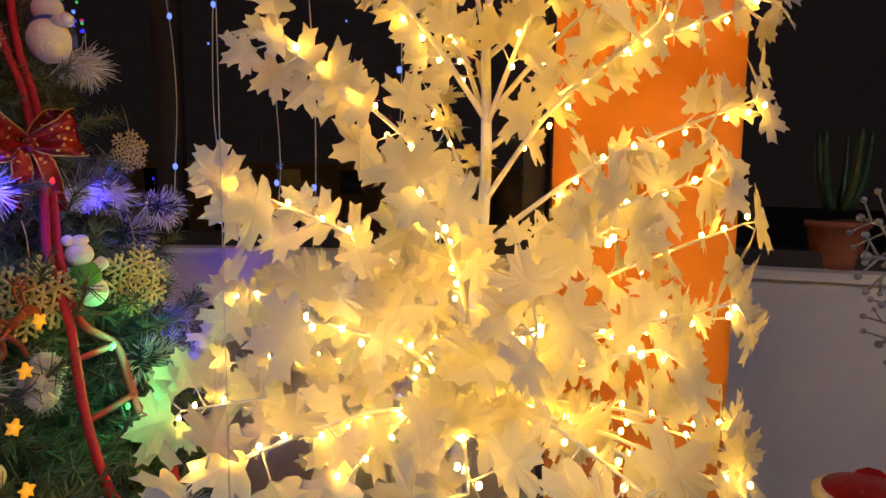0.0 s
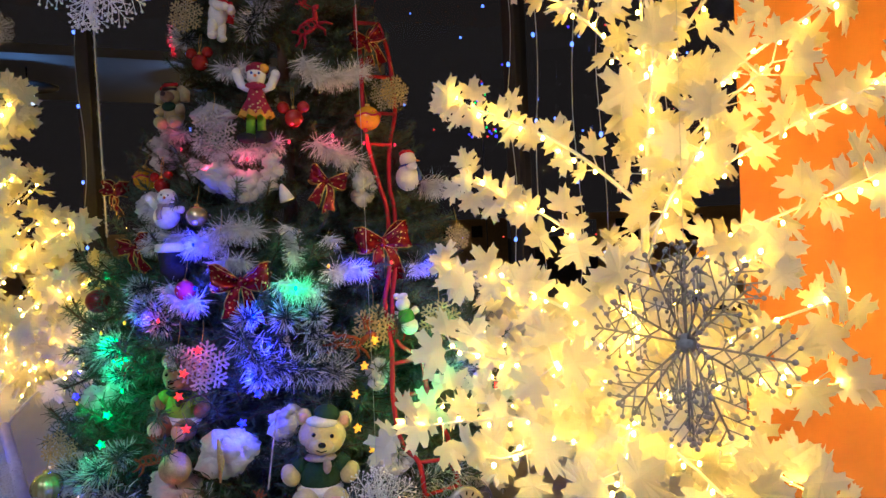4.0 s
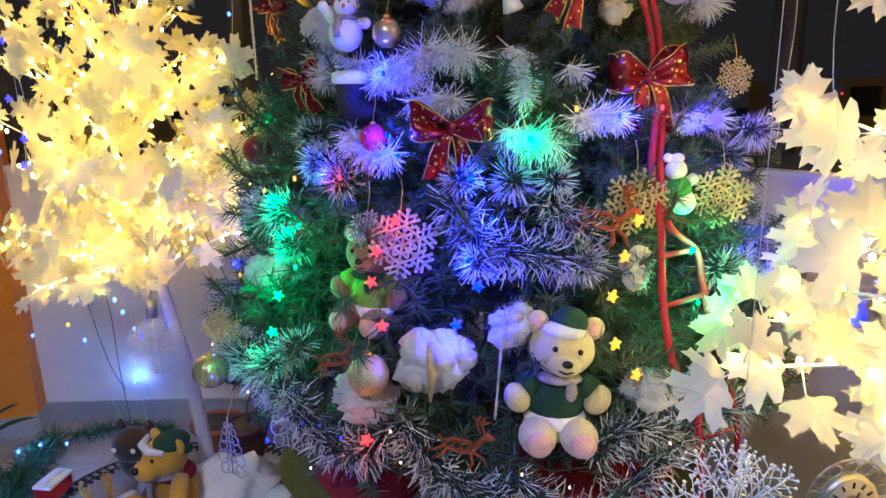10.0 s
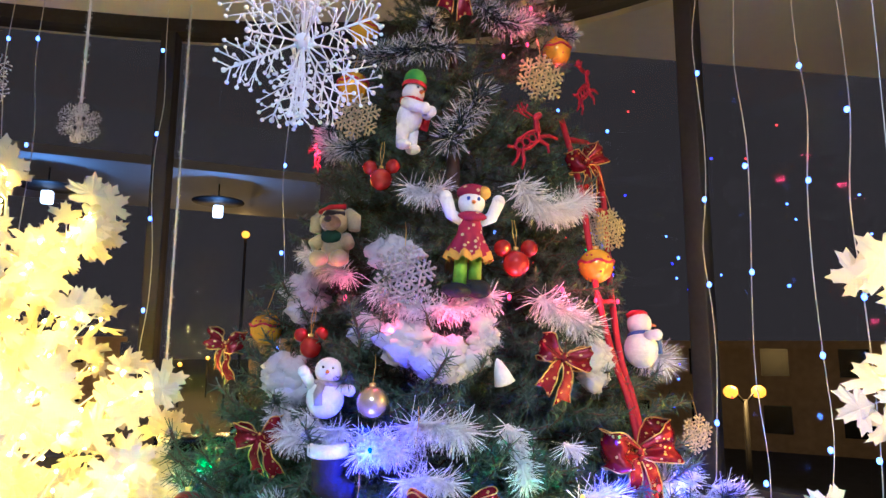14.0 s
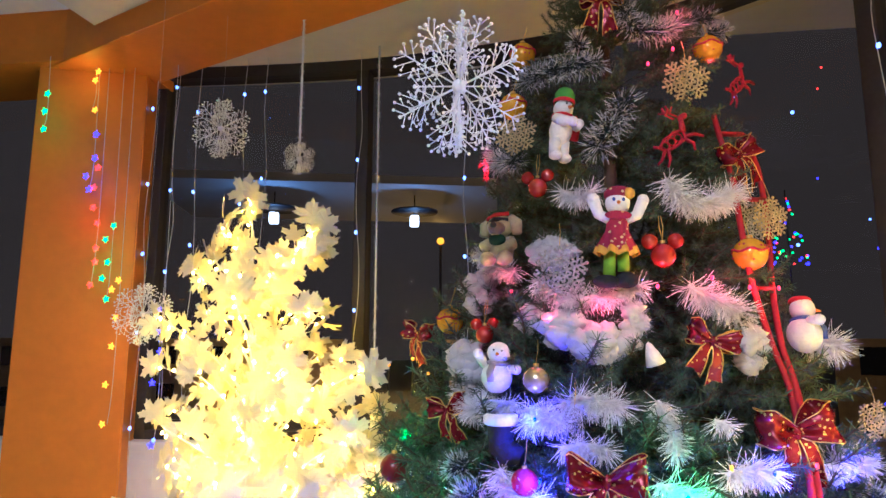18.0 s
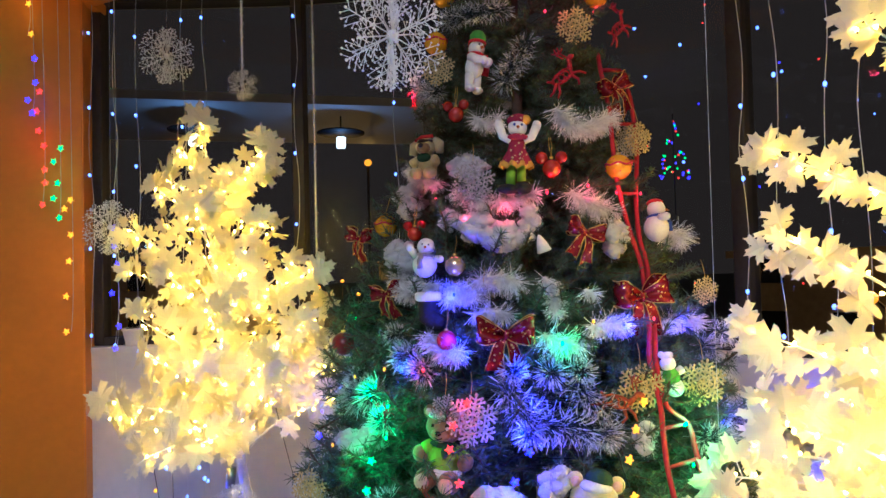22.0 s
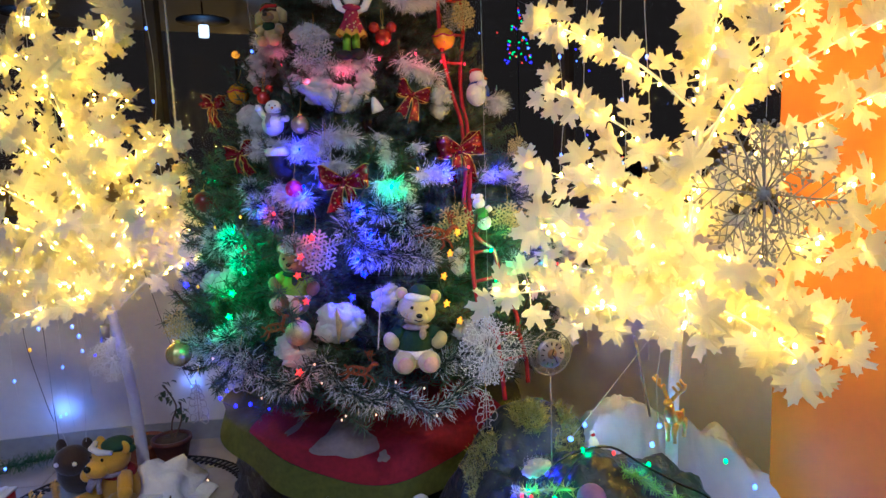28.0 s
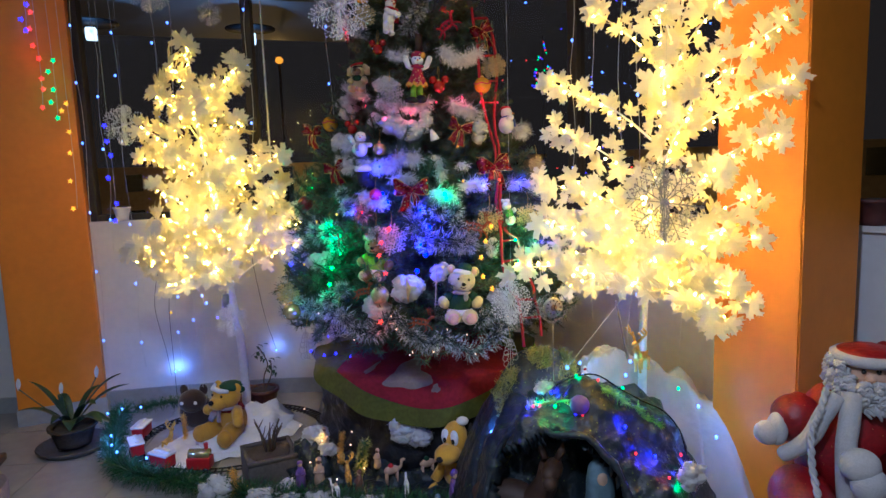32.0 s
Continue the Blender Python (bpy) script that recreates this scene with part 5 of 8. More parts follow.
def bear(g, s, fur=0, hat=1, shirt=2, trim=3, dark=4, pad=5, nod=0.0):
    """A seated bear, its front at -y, its seat at z 0."""
    g.ball((0, 0, 0.30 * s), (0.20 * s, 0.17 * s, 0.22 * s), shirt, 16, 12)
    g.ball((0, -0.01 * s, 0.17 * s), (0.215 * s, 0.18 * s, 0.09 * s), trim, 16, 8)
    g.ball((0, 0, 0.11 * s), (0.21 * s, 0.17 * s, 0.12 * s), fur, 16, 8)
    for k in (-1, 1):
        g.tube([(k * 0.15 * s, -0.02 * s, 0.44 * s), (k * 0.23 * s, -0.05 * s, 0.38 * s)], [0.075 * s, 0.08 * s], 10, shirt)
        g.ball((k * 0.265 * s, -0.07 * s, 0.32 * s), (0.085 * s, 0.085 * s, 0.105 * s), fur, 14, 9, rot=Matrix.Rotation(k * 0.5, 3, "Y"))
        g.ball((k * 0.135 * s, -0.19 * s, 0.11 * s), (0.125 * s, 0.15 * s, 0.12 * s), fur, 16, 10)
        g.ball((k * 0.14 * s, -0.315 * s, 0.115 * s), (0.088 * s, 0.035 * s, 0.088 * s), pad, 12, 7)
    g.ball((0, -0.10 * s, 0.485 * s), (0.15 * s, 0.11 * s, 0.035 * s), 6, 14, 6)
    g.ball((0.06 * s, -0.20 * s, 0.43 * s), (0.04 * s, 0.025 * s, 0.07 * s), 6, 10, 6)
    head = len(g.v)
    g.ball((0, -0.02 * s, 0.66 * s), (0.215 * s, 0.185 * s, 0.185 * s), fur, 20, 14)
    g.ball((0, -0.16 * s, 0.605 * s), (0.115 * s, 0.085 * s, 0.085 * s), fur, 14, 9)
    g.ball((0, -0.245 * s, 0.635 * s), (0.036 * s, 0.022 * s, 0.026 * s), dark, 10, 6)
    g.tube([(-0.045 * s, -0.235 * s, 0.585 * s), (0, -0.248 * s, 0.573 * s), (0.045 * s, -0.235 * s, 0.585 * s)], 0.006 * s, 5, dark)
    for k in (-1, 1):
        g.ball((k * 0.080 * s, -0.188 * s, 0.705 * s), 0.019 * s, dark, 8, 6)
        g.ball((k * 0.185 * s, 0.0, 0.81 * s), (0.075 * s, 0.04 * s, 0.08 * s), fur, 12, 8)
        g.ball((k * 0.185 * s, -0.03 * s, 0.81 * s), (0.045 * s, 0.02 * s, 0.048 * s), pad, 10, 6)
    g.ball((-0.02 * s, -0.09 * s, 0.80 * s), (0.145 * s, 0.10 * s, 0.05 * s), trim, 14, 8)
    g.ball((0.02 * s, -0.02 * s, 0.855 * s), (0.12 * s, 0.12 * s, 0.085 * s), hat, 14, 8)
    turn = Matrix.Rotation(nod, 3, "Y")
    for i in range(head, len(g.v)):
        g.v[i] = tuple(turn @ (Vector(g.v[i]) - Vector((0, 0, 0.5 * s))) + Vector((0, 0, 0.5 * s)))


plush("teddy_bear", lambda g: bear(g, 0.262, nod=0.10), [M_PLUSHC, M_GREENF, M_GREENF, M_PLUSHW, M_BLACK, M_PINKP, M_SCARF], "cream plush bear with green jumper, seated on low branches", "plush toy", facing((0.145, 0.93, 0.815), 0.02, 0.8) @ pose(0, 0, 0, 0, 3, 0))
plush("teddy_bear", lambda g: bear(g, 0.225, nod=-0.1), [M_PLUSHT, M_GREENF, M_LIME, M_PLUSHW, M_BLACK, M_PINKP, M_GREENF], "brown plush bear in green, half hidden among branches", "plush toy", facing((-0.215, 0.985, 0.985), -0.055, 0.8) @ pose(0, 0, 0, 0, 6, -14))


def puppy(g):
    """A seated puppy: round muzzle, long drooping ears, green cap and bib."""
    g.ball((0, 0, 0.040), (0.034, 0.030, 0.042), 0, 14, 10)
    g.ball((0, -0.008, 0.104), (0.036, 0.034, 0.032), 0, 16, 11)
    g.ball((0.004, -0.036, 0.094), (0.024, 0.020, 0.018), 3, 14, 9)
    g.ball((0.004, -0.056, 0.100), (0.010, 0.006, 0.008), 4, 10, 7)
    g.tube([(-0.030, -0.018, 0.112), (0.0, -0.044, 0.117), (0.030, -0.020, 0.118)], [0.006, 0.007, 0.006], 6, 4)
    g.ball((0, -0.026, 0.064), (0.026, 0.014, 0.016), 2, 12, 8)
    for k in (-1, 1):
        g.tube([(k * 0.028, 0, 0.126), (k * 0.048, -0.004, 0.108), (k * 0.050, -0.008, 0.080)], [0.012, 0.017, 0.014], 9, 0)
        g.tube([(k * 0.030, -0.008, 0.062), (k * 0.044, -0.028, 0.044)], [0.015, 0.016], 9, 0)
        g.ball((k * 0.026, -0.034, 0.012), (0.021, 0.028, 0.020), 0, 12, 8)
    g.ball((-0.012, 0.002, 0.136), (0.028, 0.026, 0.016), 2, 12, 8)
    g.tube([(-0.036, -0.012, 0.126), (0.0, -0.034, 0.132), (0.030, -0.014, 0.136)], 0.006, 7, 1)


plush("plush_puppy", puppy, [M_PLUSHC, M_REDF, M_GREENF, M_PLUSHT, M_PLUSHD], "cream and brown plush puppy with drooping ears and green bib", "plush toy", facing((-0.203, 1.280, 1.791), 0.02, 0.3) @ pose(0, 0, 0, 0, 0, 10) @ Matrix.Scale(0.86, 4))


def tall_snowman(g):
    """A slim felt snowman in profile: knitted hat, scarf, one arm held out."""
    g.ball((0, 0, 0.072), (0.027, 0.028, 0.040), 0, 16, 11)
    g.ball((0, 0, 0.128), (0.024, 0.024, 0.023), 0, 16, 11)
    g.lathe([(0.0255, 0.0), (0.0265, 0.009), (0.025, 0.010)], (0, 0, 0.139), 16, 2)
    g.lathe([(0.025, 0.0), (0.024, 0.018), (0.017, 0.030), (0.0, 0.034)], (0, 0, 0.148), 16, 1)
    g.tube([(0, -0.023, 0.126), (0, -0.036, 0.124)], [0.005, 0.001], 6, 3)
    for k in (-1, 1):
        g.ball((k * 0.009, -0.022, 0.133), 0.0026, 4, 6, 5)
        g.tube([(k * 0.012, 0, 0.045), (k * 0.014, -0.004, 0.002)], [0.015, 0.012], 9, 0)
        g.ball((k * 0.014, -0.010, 0.002), (0.013, 0.019, 0.010), 0, 9, 7)
        g.tube([(k * 0.020, -0.004, 0.096), (k * 0.022, -0.030, 0.082), (k * 0.010, -0.050, 0.076)], [0.013, 0.013, 0.011], 9, 0)
        g.ball((k * 0.009, -0.053, 0.076), 0.012, 0, 9, 7)
    g.ball((0, 0, 0.107), (0.027, 0.027, 0.008), 2, 14, 7)
    g.tube([(0.018, -0.018, 0.108), (0.026, -0.022, 0.085), (0.030, -0.014, 0.052)], [0.010, 0.011, 0.011], 8, 2, 0.5)


plush("snowman_ornament", tall_snowman, [M_PLUSHW, M_GRASSF, M_REDF, M_NOSE, M_BLACK], "white felt snowman with green hat and red scarf", "snowman", facing((-0.072, 1.242, 2.026), 0.03, 0.6) @ pose(0, 0, 0, 0, 10, 48) @ Matrix.Scale(0.98, 4))


def round_snowman(g, s, scarf=2, hat=0, cap=False, lift=0.22):
    """A plump plush snowman with short arms and a scarf."""
    g.ball((0, 0, 0.30 * s), (0.27 * s, 0.25 * s, 0.28 * s), 0, 18, 12)
    g.ball((0, -0.02 * s, 0.70 * s), (0.20 * s, 0.18 * s, 0.19 * s), 0, 18, 12)
    g.tube([(0, -0.19 * s, 0.69 * s), (0, -0.28 * s, 0.67 * s)], [0.032 * s, 0.008 * s], 7, 3)
    for k in (-1, 1):
        g.ball((k * 0.07 * s, -0.185 * s, 0.75 * s), 0.018 * s, 4, 7, 5)
        e = Vector((k * 0.34 * s, -0.14 * s, (0.44 + (lift if k < 0 else 0.02)) * s))
        g.tube([(k * 0.20 * s, -0.04 * s, 0.46 * s), e.lerp(Vector((k * 0.2 * s, -0.04 * s, 0.46 * s)), 0.45), e], [0.07 * s, 0.08 * s, 0.075 * s], 9, 0)
        g.ball(e, 0.085 * s, 0, 10, 7)
    g.ball((0, -0.01 * s, 0.52 * s), (0.21 * s, 0.20 * s, 0.065 * s), scarf, 16, 7)
    g.tube([(-0.06 * s, -0.20 * s, 0.52 * s), (-0.09 * s, -0.26 * s, 0.38 * s), (-0.06 * s, -0.265 * s, 0.22 * s)], [0.06 * s, 0.07 * s, 0.07 * s], 8, scarf, 0.5)
    if cap:
        g.ball((0, 0, 0.84 * s), (0.175 * s, 0.165 * s, 0.07 * s), hat, 14, 7)


plush("snowman_ornament", lambda g: round_snowman(g, 0.124), [M_PLUSHW, M_REDF, M_SCARF, M_NOSE, M_BLACK], "white plush snowman with a grey scarf and raised arm", "snowman", facing((-0.209, 1.185, 1.500), 0.035) @ pose(0, 0, 0, 0, 6, 15))
plush("snowman_ornament", lambda g: round_snowman(g, 0.142, 2, 1, True, 0.0), [M_PLUSHW, M_REDF, M_BLUEF, M_NOSE, M_BLACK], "white plush snowman with blue scarf on the red ladder", "snowman", facing((0.398, 1.285, 1.585), 0.045) @ pose(0, 0, 0, 0, 14, 55))


def coat_snowman(g, s):
    g.ball((0, 0, 0.24 * s), (0.20 * s, 0.19 * s, 0.20 * s), 0, 16, 10)
    g.ball((0.02 * s, 0, 0.46 * s), (0.19 * s, 0.18 * s, 0.22 * s), 1, 16, 10)
    g.ball((0.02 * s, 0, 0.76 * s), (0.17 * s, 0.16 * s, 0.16 * s), 0, 16, 10)
    g.ball((-0.02 * s, 0, 0.93 * s), (0.12 * s, 0.11 * s, 0.08 * s), 0, 12, 8)
    g.ball((0.11 * s, 0, 0.97 * s), 0.075 * s, 0, 10, 7)
    g.ball((0.10 * s, -0.17 * s, 0.22 * s), 0.045 * s, 2, 8, 6)
    for k in (-1, 1):
        g.tube([(k * 0.14 * s, -0.05 * s, 0.52 * s), (k * 0.27 * s, -0.10 * s, 0.56 * s)], [0.085 * s, 0.09 * s], 9, 0)
    g.tube([(0.12 * s, -0.08 * s, 0.14 * s), (0.22 * s, -0.08 * s, -0.06 * s)], [0.03 * s, 0.02 * s], 6, 2)


plush("snowman_ornament", lambda g: coat_snowman(g, 0.118), [M_PLUSHW, M_GRASSF, M_REDF], "white plush snowman with green coat climbing the ladder", "snowman", facing((0.384, 1.075, 1.186), 0.035) @ pose(0, 0, 0, 0, 12, 160))


def doll(g):
    """A slim snow doll: big shoes, lime trousers, ruffled dress, raised arms, floral cap."""
    g.ball((-0.020, -0.014, 0.012), (0.026, 0.024, 0.013), 5, 14, 9)
    g.ball((0.018, -0.012, 0.016), (0.022, 0.022, 0.016), 5, 14, 9)
    g.tube([(-0.014, 0, 0.022), (-0.013, -0.002, 0.080)], [0.0125, 0.0115], 9, 2, 0.6)
    g.tube([(0.013, 0, 0.034), (0.011, -0.002, 0.080)], [0.0115, 0.0115], 9, 2, 0.6)
    n = 36
    for (z0, r0, z1, r1, mi) in ((0.148, 0.017, 0.112, 0.023, 1), (0.112, 0.023, 0.074, 0.038, 1), (0.080, 0.036, 0.066, 0.041, 4)):
        vs, fs = [], []
        for z, r in ((z0, r0), (z1, r1)):
            for k in range(n):
                u = 6.2832 * k / n
                f = 1 + (0.13 * math.sin(9 * u) if r > 0.03 else 0.0)
                vs.append((r * f * math.cos(u), r * f * 0.72 * math.sin(u), z + (0.004 * math.sin(9 * u) if r > 0.03 else 0.0)))
        fs = [(k, (k + 1) % n, n + (k + 1) % n, n + k) for k in range(n)]
        g.add(vs, fs, mi)
    g.ball((0, -0.014, 0.142), (0.026, 0.010, 0.009), 1, 12, 7)
    g.ball((0, 0, 0.168), (0.024, 0.022, 0.024), 0, 18, 12)
    g.ball((0.002, 0.004, 0.186), (0.029, 0.024, 0.018), 1, 18, 10)
    g.ball((0.020, -0.010, 0.186), (0.012, 0.012, 0.012), 4, 10, 7)
    g.tube([(0, -0.021, 0.166), (0, -0.031, 0.164)], [0.0042, 0.001], 6, 3)
    for k in (-1, 1):
        g.ball((k * 0.009, -0.0205, 0.172), (0.0032, 0.002, 0.0038), 6, 8, 6)
        g.tube([(k * 0.017, 0, 0.136), (k * 0.036, -0.004, 0.144), (k * 0.047, -0.006, 0.172)], [0.010, 0.011, 0.0115], 9, 0)
        g.ball((k * 0.047, -0.006, 0.174), 0.0118, 0, 9, 7)


plush("snow_doll", doll, [M_PLUSHW, M_FLORAL, M_LIME, M_NOSE, M_YCLOTH, M_BLACKF, M_BLUEF], "white snow doll in red floral dress with lime legs", "doll", facing((0.025, 1.146, 1.717), 0.035, 0.8) @ pose(0, 0, 0, 0, 3, 0) @ Matrix.Scale(1.06, 4))
g = G()
g.tube([(0.0, 0, 0.060), (0.0, 0, 0.028), (0.0, 0, 0.004), (0.022, -0.005, -0.010), (0.046, -0.005, -0.014)], [0.030, 0.028, 0.028, 0.026, 0.018], 12, 0)
g.lathe([(0.030, 0.046), (0.036, 0.050), (0.036, 0.066), (0.028, 0.070)], (0, 0, 0), 14, 1)
single("felt_boot", g, [M_BLACKF, M_PLUSHW], "black felt boot with white cuff", "ornament", facing((-0.210, 1.142, 1.395), 0.015))
g = G()
g.tube([(0, 0, 0), (0.004, 0, 0.05), (0, 0, 0.10)], [0.002, 0.010, 0.003], 8, 0, 0.5)
single("icicle_ornament", g, M_GLIT_G, "dull gold icicle ornament before cotton", "ornament", facing((-0.053, 0.887, 0.925), 0.06))
for p, q in (((0.043, 0.868, 0.905), (0.061, 0.930, 1.061)), ((0.569, 1.186, 1.036), (0.607, 1.296, 1.189))):
    p, q = on_cone(p, 0.06), on_cone(q, 0.05)
    g = G()
    g.tube(curve_points([p, p.lerp(q, 0.5), q], 8), [0.0016 + 0.0014 * (i % 2) for i in range(17)], 6)
    single("bead_chain", g, M_GLIT_S, "silver twisted bead chain hung on the tree", "ornament")


# ---- small lamps on the tree
def star_outline(r):
    return [((r if k % 2 == 0 else r * 0.45) * math.sin(math.pi * k / 5), (r if k % 2 == 0 else r * 0.45) * math.cos(math.pi * k / 5)) for k in range(10)]


def tree_lamps(points, material, colour, label, watts, every=1, stars=(), extra=0.035):
    st = thing("light_string", label, "string lights", group="string lights")
    for k, p in enumerate(points):
        q = on_cone(p, extra)
        if k in stars:
            g = G()
            g.plate(star_outline(0.0115), 0.007)
            part("star_lamp", g, material, st, m=facing(q, 0) @ pose(0, 0, 0, 0, 25 * k, 20))
        else:
            g = G()
            k2 = 0.48 if material is L_WARM else 0.85
            g.ball((0, 0, 0), (0.0042 * k2, 0.0042 * k2, 0.0065 * k2), 0, 8, 6)
            part("bulb", g, material, st, m=pose(*q))
        if k % every == 0 and watts:
            lamp("lamp_light", q + outward(q) * 0.018, watts * K_COLOUR, colour, 0.012)
    g = G()
    ring = sorted([on_cone(p, extra - 0.05) for p in points], key=lambda p: (round(p.z, 1), p.x))
    if len(ring) > 2:
        g.tube(curve_points(ring, 4), 0.0014, 4)
        part("wire", g, M_WIRE, st, "dark green wire")


tree_lamps([(-0.235, 1.106, 1.270), (-0.133, 1.120, 1.458), (-0.128, 1.075, 1.347), (-0.108, 1.053, 1.312), (0.013, 1.011, 1.274), (0.045, 0.984, 1.206), (0.006, 0.963, 1.140), (0.021, 0.948, 1.098), (-0.015, 0.928, 1.037), (0.264, 1.082, 1.373), (0.444, 1.209, 1.353), (0.532, 1.178, 1.100), (-0.541, 1.432, 1.087), (-0.551, 1.427, 1.014), (-0.373, 1.015, 0.766)],
           L_BLUE, BLUE_LIGHT, "string of blue led lamps and stars on the tree", 0.34, 1, (7, 8, 13))
tree_lamps([(0.108, 1.030, 1.338), (-0.333, 1.169, 1.215), (-0.297, 1.113, 1.174), (-0.301, 1.082, 1.101), (-0.338, 1.084, 1.043), (-0.348, 1.058, 0.978), (-0.426, 1.476, 1.371), (0.382, 1.051, 1.129), (0.389, 1.014, 1.042), (0.388, 1.054, 1.130)],
           L_GREEN, GREEN_LIGHT, "string of green led lamps on the tree", 0.19, 1, (4, 5), 0.045)
tree_lamps([(-0.104, 1.011, 1.205), (-0.135, 1.005, 1.153), (-0.145, 0.989, 1.102), (-0.127, 0.952, 1.034), (-0.154, 0.899, 0.850), (0.610, 1.223, 0.996), (-0.199, 1.082, 1.273), (0.327, 1.121, 1.385), (0.646, 1.265, 1.035)],
           L_RED, RED_LIGHT, "string of red star lamps on the tree", 0.045, 2, (0, 1, 2, 3, 4, 5), 0.06)
tree_lamps([(0.232, 0.929, 1.003), (0.264, 0.918, 0.953), (0.281, 1.022, 1.195), (0.254, 0.990, 1.138), (0.231, 0.959, 1.077), (-0.394, 1.263, 1.225), (-0.304, 1.162, 1.262), (-0.456, 1.237, 1.041), (0.182, 1.060, 1.387)],
           L_YELLOW, YELLOW_LIGHT, "string of yellow star lamps on the tree", 0.014, 2, (0, 1, 2, 3, 4), 0.05)
tree_lamps([(-0.182, 1.241, 1.723), (-0.098, 1.172, 1.661), (-0.002, 1.143, 1.679), (0.103, 1.146, 1.722), (0.213, 1.175, 1.741), (0.296, 1.219, 1.725), (0.389, 1.322, 1.732), (-0.248, 1.517, 2.100), (0.192, 1.321, 2.319), (0.296, 1.459, 2.332), (0.129, 1.279, 2.264), (0.220, 1.388, 2.451), (-0.253, 1.501, 2.088)],
           L_PINK, PINK_LIGHT, "string of pinkish red lamps on the tree", 0.046, 1, (), 0.02)
tree_lamps([(-0.389, 1.046, 0.862), (0.082, 0.854, 0.814), (-0.046, 0.854, 0.732), (0.029, 0.846, 0.731), (0.182, 0.850, 0.709), (0.153, 0.857, 0.789), (0.313, 0.903, 0.838), (-0.100, 0.878, 0.821), (-0.115, 0.890, 0.872), (-0.551, 1.295, 0.855), (-0.256, 0.933, 0.773), (-0.057, 0.854, 0.721)],
           L_WARM, WARM_LIGHT, "string of warm white lamps on the low branches", 0.012, 3, (), 0.06)


# ---- stand under the tree and its skirt
SX, SY, SR, SZ = 0.05, 1.62, 0.53, 0.52
stand = thing("tree_stand", "round stand draped in crumpled black cloth under the tree", "stand", pose(SX, SY, 0))
g = G()


def drum(u, v):
    a = 2 * math.pi * u
    k = 0.035 * noise.noise(Vector((math.cos(a) * 4, math.sin(a) * 4, v * 3))) + 0.03 * noise.noise(Vector((math.cos(a) * 9, math.sin(a) * 9, v * 7))) + 0.012 * noise.noise(Vector((math.cos(a) * 22, math.sin(a) * 22, v * 15)))
    r = (SR + k) * (1 if v < 0.999 else 0.999)
    return (r * math.cos(a), r * math.sin(a), v * (SZ - 0.01))


g.grid(drum, 150, 26)
part("drape", g, M_DARKCLOTH, stand)
g = G()
g.lathe([(0, SZ - 0.02), (SR + 0.01, SZ - 0.02), (SR + 0.01, SZ - 0.002), (0, SZ - 0.002)], n=64)
part("top", g, M_DARKCLOTH, stand)

FRONT = math.atan2(-0.53, 0.0)


def skirt_low(a):
    d = (a - FRONT + math.pi) % (2 * math.pi) - math.pi
    return 0.315 + 0.185 * (1 - math.cos(min(abs(d), 1.35) * 1.16)) / (1 - math.cos(1.35 * 1.16)) if abs(d) < 1.35 else 0.50


def skirt(u, v, off=0.0):
    """u round the stand, v from its middle to the hem."""
    a = FRONT - 1.75 + 3.5 * u
    fold = 0.014 * math.sin(a * 11) + 0.02 * noise.noise(Vector((math.cos(a) * 3, math.sin(a) * 3, v * 2)))
    if v < 0.45:
        return ((SR + 0.02) * v / 0.45 * math.cos(a), (SR + 0.02) * v / 0.45 * math.sin(a), SZ + 0.006 + off + 0.10 * (1 - v / 0.45))
    w = (v - 0.45) / 0.55
    low = skirt_low(a)
    r = SR + 0.035 + off + fold * w + 0.02 * w
    return (r * math.cos(a), r * math.sin(a), SZ + 0.006 + (low - SZ) * w)


sk = thing("tree_skirt", "crimson felt tree skirt with olive green border", "tree skirt", pose(SX, SY, 0))
g = G()


def red_edge(u):
    d = abs(-1.75 + 3.5 * u) / 1.15
    return 0.30 + 0.49 * math.cos(min(1.0, d) * math.pi / 2)


g.grid(lambda u, v: skirt(u, v * red_edge(u)), 110, 24)
part("red_felt", g, M_WINE, sk, "crimson felt")
g = G()
g.grid(lambda u, v: skirt(u, red_edge(u) + (1 - red_edge(u)) * v, 0.003), 110, 14)
part("border", g, M_OLIVE, sk, "olive green felt border")
for a0, v0, w, h in ((-0.22, 0.44, 0.095, 0.24), (-0.60, 0.40, 0.016, 0.10), (0.0, 0.55, 0.017, 0.10)):
    g = G()
    c = 0.5 + a0 / 3.5

    def blob(u, v, c=c, v0=v0, w=w, h=h):
        a = 2 * math.pi * u
        k = v * (1 + 0.18 * math.sin(3 * a) + 0.12 * math.sin(5 * a + 1))
        return skirt(c + k * w * math.cos(a) / 1.95, min(0.99, v0 + k * h * 0.5 * math.sin(a)), 0.008)
    g.grid(blob, 40, 5)
    part("fleece_patch", g, M_PATCH, sk, "beige fleece patch")

# ---- rocks, cave and draped cloth
def rock(name, c, r, label, seed, m=M_ROCK, lump=0.5):
    g = G()
    random.seed(seed)
    g.ball((0, 0, 0), r, 0, 26, 18, lump, 5.0)
    for i, (x, y, z) in enumerate(g.v):
        g.v[i] = (x, y, max(z, -c[2]))
    return single(name, g, m, label, "rock", pose(*c), "rocks")


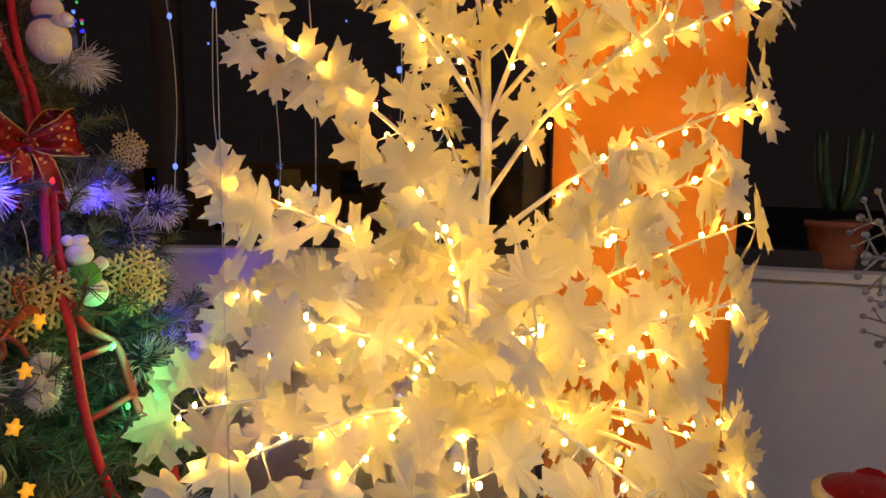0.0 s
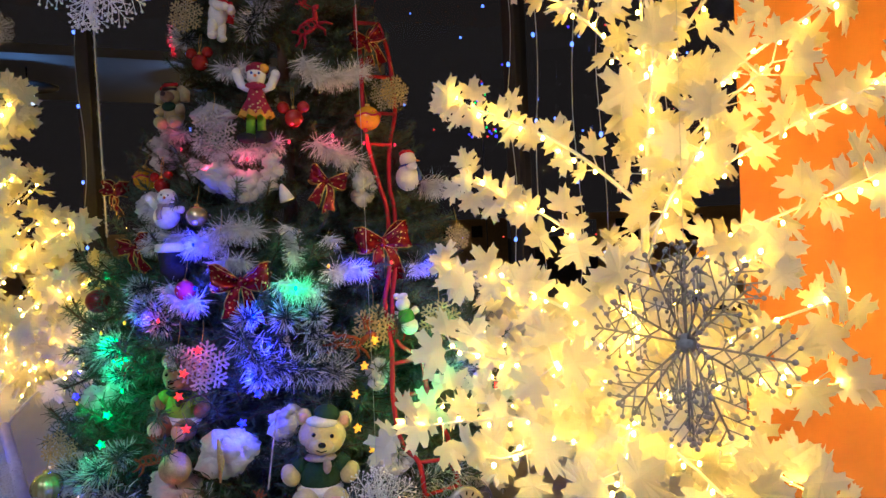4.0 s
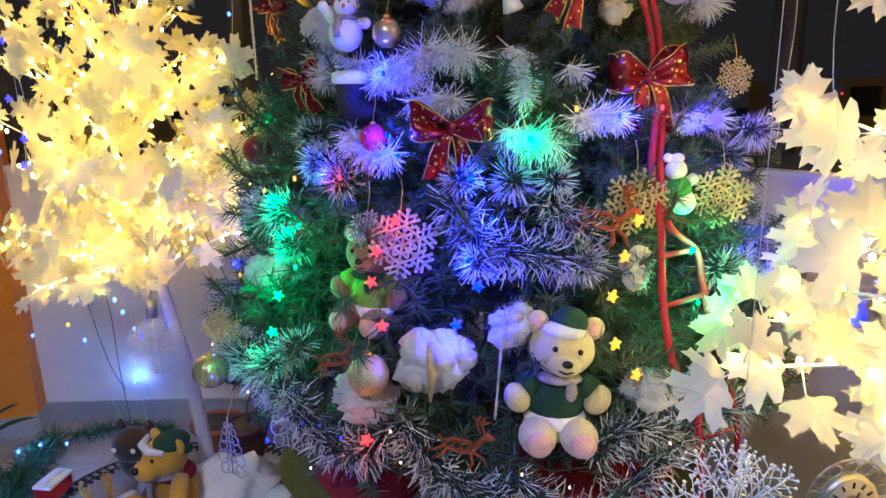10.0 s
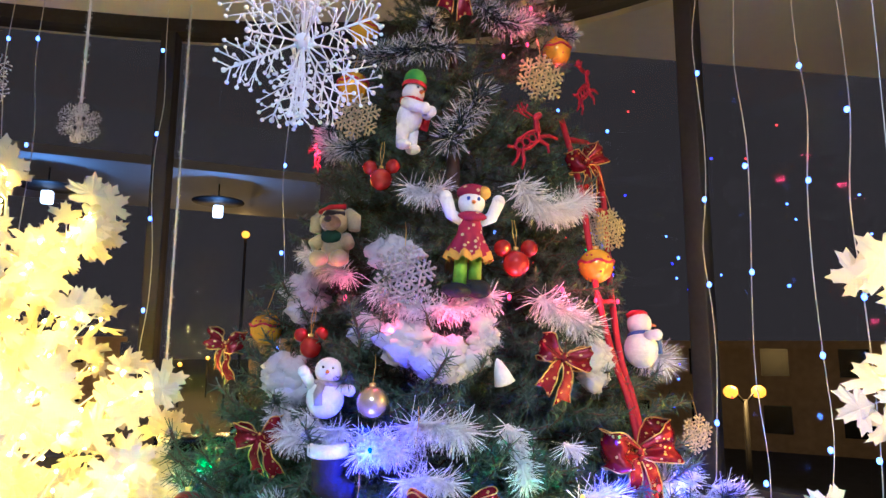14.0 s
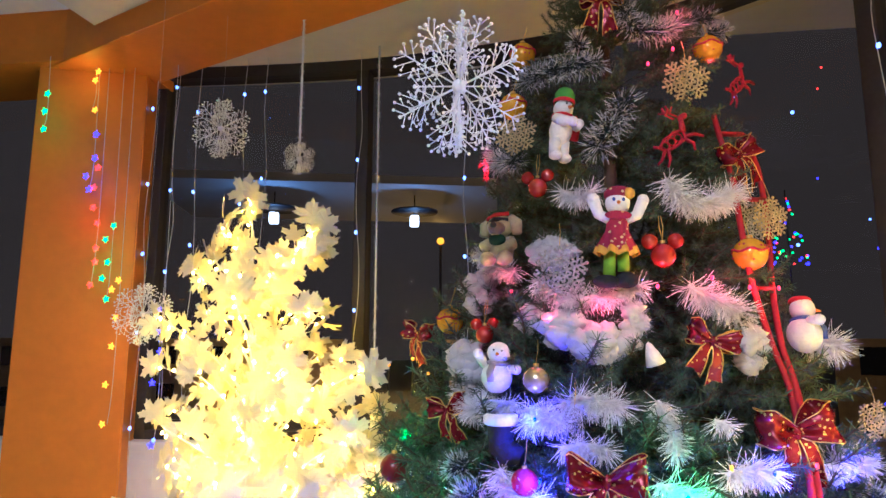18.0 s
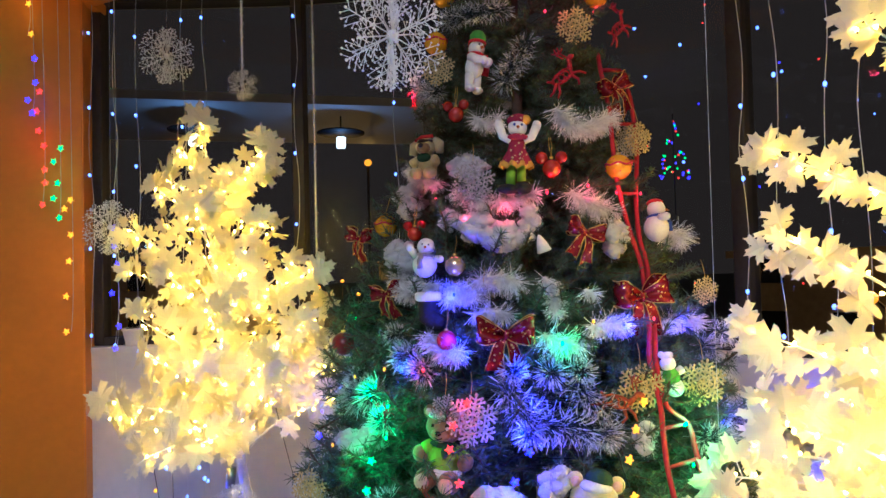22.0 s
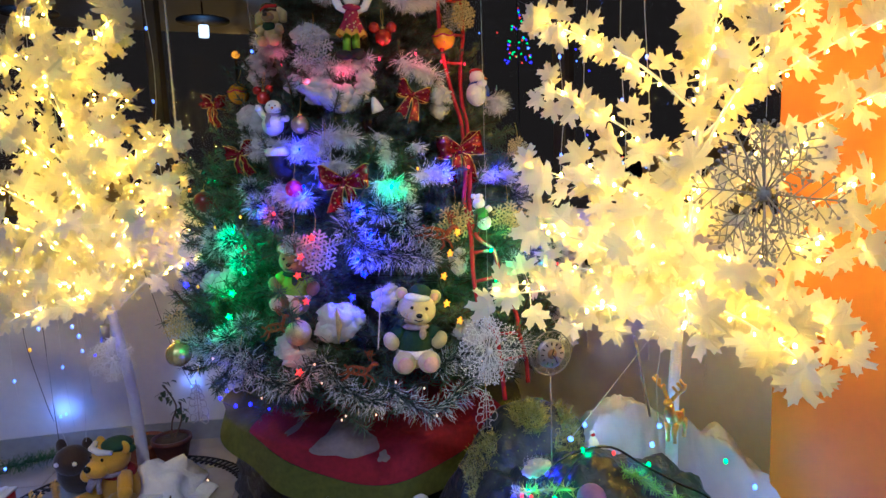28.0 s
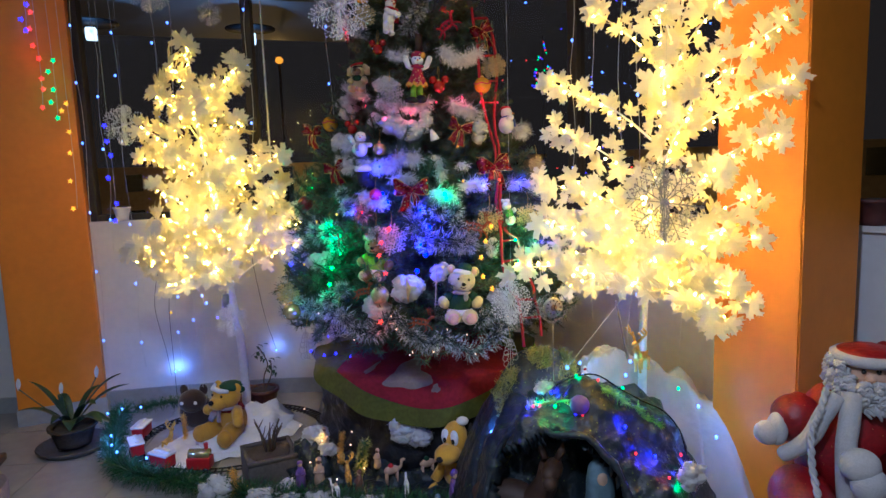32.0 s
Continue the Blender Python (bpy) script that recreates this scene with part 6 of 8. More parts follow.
random.seed(9)
for k, (x, y, r, h) in enumerate(((-0.52, 1.22, 0.13, 0.19), (-0.34, 1.18, 0.15, 0.13), (-0.15, 1.14, 0.16, 0.12), (0.02, 1.08, 0.14, 0.10), (-0.44, 1.04, 0.14, 0.08), (-0.22, 0.98, 0.17, 0.07), (0.06, 0.93, 0.16, 0.08), (-0.56, 1.38, 0.10, 0.14), (0.26, 1.02, 0.14, 0.20), (0.18, 0.82, 0.14, 0.10))):
    rock("paper_rock", (x, y, 0.0), (r, r * 0.8, h), "crumpled dark blue rock paper mound", k)

cave = thing("nativity_cave", "dark painted papier-mache cave with a wide opening", "nativity cave", pose(0.58, 0.64, 0))


def cave_shell(u, v, k=1.0):
    a = 2 * math.pi * u
    th = v * math.pi / 2
    d = Vector((math.cos(th) * math.cos(a), math.cos(th) * math.sin(a), math.sin(th)))
    bump = 1 + 0.10 * noise.noise(d * 2.6 + Vector((3, 1, 2))) + 0.06 * abs(noise.noise(d * 6.5)) + 0.03 * abs(noise.noise(d * 15)) - 0.02
    h = 0.615 - 0.07 * d.x
    return Vector((math.copysign(abs(d.x) ** 0.9, d.x) * (0.49 if d.x > 0 else 0.44) * bump * k, d.y * 0.42 * bump * k, max(0.0, d.z * h * bump * k)))


NU, NV = 150, 60
g = G()
outer = [[cave_shell(i / NU, j / NV) for j in range(NV + 1)] for i in range(NU)]
inner = [[cave_shell(i / NU, j / NV, 0.90) for j in range(NV + 1)] for i in range(NU)]


def is_open(p):
    return p.y < 0 and abs((p.x + 0.165) / 0.245) ** 2.6 + (p.z / 0.515) ** 2.6 < 1


vs = [tuple(outer[i][j]) for i in range(NU) for j in range(NV + 1)] + [tuple(inner[i][j]) for i in range(NU) for j in range(NV + 1)]
off = NU * (NV + 1)
fs = []
keep = {(i, j): not is_open((outer[i][j] + outer[(i + 1) % NU][j + 1]) / 2) for i in range(NU) for j in range(NV)}
for (i, j), k in keep.items():
    if k:
        a, b, c, d = i * (NV + 1) + j, ((i + 1) % NU) * (NV + 1) + j, ((i + 1) % NU) * (NV + 1) + j + 1, i * (NV + 1) + j + 1
        fs += [(a, b, c, d), (d + off, c + off, b + off, a + off)]
        for (ni, nj), (p, q) in ((((i + 1) % NU, j), (b, c)), (((i - 1) % NU, j), (d, a)), ((i, j + 1), (c, d))):
            if (ni, nj) in keep and not keep[(ni, nj)]:
                fs.append((q, p, p + off, q + off))
g.add(vs, fs)
part("shell", g, M_ROCK, cave, "dark blue green painted shell")
g = G()
rim = []
for k in range(25):
    a = math.pi * k / 24
    x = -0.165 + 0.245 * math.copysign(abs(math.cos(a)) ** 0.77, math.cos(a))
    z = 0.515 * abs(math.sin(a)) ** 0.77
    h = 0.615 - 0.07 * x / 0.44
    y = -0.42 * math.sqrt(max(0.02, 1 - (x / 0.44) ** 2 - (z / h) ** 2))
    n = 0.03 * noise.noise(Vector((x * 9, z * 9, 2)))
    rim.append((x + n, y - 0.005, z + n))
g.tube(rim, [0.013 + 0.010 * noise.noise(Vector((k * 0.9, 0, 5))) for k in range(25)], 8)
part("rim", g, M_ROCK, cave, "crumpled rim of the opening")

def on_cave(x, y):
    """The top of the cave's shell above a place."""
    a = math.atan2((y - 0.64) / 0.42, (x - 0.58) / (0.49 if x > 0.58 else 0.44))
    r = min(0.98, math.hypot((x - 0.58) / (0.49 if x > 0.58 else 0.44), (y - 0.64) / 0.42))
    p = cave_shell((a / 6.2832) % 1.0, math.acos(r) / (math.pi / 2), 1.0)
    return (p.x + 0.58, p.y + 0.64, p.z + 0.012)


PROFILE = [(0.54, 0.42), (0.60, 0.60), (0.66, 0.675), (0.74, 0.68), (0.84, 0.665), (0.94, 0.64), (1.03, 0.57), (1.10, 0.50), (1.18, 0.42), (1.25, 0.27), (1.33, 0.02)]


def profile(x):
    for (a, p), (b, q) in zip(PROFILE[:-1], PROFILE[1:]):
        if x <= b:
            k = (x - a) / (b - a)
            return p + (q - p) * k * k * (3 - 2 * k) if k > 0 else p
    return 0.02


g = G()


def drape(u, v):
    x = 0.54 + 0.79 * u
    w = min(1.0, max(0.0, (x - 0.95) / 0.2))
    y0 = 0.64 - 0.28 * w * w * (3 - 2 * w)
    y = y0 + (0.94 - y0) * v
    k = min(1.0, v / 0.50)
    front = k * k * (3 - 2 * k)
    back = 1 - max(0, (v - 0.72) / 0.28) ** 2
    low = 1 - front * back
    z = profile(x) * (front * back * 0.97 + 0.03)
    z += 0.028 * noise.noise(Vector((x * 6, y * 6, 1.0))) + (0.006 + 0.030 * low) * math.sin(34 * x + 6 * noise.noise(Vector((x * 3, y * 3, 0))))
    z += 0.045 * abs(noise.noise(Vector((x * 9, y * 6, 3.0)))) + 0.030 * abs(noise.noise(Vector((x * 21 + y * 9, y * 13, 5.0)))) + 0.014 * abs(noise.noise(Vector((x * 44 - y * 15, y * 26, 8.0)))) - 0.03
    if math.hypot((x - 0.58) / (0.49 if x > 0.58 else 0.44), (y - 0.64) / 0.42) < 0.97:
        z = max(z, on_cave(x, y)[2] - 0.028)
        low *= 0.3
    return (x + 0.012 * noise.noise(Vector((x * 8, y * 9, 7))), y + 0.03 * low * math.sin(31 * x), max(0.004, z))


g.grid(drape, 150, 90)
single("white_cloth", g, M_CLOTH, "white satin cloth draped in folds over a mound", "cloth")

random.seed(31)
def peak_height(x, y):
    d = math.hypot((x - 0.48) / 0.42, (y - 0.86) / 0.36)
    f = 0.10 * noise.noise(Vector((x * 5, y * 5, 4))) + 0.07 * abs(noise.noise(Vector((x * 11, y * 11, 2)))) + 0.03 * abs(noise.noise(Vector((x * 27, y * 27, 6))))
    return max(0.0, 0.70 * (1 - d ** 1.9) + 0.6 * f * min(1.0, 2.5 * d) * (d < 1))


g = G()
g.grid(lambda u, v: (0.06 + 0.84 * u, 0.50 + 0.72 * v, max(0.002, peak_height(0.06 + 0.84 * u, 0.50 + 0.72 * v))), 150, 120)
single("rock_sheet", g, M_ROCK, "crumpled blue green rock paper draped into a peak", "rock paper")
random.seed(33)
g = G()
for k in range(9000):
    x, y = rnd(0.27, 0.60), rnd(0.66, 0.85)
    if noise.noise(Vector((x * 9, y * 9, 11))) > -0.12:
        g.strand(Vector((x, y, peak_height(x, y))), (rand_dir() + Vector((0, -0.5, 0.6))).normalized(), rnd(0.014, 0.028), 0.0024, 0)
single("tinsel_moss", g, [M_GOLDTINSEL], "short olive gold tinsel moss on the rock paper", "moss", smooth=False)
boa("tinsel_garland", [on_cave(0.60, 0.52), on_cave(0.64, 0.51), on_cave(0.68, 0.50)], "short bright green tinsel on the cave", 0.026, 3200, [M_LTINSEL], False, 0.002, "green tinsel")
boa("tinsel_garland", [on_cave(0.71, 0.50), on_cave(0.75, 0.49), on_cave(0.79, 0.48)], "short bright green tinsel on the cave", 0.026, 3200, [M_LTINSEL], False, 0.002, "green tinsel")
boa("tinsel_garland", [on_cave(0.36, 0.63), on_cave(0.43, 0.57), on_cave(0.50, 0.52)], "olive tinsel moss on the cave", 0.03, 1500, [M_GOLDTINSEL], False, 0.002, "gold tinsel")
boa("tinsel_garland", [(-1.74, 2.26, 0.05), (-1.71, 2.05, 0.06), (-1.63, 1.80, 0.06), (-1.54, 1.55, 0.06), (-1.40, 1.39, 0.06), (-1.20, 1.28, 0.06), (-1.0, 1.19, 0.05), (-0.78, 1.10, 0.05), (-0.5, 1.0, 0.05), (-0.2, 0.90, 0.05), (0.1, 0.84, 0.05)],
    "thick dark green tinsel garland bordering the display on the floor", 0.080, 3000, [M_GTINSEL], False, 0.0035, "green tinsel", -0.2)
boa("tinsel_garland", [(-1.70, 2.30, 0.04), (-1.5, 2.36, 0.045), (-1.3, 2.36, 0.04)], "dark green tinsel garland along the wall", 0.05, 2200, [M_GTINSEL], False, 0.003, "green tinsel", -0.2)

# lamps on the cave, the cloth and the floor
def loose_lamps(points, material, colour, label, watts, every=1, wire=True, size=0.006):
    st = thing("light_string", label, "string lights", group="string lights")
    for k, p in enumerate(points):
        g = G()
        g.ball((0, 0, 0), (size, size, size * 1.3), 0, 8, 6)
        part("bulb", g, material, st, m=pose(*p))
        if watts and k % every == 0:
            lamp("lamp_light", Vector(p) + Vector((0, -0.012, 0.018)), watts * K_COLOUR, colour, 0.012)
    if wire and len(points) > 1:
        g = G()
        g.tube(curve_points([Vector(p) - Vector((0, 0, 0.006)) for p in points], 5), 0.0018, 4)
        part("wire", g, M_WIRE, st, "dark green wire")


loose_lamps([on_cave(*p) for p in ((0.36, 0.60), (0.51, 0.47), (0.65, 0.43), (0.74, 0.38), (0.88, 0.43), (0.46, 0.62))], L_BLUE, BLUE_LIGHT, "blue led lamps over the cave", 0.20)
loose_lamps([on_cave(*p) for p in ((0.40, 0.60), (0.55, 0.60), (0.45, 0.52), (0.70, 0.60), (0.84, 0.36))], L_GREEN, GREEN_LIGHT, "green led lamps over the cave", 0.07)
loose_lamps([(0.94, 0.60, 0.58)], L_GREEN, GREEN_LIGHT, "green led lamp on the draped cloth", 0.06, 1, False)
loose_lamps([(x, y, peak_height(x, y) + 0.02) for x, y in ((0.42, 0.70), (0.50, 0.70))], L_GREEN, GREEN_LIGHT, "green led lamps on the rock paper", 0.09, 1, False)
loose_lamps([(x, y, peak_height(x, y) + 0.02) for x, y in ((0.44, 0.68), (0.24, 0.74), (0.27, 0.71))], L_COOL, COOL_LIGHT, "cool white lamps on the rock paper", 0.30, 1, False)
loose_lamps([on_cave(*p) for p in ((0.38, 0.60), (0.46, 0.66), (0.53, 0.46), (0.68, 0.38), (0.76, 0.34), (0.86, 0.44), (0.40, 0.56), (0.62, 0.62))], L_RED, RED_LIGHT, "red led lamps over the cave", 0.010, 2, False, 0.005)
loose_lamps([(0.60, 0.74, 0.66), (1.00, 0.56, 0.52), (1.04, 0.50, 0.42), (0.74, 0.62, 0.64)], L_COOL, COOL_LIGHT, "cool white lamps on the draped cloth", 0.13, 1, False)
loose_lamps([(-1.76, 2.06, 0.11), (-1.69, 2.09, 0.12), (-1.59, 2.10, 0.12), (-1.60, 1.70, 0.12), (-1.56, 1.60, 0.11), (-1.50, 1.51, 0.11), (-1.31, 1.37, 0.13)], L_COOL, COOL_LIGHT, "cool white lamps in the floor garland", 0.16, 1, False)
loose_lamps([(-0.52, 1.12, 0.16), (-0.40, 1.06, 0.10), (-0.28, 1.08, 0.13), (-0.10, 1.0, 0.13), (-0.02, 1.1, 0.22), (-0.34, 1.18, 0.20), (-0.47, 1.2, 0.22), (-0.33, 1.16, 0.27), (-0.60, 1.45, 0.20), (-0.56, 1.36, 0.32)], L_WARM, WARM_LIGHT, "warm white lamps among the figures", 0.026, 2, False, 0.003)
def near_wall(x, z):
    p, nn = along(BAY, bay_share(x))
    q = p - nn * 0.035
    return (q.x, q.y, z)


loose_lamps([near_wall(-1.52, 0.20), near_wall(-1.49, 0.21), near_wall(-0.86, 0.30)], L_COOL, COOL_LIGHT, "cool white lamps against the parapet wall", 0.09, 1, False)
loose_lamps([(0.93, 1.60, 1.10), (1.00, 1.50, 0.80)], L_COOL, BLUE_LIGHT, "bluish lamps against the parapet wall", 0.14, 1, False)
loose_lamps([(-0.535, 1.56, 0.545), (-0.46, 1.45, 0.55), (-0.40, 1.40, 0.57), (-0.33, 1.34, 0.57)], L_BLUE, BLUE_LIGHT, "blue led lamps at the skirt's edge", 0.10, 2)
g = G()
g.tube(curve_points([Vector(on_cave(*p)) + Vector((0, 0, 0.012)) for p in ((0.46, 0.60), (0.53, 0.60), (0.60, 0.59), (0.68, 0.58), (0.76, 0.56), (0.83, 0.54), (0.88, 0.50), (0.92, 0.46))], 5), 0.0032, 6)
single("cable", g, M_BLACK, "thin black cable lying over the cave along the cloth", "cable")
for pts in (((-1.34, 1.92, 1.02), (-1.50, 2.22, 0.70), (-1.47, 2.26, 0.40), (-1.50, 2.40, 0.21)), ((-1.28, 1.90, 1.0), (-1.43, 2.25, 0.66), (-1.44, 2.28, 0.35), (-1.46, 2.34, 0.08)), ((-0.86, 1.90, 1.0), (-0.87, 2.20, 0.62), (-0.86, 2.48, 0.31))):
    g = G()
    g.tube(curve_points(pts, 6), 0.0016, 5)
    single("cable", g, M_WIRE, "thin dark cable hung from the lit tree to the wall", "cable", group="hanging cables")
g = G()
g.tube([(0.752, 0.75, 0.90), (0.80, 0.75, 0.66)], 0.004, 8)
single("thin_stake", g, M_METAL, "thin grey stick leaning beside the white trunk", "stick")


def sag_cloth(u, v):
    x, y, z = near_wall(0.97 + 0.16 * u, 1.03 - 0.04 * u * u - 0.20 * v)
    nn = Vector((-0.85, -0.52, 0))
    fold = 0.030 + 0.030 * v + 0.022 * math.sin(19 * u + 3 * v + 2 * noise.noise(Vector((u * 3, v * 2, 1)))) + 0.020 * abs(noise.noise(Vector((u * 7, v * 5, 4)))) + 0.012 * abs(noise.noise(Vector((u * 17, v * 13, 9))))
    p = Vector((x, y, z)) + nn * fold
    return (p.x, p.y, p.z + 0.02 * noise.noise(Vector((u * 5, v * 3, 12))))


g = G()
g.grid(sag_cloth, 50, 60)
single("plastic_bag", g, M_BAG, "crumpled pale grey plastic bag hung against the parapet wall", "bag")
g = G()
q = [Vector(sag_cloth(*w)) + Vector((-0.012, -0.010, 0)) for w in ((0.16, 0.02), (0.22, 0.08), (0.32, 0.16), (0.40, 0.22), (0.48, 0.28))]
g.tube(curve_points(q, 4), [0.006, 0.010, 0.012, 0.012, 0.012, 0.012, 0.012, 0.012, 0.012, 0.011, 0.010, 0.009, 0.008, 0.007, 0.006, 0.005, 0.004], 9)
q = [Vector(sag_cloth(*w)) + Vector((-0.010, -0.008, 0.01)) for w in ((0.05, 0.0), (0.2, -0.05), (0.45, -0.05), (0.62, 0.02), (0.66, 0.12), (0.60, 0.22))]
g.tube(curve_points(q, 5), 0.003, 6)
single("cable", g, M_BLACK, "black cable with a thick strain relief hung over the bag", "cable")
q = Vector(sag_cloth(0.60, 0.26)) + Vector((-0.025, -0.018, 0))
ad = thing("power_adaptor", "small white power adaptor on a cable by the wall", "adaptor", pose(q.x, q.y, q.z, 0, 30, -60))
g = G()
g.box((0, 0, 0), (0.052, 0.030, 0.040), 0, None, 0.005)
part("housing", g, M_PLASTW, ad)
g = G()
for k in (-1, 1):
    g.tube([(-0.026, 0, k * 0.010), (-0.042, 0, k * 0.010)], 0.0022, 6)
part("pins", g, M_METAL, ad)
g = G()
g.ball((0, 0, 0), 0.035, 0, 20, 14)
single("glass_ball", g, M_FIGP, "purple glass ball lying on the cave", "christmas ball", pose(*on_cave(0.525, 0.475)) @ pose(0, 0, 0.018))
for p, r, s in (((0.42, 0.60, 0.625), (0.034, 0.028, 0.024), 16), ((0.84, 0.30, 0.39), (0.045, 0.035, 0.055), 1), ((-0.10, 1.09, 0.29), (0.07, 0.045, 0.065), 2), ((-0.02, 1.08, 0.26), (0.06, 0.04, 0.04), 12), ((-0.50, 1.24, 0.235), (0.06, 0.045, 0.05), 3), ((-0.44, 1.18, 0.19), (0.04, 0.03, 0.03), 13), ((-0.94, 1.14, 0.06), (0.09, 0.05, 0.05), 14), ((-0.62, 1.10, 0.05), (0.06, 0.04, 0.04), 15), ((-0.72, 1.05, 0.06), (0.09, 0.05, 0.03), 4),
                ((-0.48, 0.98, 0.06), (0.08, 0.05, 0.03), 5), ((-0.36, 0.93, 0.05), (0.09, 0.05, 0.025), 6), ((-0.60, 1.02, 0.05), (0.05, 0.04, 0.03), 7), ((-0.25, 0.92, 0.06), (0.06, 0.04, 0.03), 8), ((0.20, 0.93, 0.16), (0.035, 0.03, 0.04), 9)):
    cotton(p, r, "white cotton snow lying in the display", "cotton clumps", False, s)

random.seed(35)
boa("tinsel_garland", [(-0.30, 1.10, 0.10), (-0.29, 1.10, 0.17), (-0.27, 1.10, 0.24)], "small olive green tinsel bush among the rocks", 0.034, 5200, [M_GTINSEL, M_GOLDTINSEL], True, 0.0026, "small tinsel bushes")
boa("tinsel_garland", [(-0.38, 1.13, 0.10), (-0.385, 1.13, 0.18), (-0.37, 1.13, 0.28)], "short gold tinsel standing among the rocks", 0.020, 3800, [M_GOLD], False, 0.0024, "gold tinsel")
boa("tinsel_garland", [(-0.86, 1.12, 0.04), (-0.85, 1.12, 0.10), (-0.86, 1.12, 0.15)], "short gold tinsel by the planter", 0.024, 3800, [M_GOLD], False, 0.0024, "gold tinsel")
boa("tinsel_garland", [(-1.27, 1.82, 0.02), (-1.265, 1.82, 0.09), (-1.27, 1.82, 0.16)], "short gold tinsel beside the train", 0.020, 3600, [M_GOLD], False, 0.0024, "gold tinsel")


# ---- plush and figures on the floor
def lounging_bear(g):
    """A seated bear: round belly, stub legs, broad muzzle, cap with a white brim."""
    g.ball((0, 0.02, 0.115), (0.105, 0.095, 0.125), 6, 20, 14)
    g.ball((0, 0.022, 0.195), (0.092, 0.084, 0.044), 2, 18, 8)
    g.ball((0, -0.02, 0.292), (0.100, 0.094, 0.084), 0, 22, 14)
    g.ball((0, -0.098, 0.268), (0.066, 0.060, 0.046), 0, 16, 10)
    g.ball((0, -0.156, 0.288), (0.022, 0.016, 0.018), 4, 10, 7)
    for k in (-1, 1):
        g.ball((k * 0.042, -0.100, 0.322), (0.009, 0.006, 0.010), 4, 8, 6)
        g.ball((k * 0.090, 0.0, 0.356), (0.034, 0.018, 0.034), 0, 12, 8)
        e = Vector((k * 0.150, -0.070 if k > 0 else -0.055, 0.150 if k > 0 else 0.185))
        g.tube([(k * 0.07, 0.0, 0.205), Vector((k * 0.07, 0.0, 0.205)).lerp(e, 0.6), e], [0.036, 0.038, 0.036], 10, 0)
        g.ball(e, 0.037, 0, 12, 8)
        f = Vector((k * 0.115, -0.165, 0.058))
        g.tube([(k * 0.045, 0.0, 0.07), (k * 0.085, -0.09, 0.064), f], [0.068, 0.062, 0.056], 12, 6)
        g.ball(f, (0.056, 0.050, 0.060), 6, 14, 9)
    g.ball((0.025, 0.005, 0.362), (0.080, 0.078, 0.036), 1, 16, 8)
    g.tube([(0.075, -0.065, 0.350), (0.02, -0.098, 0.358), (-0.045, -0.090, 0.366), (-0.085, -0.035, 0.370)], [0.012, 0.017, 0.017, 0.012], 8, 3)
    g.ball((0.10, 0.03, 0.340), (0.024, 0.024, 0.022), 1, 10, 7)
    g.ball((0, -0.02, 0.222), (0.080, 0.078, 0.024), 5, 16, 7)
    for x in (-0.045, 0.012):
        g.tube([(0.0, -0.09, 0.220), (x, -0.112, 0.185), (x * 1.4, -0.115, 0.145)], [0.018, 0.024, 0.026], 8, 5, 0.5)


plush("plush_bear", lounging_bear, [M_PLUSHY, M_GREENF, M_WINE, M_PLUSHW, M_BLACK, M_SCARF, M_OCHRE], "mustard yellow plush bear with green cap and grey scarf, seated", "plush toy", pose(-1.01, 1.77, 0.045, 0, 0, -34) @ Matrix.Scale(0.77, 4))
g = G()
g.ball((0, 0, 0.08), (0.085, 0.075, 0.085), 0, 16, 12)
g.ball((0, -0.045, 0.15), (0.07, 0.06, 0.06), 0, 16, 12)
for s in (-1, 1):
    g.ball((s * 0.05, -0.02, 0.20), (0.022, 0.012, 0.03), 0, 10, 7)
    g.ball((s * 0.034, -0.10, 0.158), (0.009, 0.005, 0.009), 1, 10, 7)
single("plush_owl", g, [M_PLUSHD, M_PLUSHW], "dark brown plush with round white eyes beside the bear", "plush toy", pose(-1.265, 2.06, 0, 0, 0, -5) @ Matrix.Scale(1.12, 4))


def plush_dog(g):
    g.ball((0, 0, 0.10), (0.075, 0.085, 0.11), 0, 16, 10)
    g.ball((0, -0.03, 0.26), (0.062, 0.062, 0.085), 0, 16, 10)
    g.ball((0.0, -0.10, 0.215), (0.058, 0.075, 0.045), 0, 14, 9)
    g.ball((0.0, -0.17, 0.215), (0.018, 0.014, 0.014), 1, 8, 6)
    for s in (-1, 1):
        g.ball((s * 0.024, -0.078, 0.285), (0.022, 0.012, 0.038), 2, 12, 8)
        g.ball((s * 0.022, -0.088, 0.272), (0.010, 0.006, 0.014), 1, 8, 6)
        g.ball((s * 0.07, 0.0, 0.27), (0.020, 0.022, 0.07), 1, 10, 7)
        g.tube([(s * 0.05, -0.03, 0.14), (s * 0.085, -0.09, 0.06)], [0.028, 0.026], 8, 0)
        g.ball((s * 0.065, -0.11, 0.03), (0.035, 0.06, 0.03), 0, 10, 7)
    g.lathe([(0.062, 0.0), (0.068, 0.02), (0.060, 0.03)], (0, -0.02, 0.165), 14, 3)
    g.ball((0.03, -0.01, 0.345), (0.03, 0.03, 0.02), 2, 10, 6)


plush("plush_dog", plush_dog, [M_PLUSHY, M_BLACKF, M_PLUSHW, M_GREENF], "yellow plush dog with black ears, seated before the stand", "plush toy", pose(0.14, 1.02, 0.03, 0, 0, -38) @ Matrix.Scale(0.93, 4))


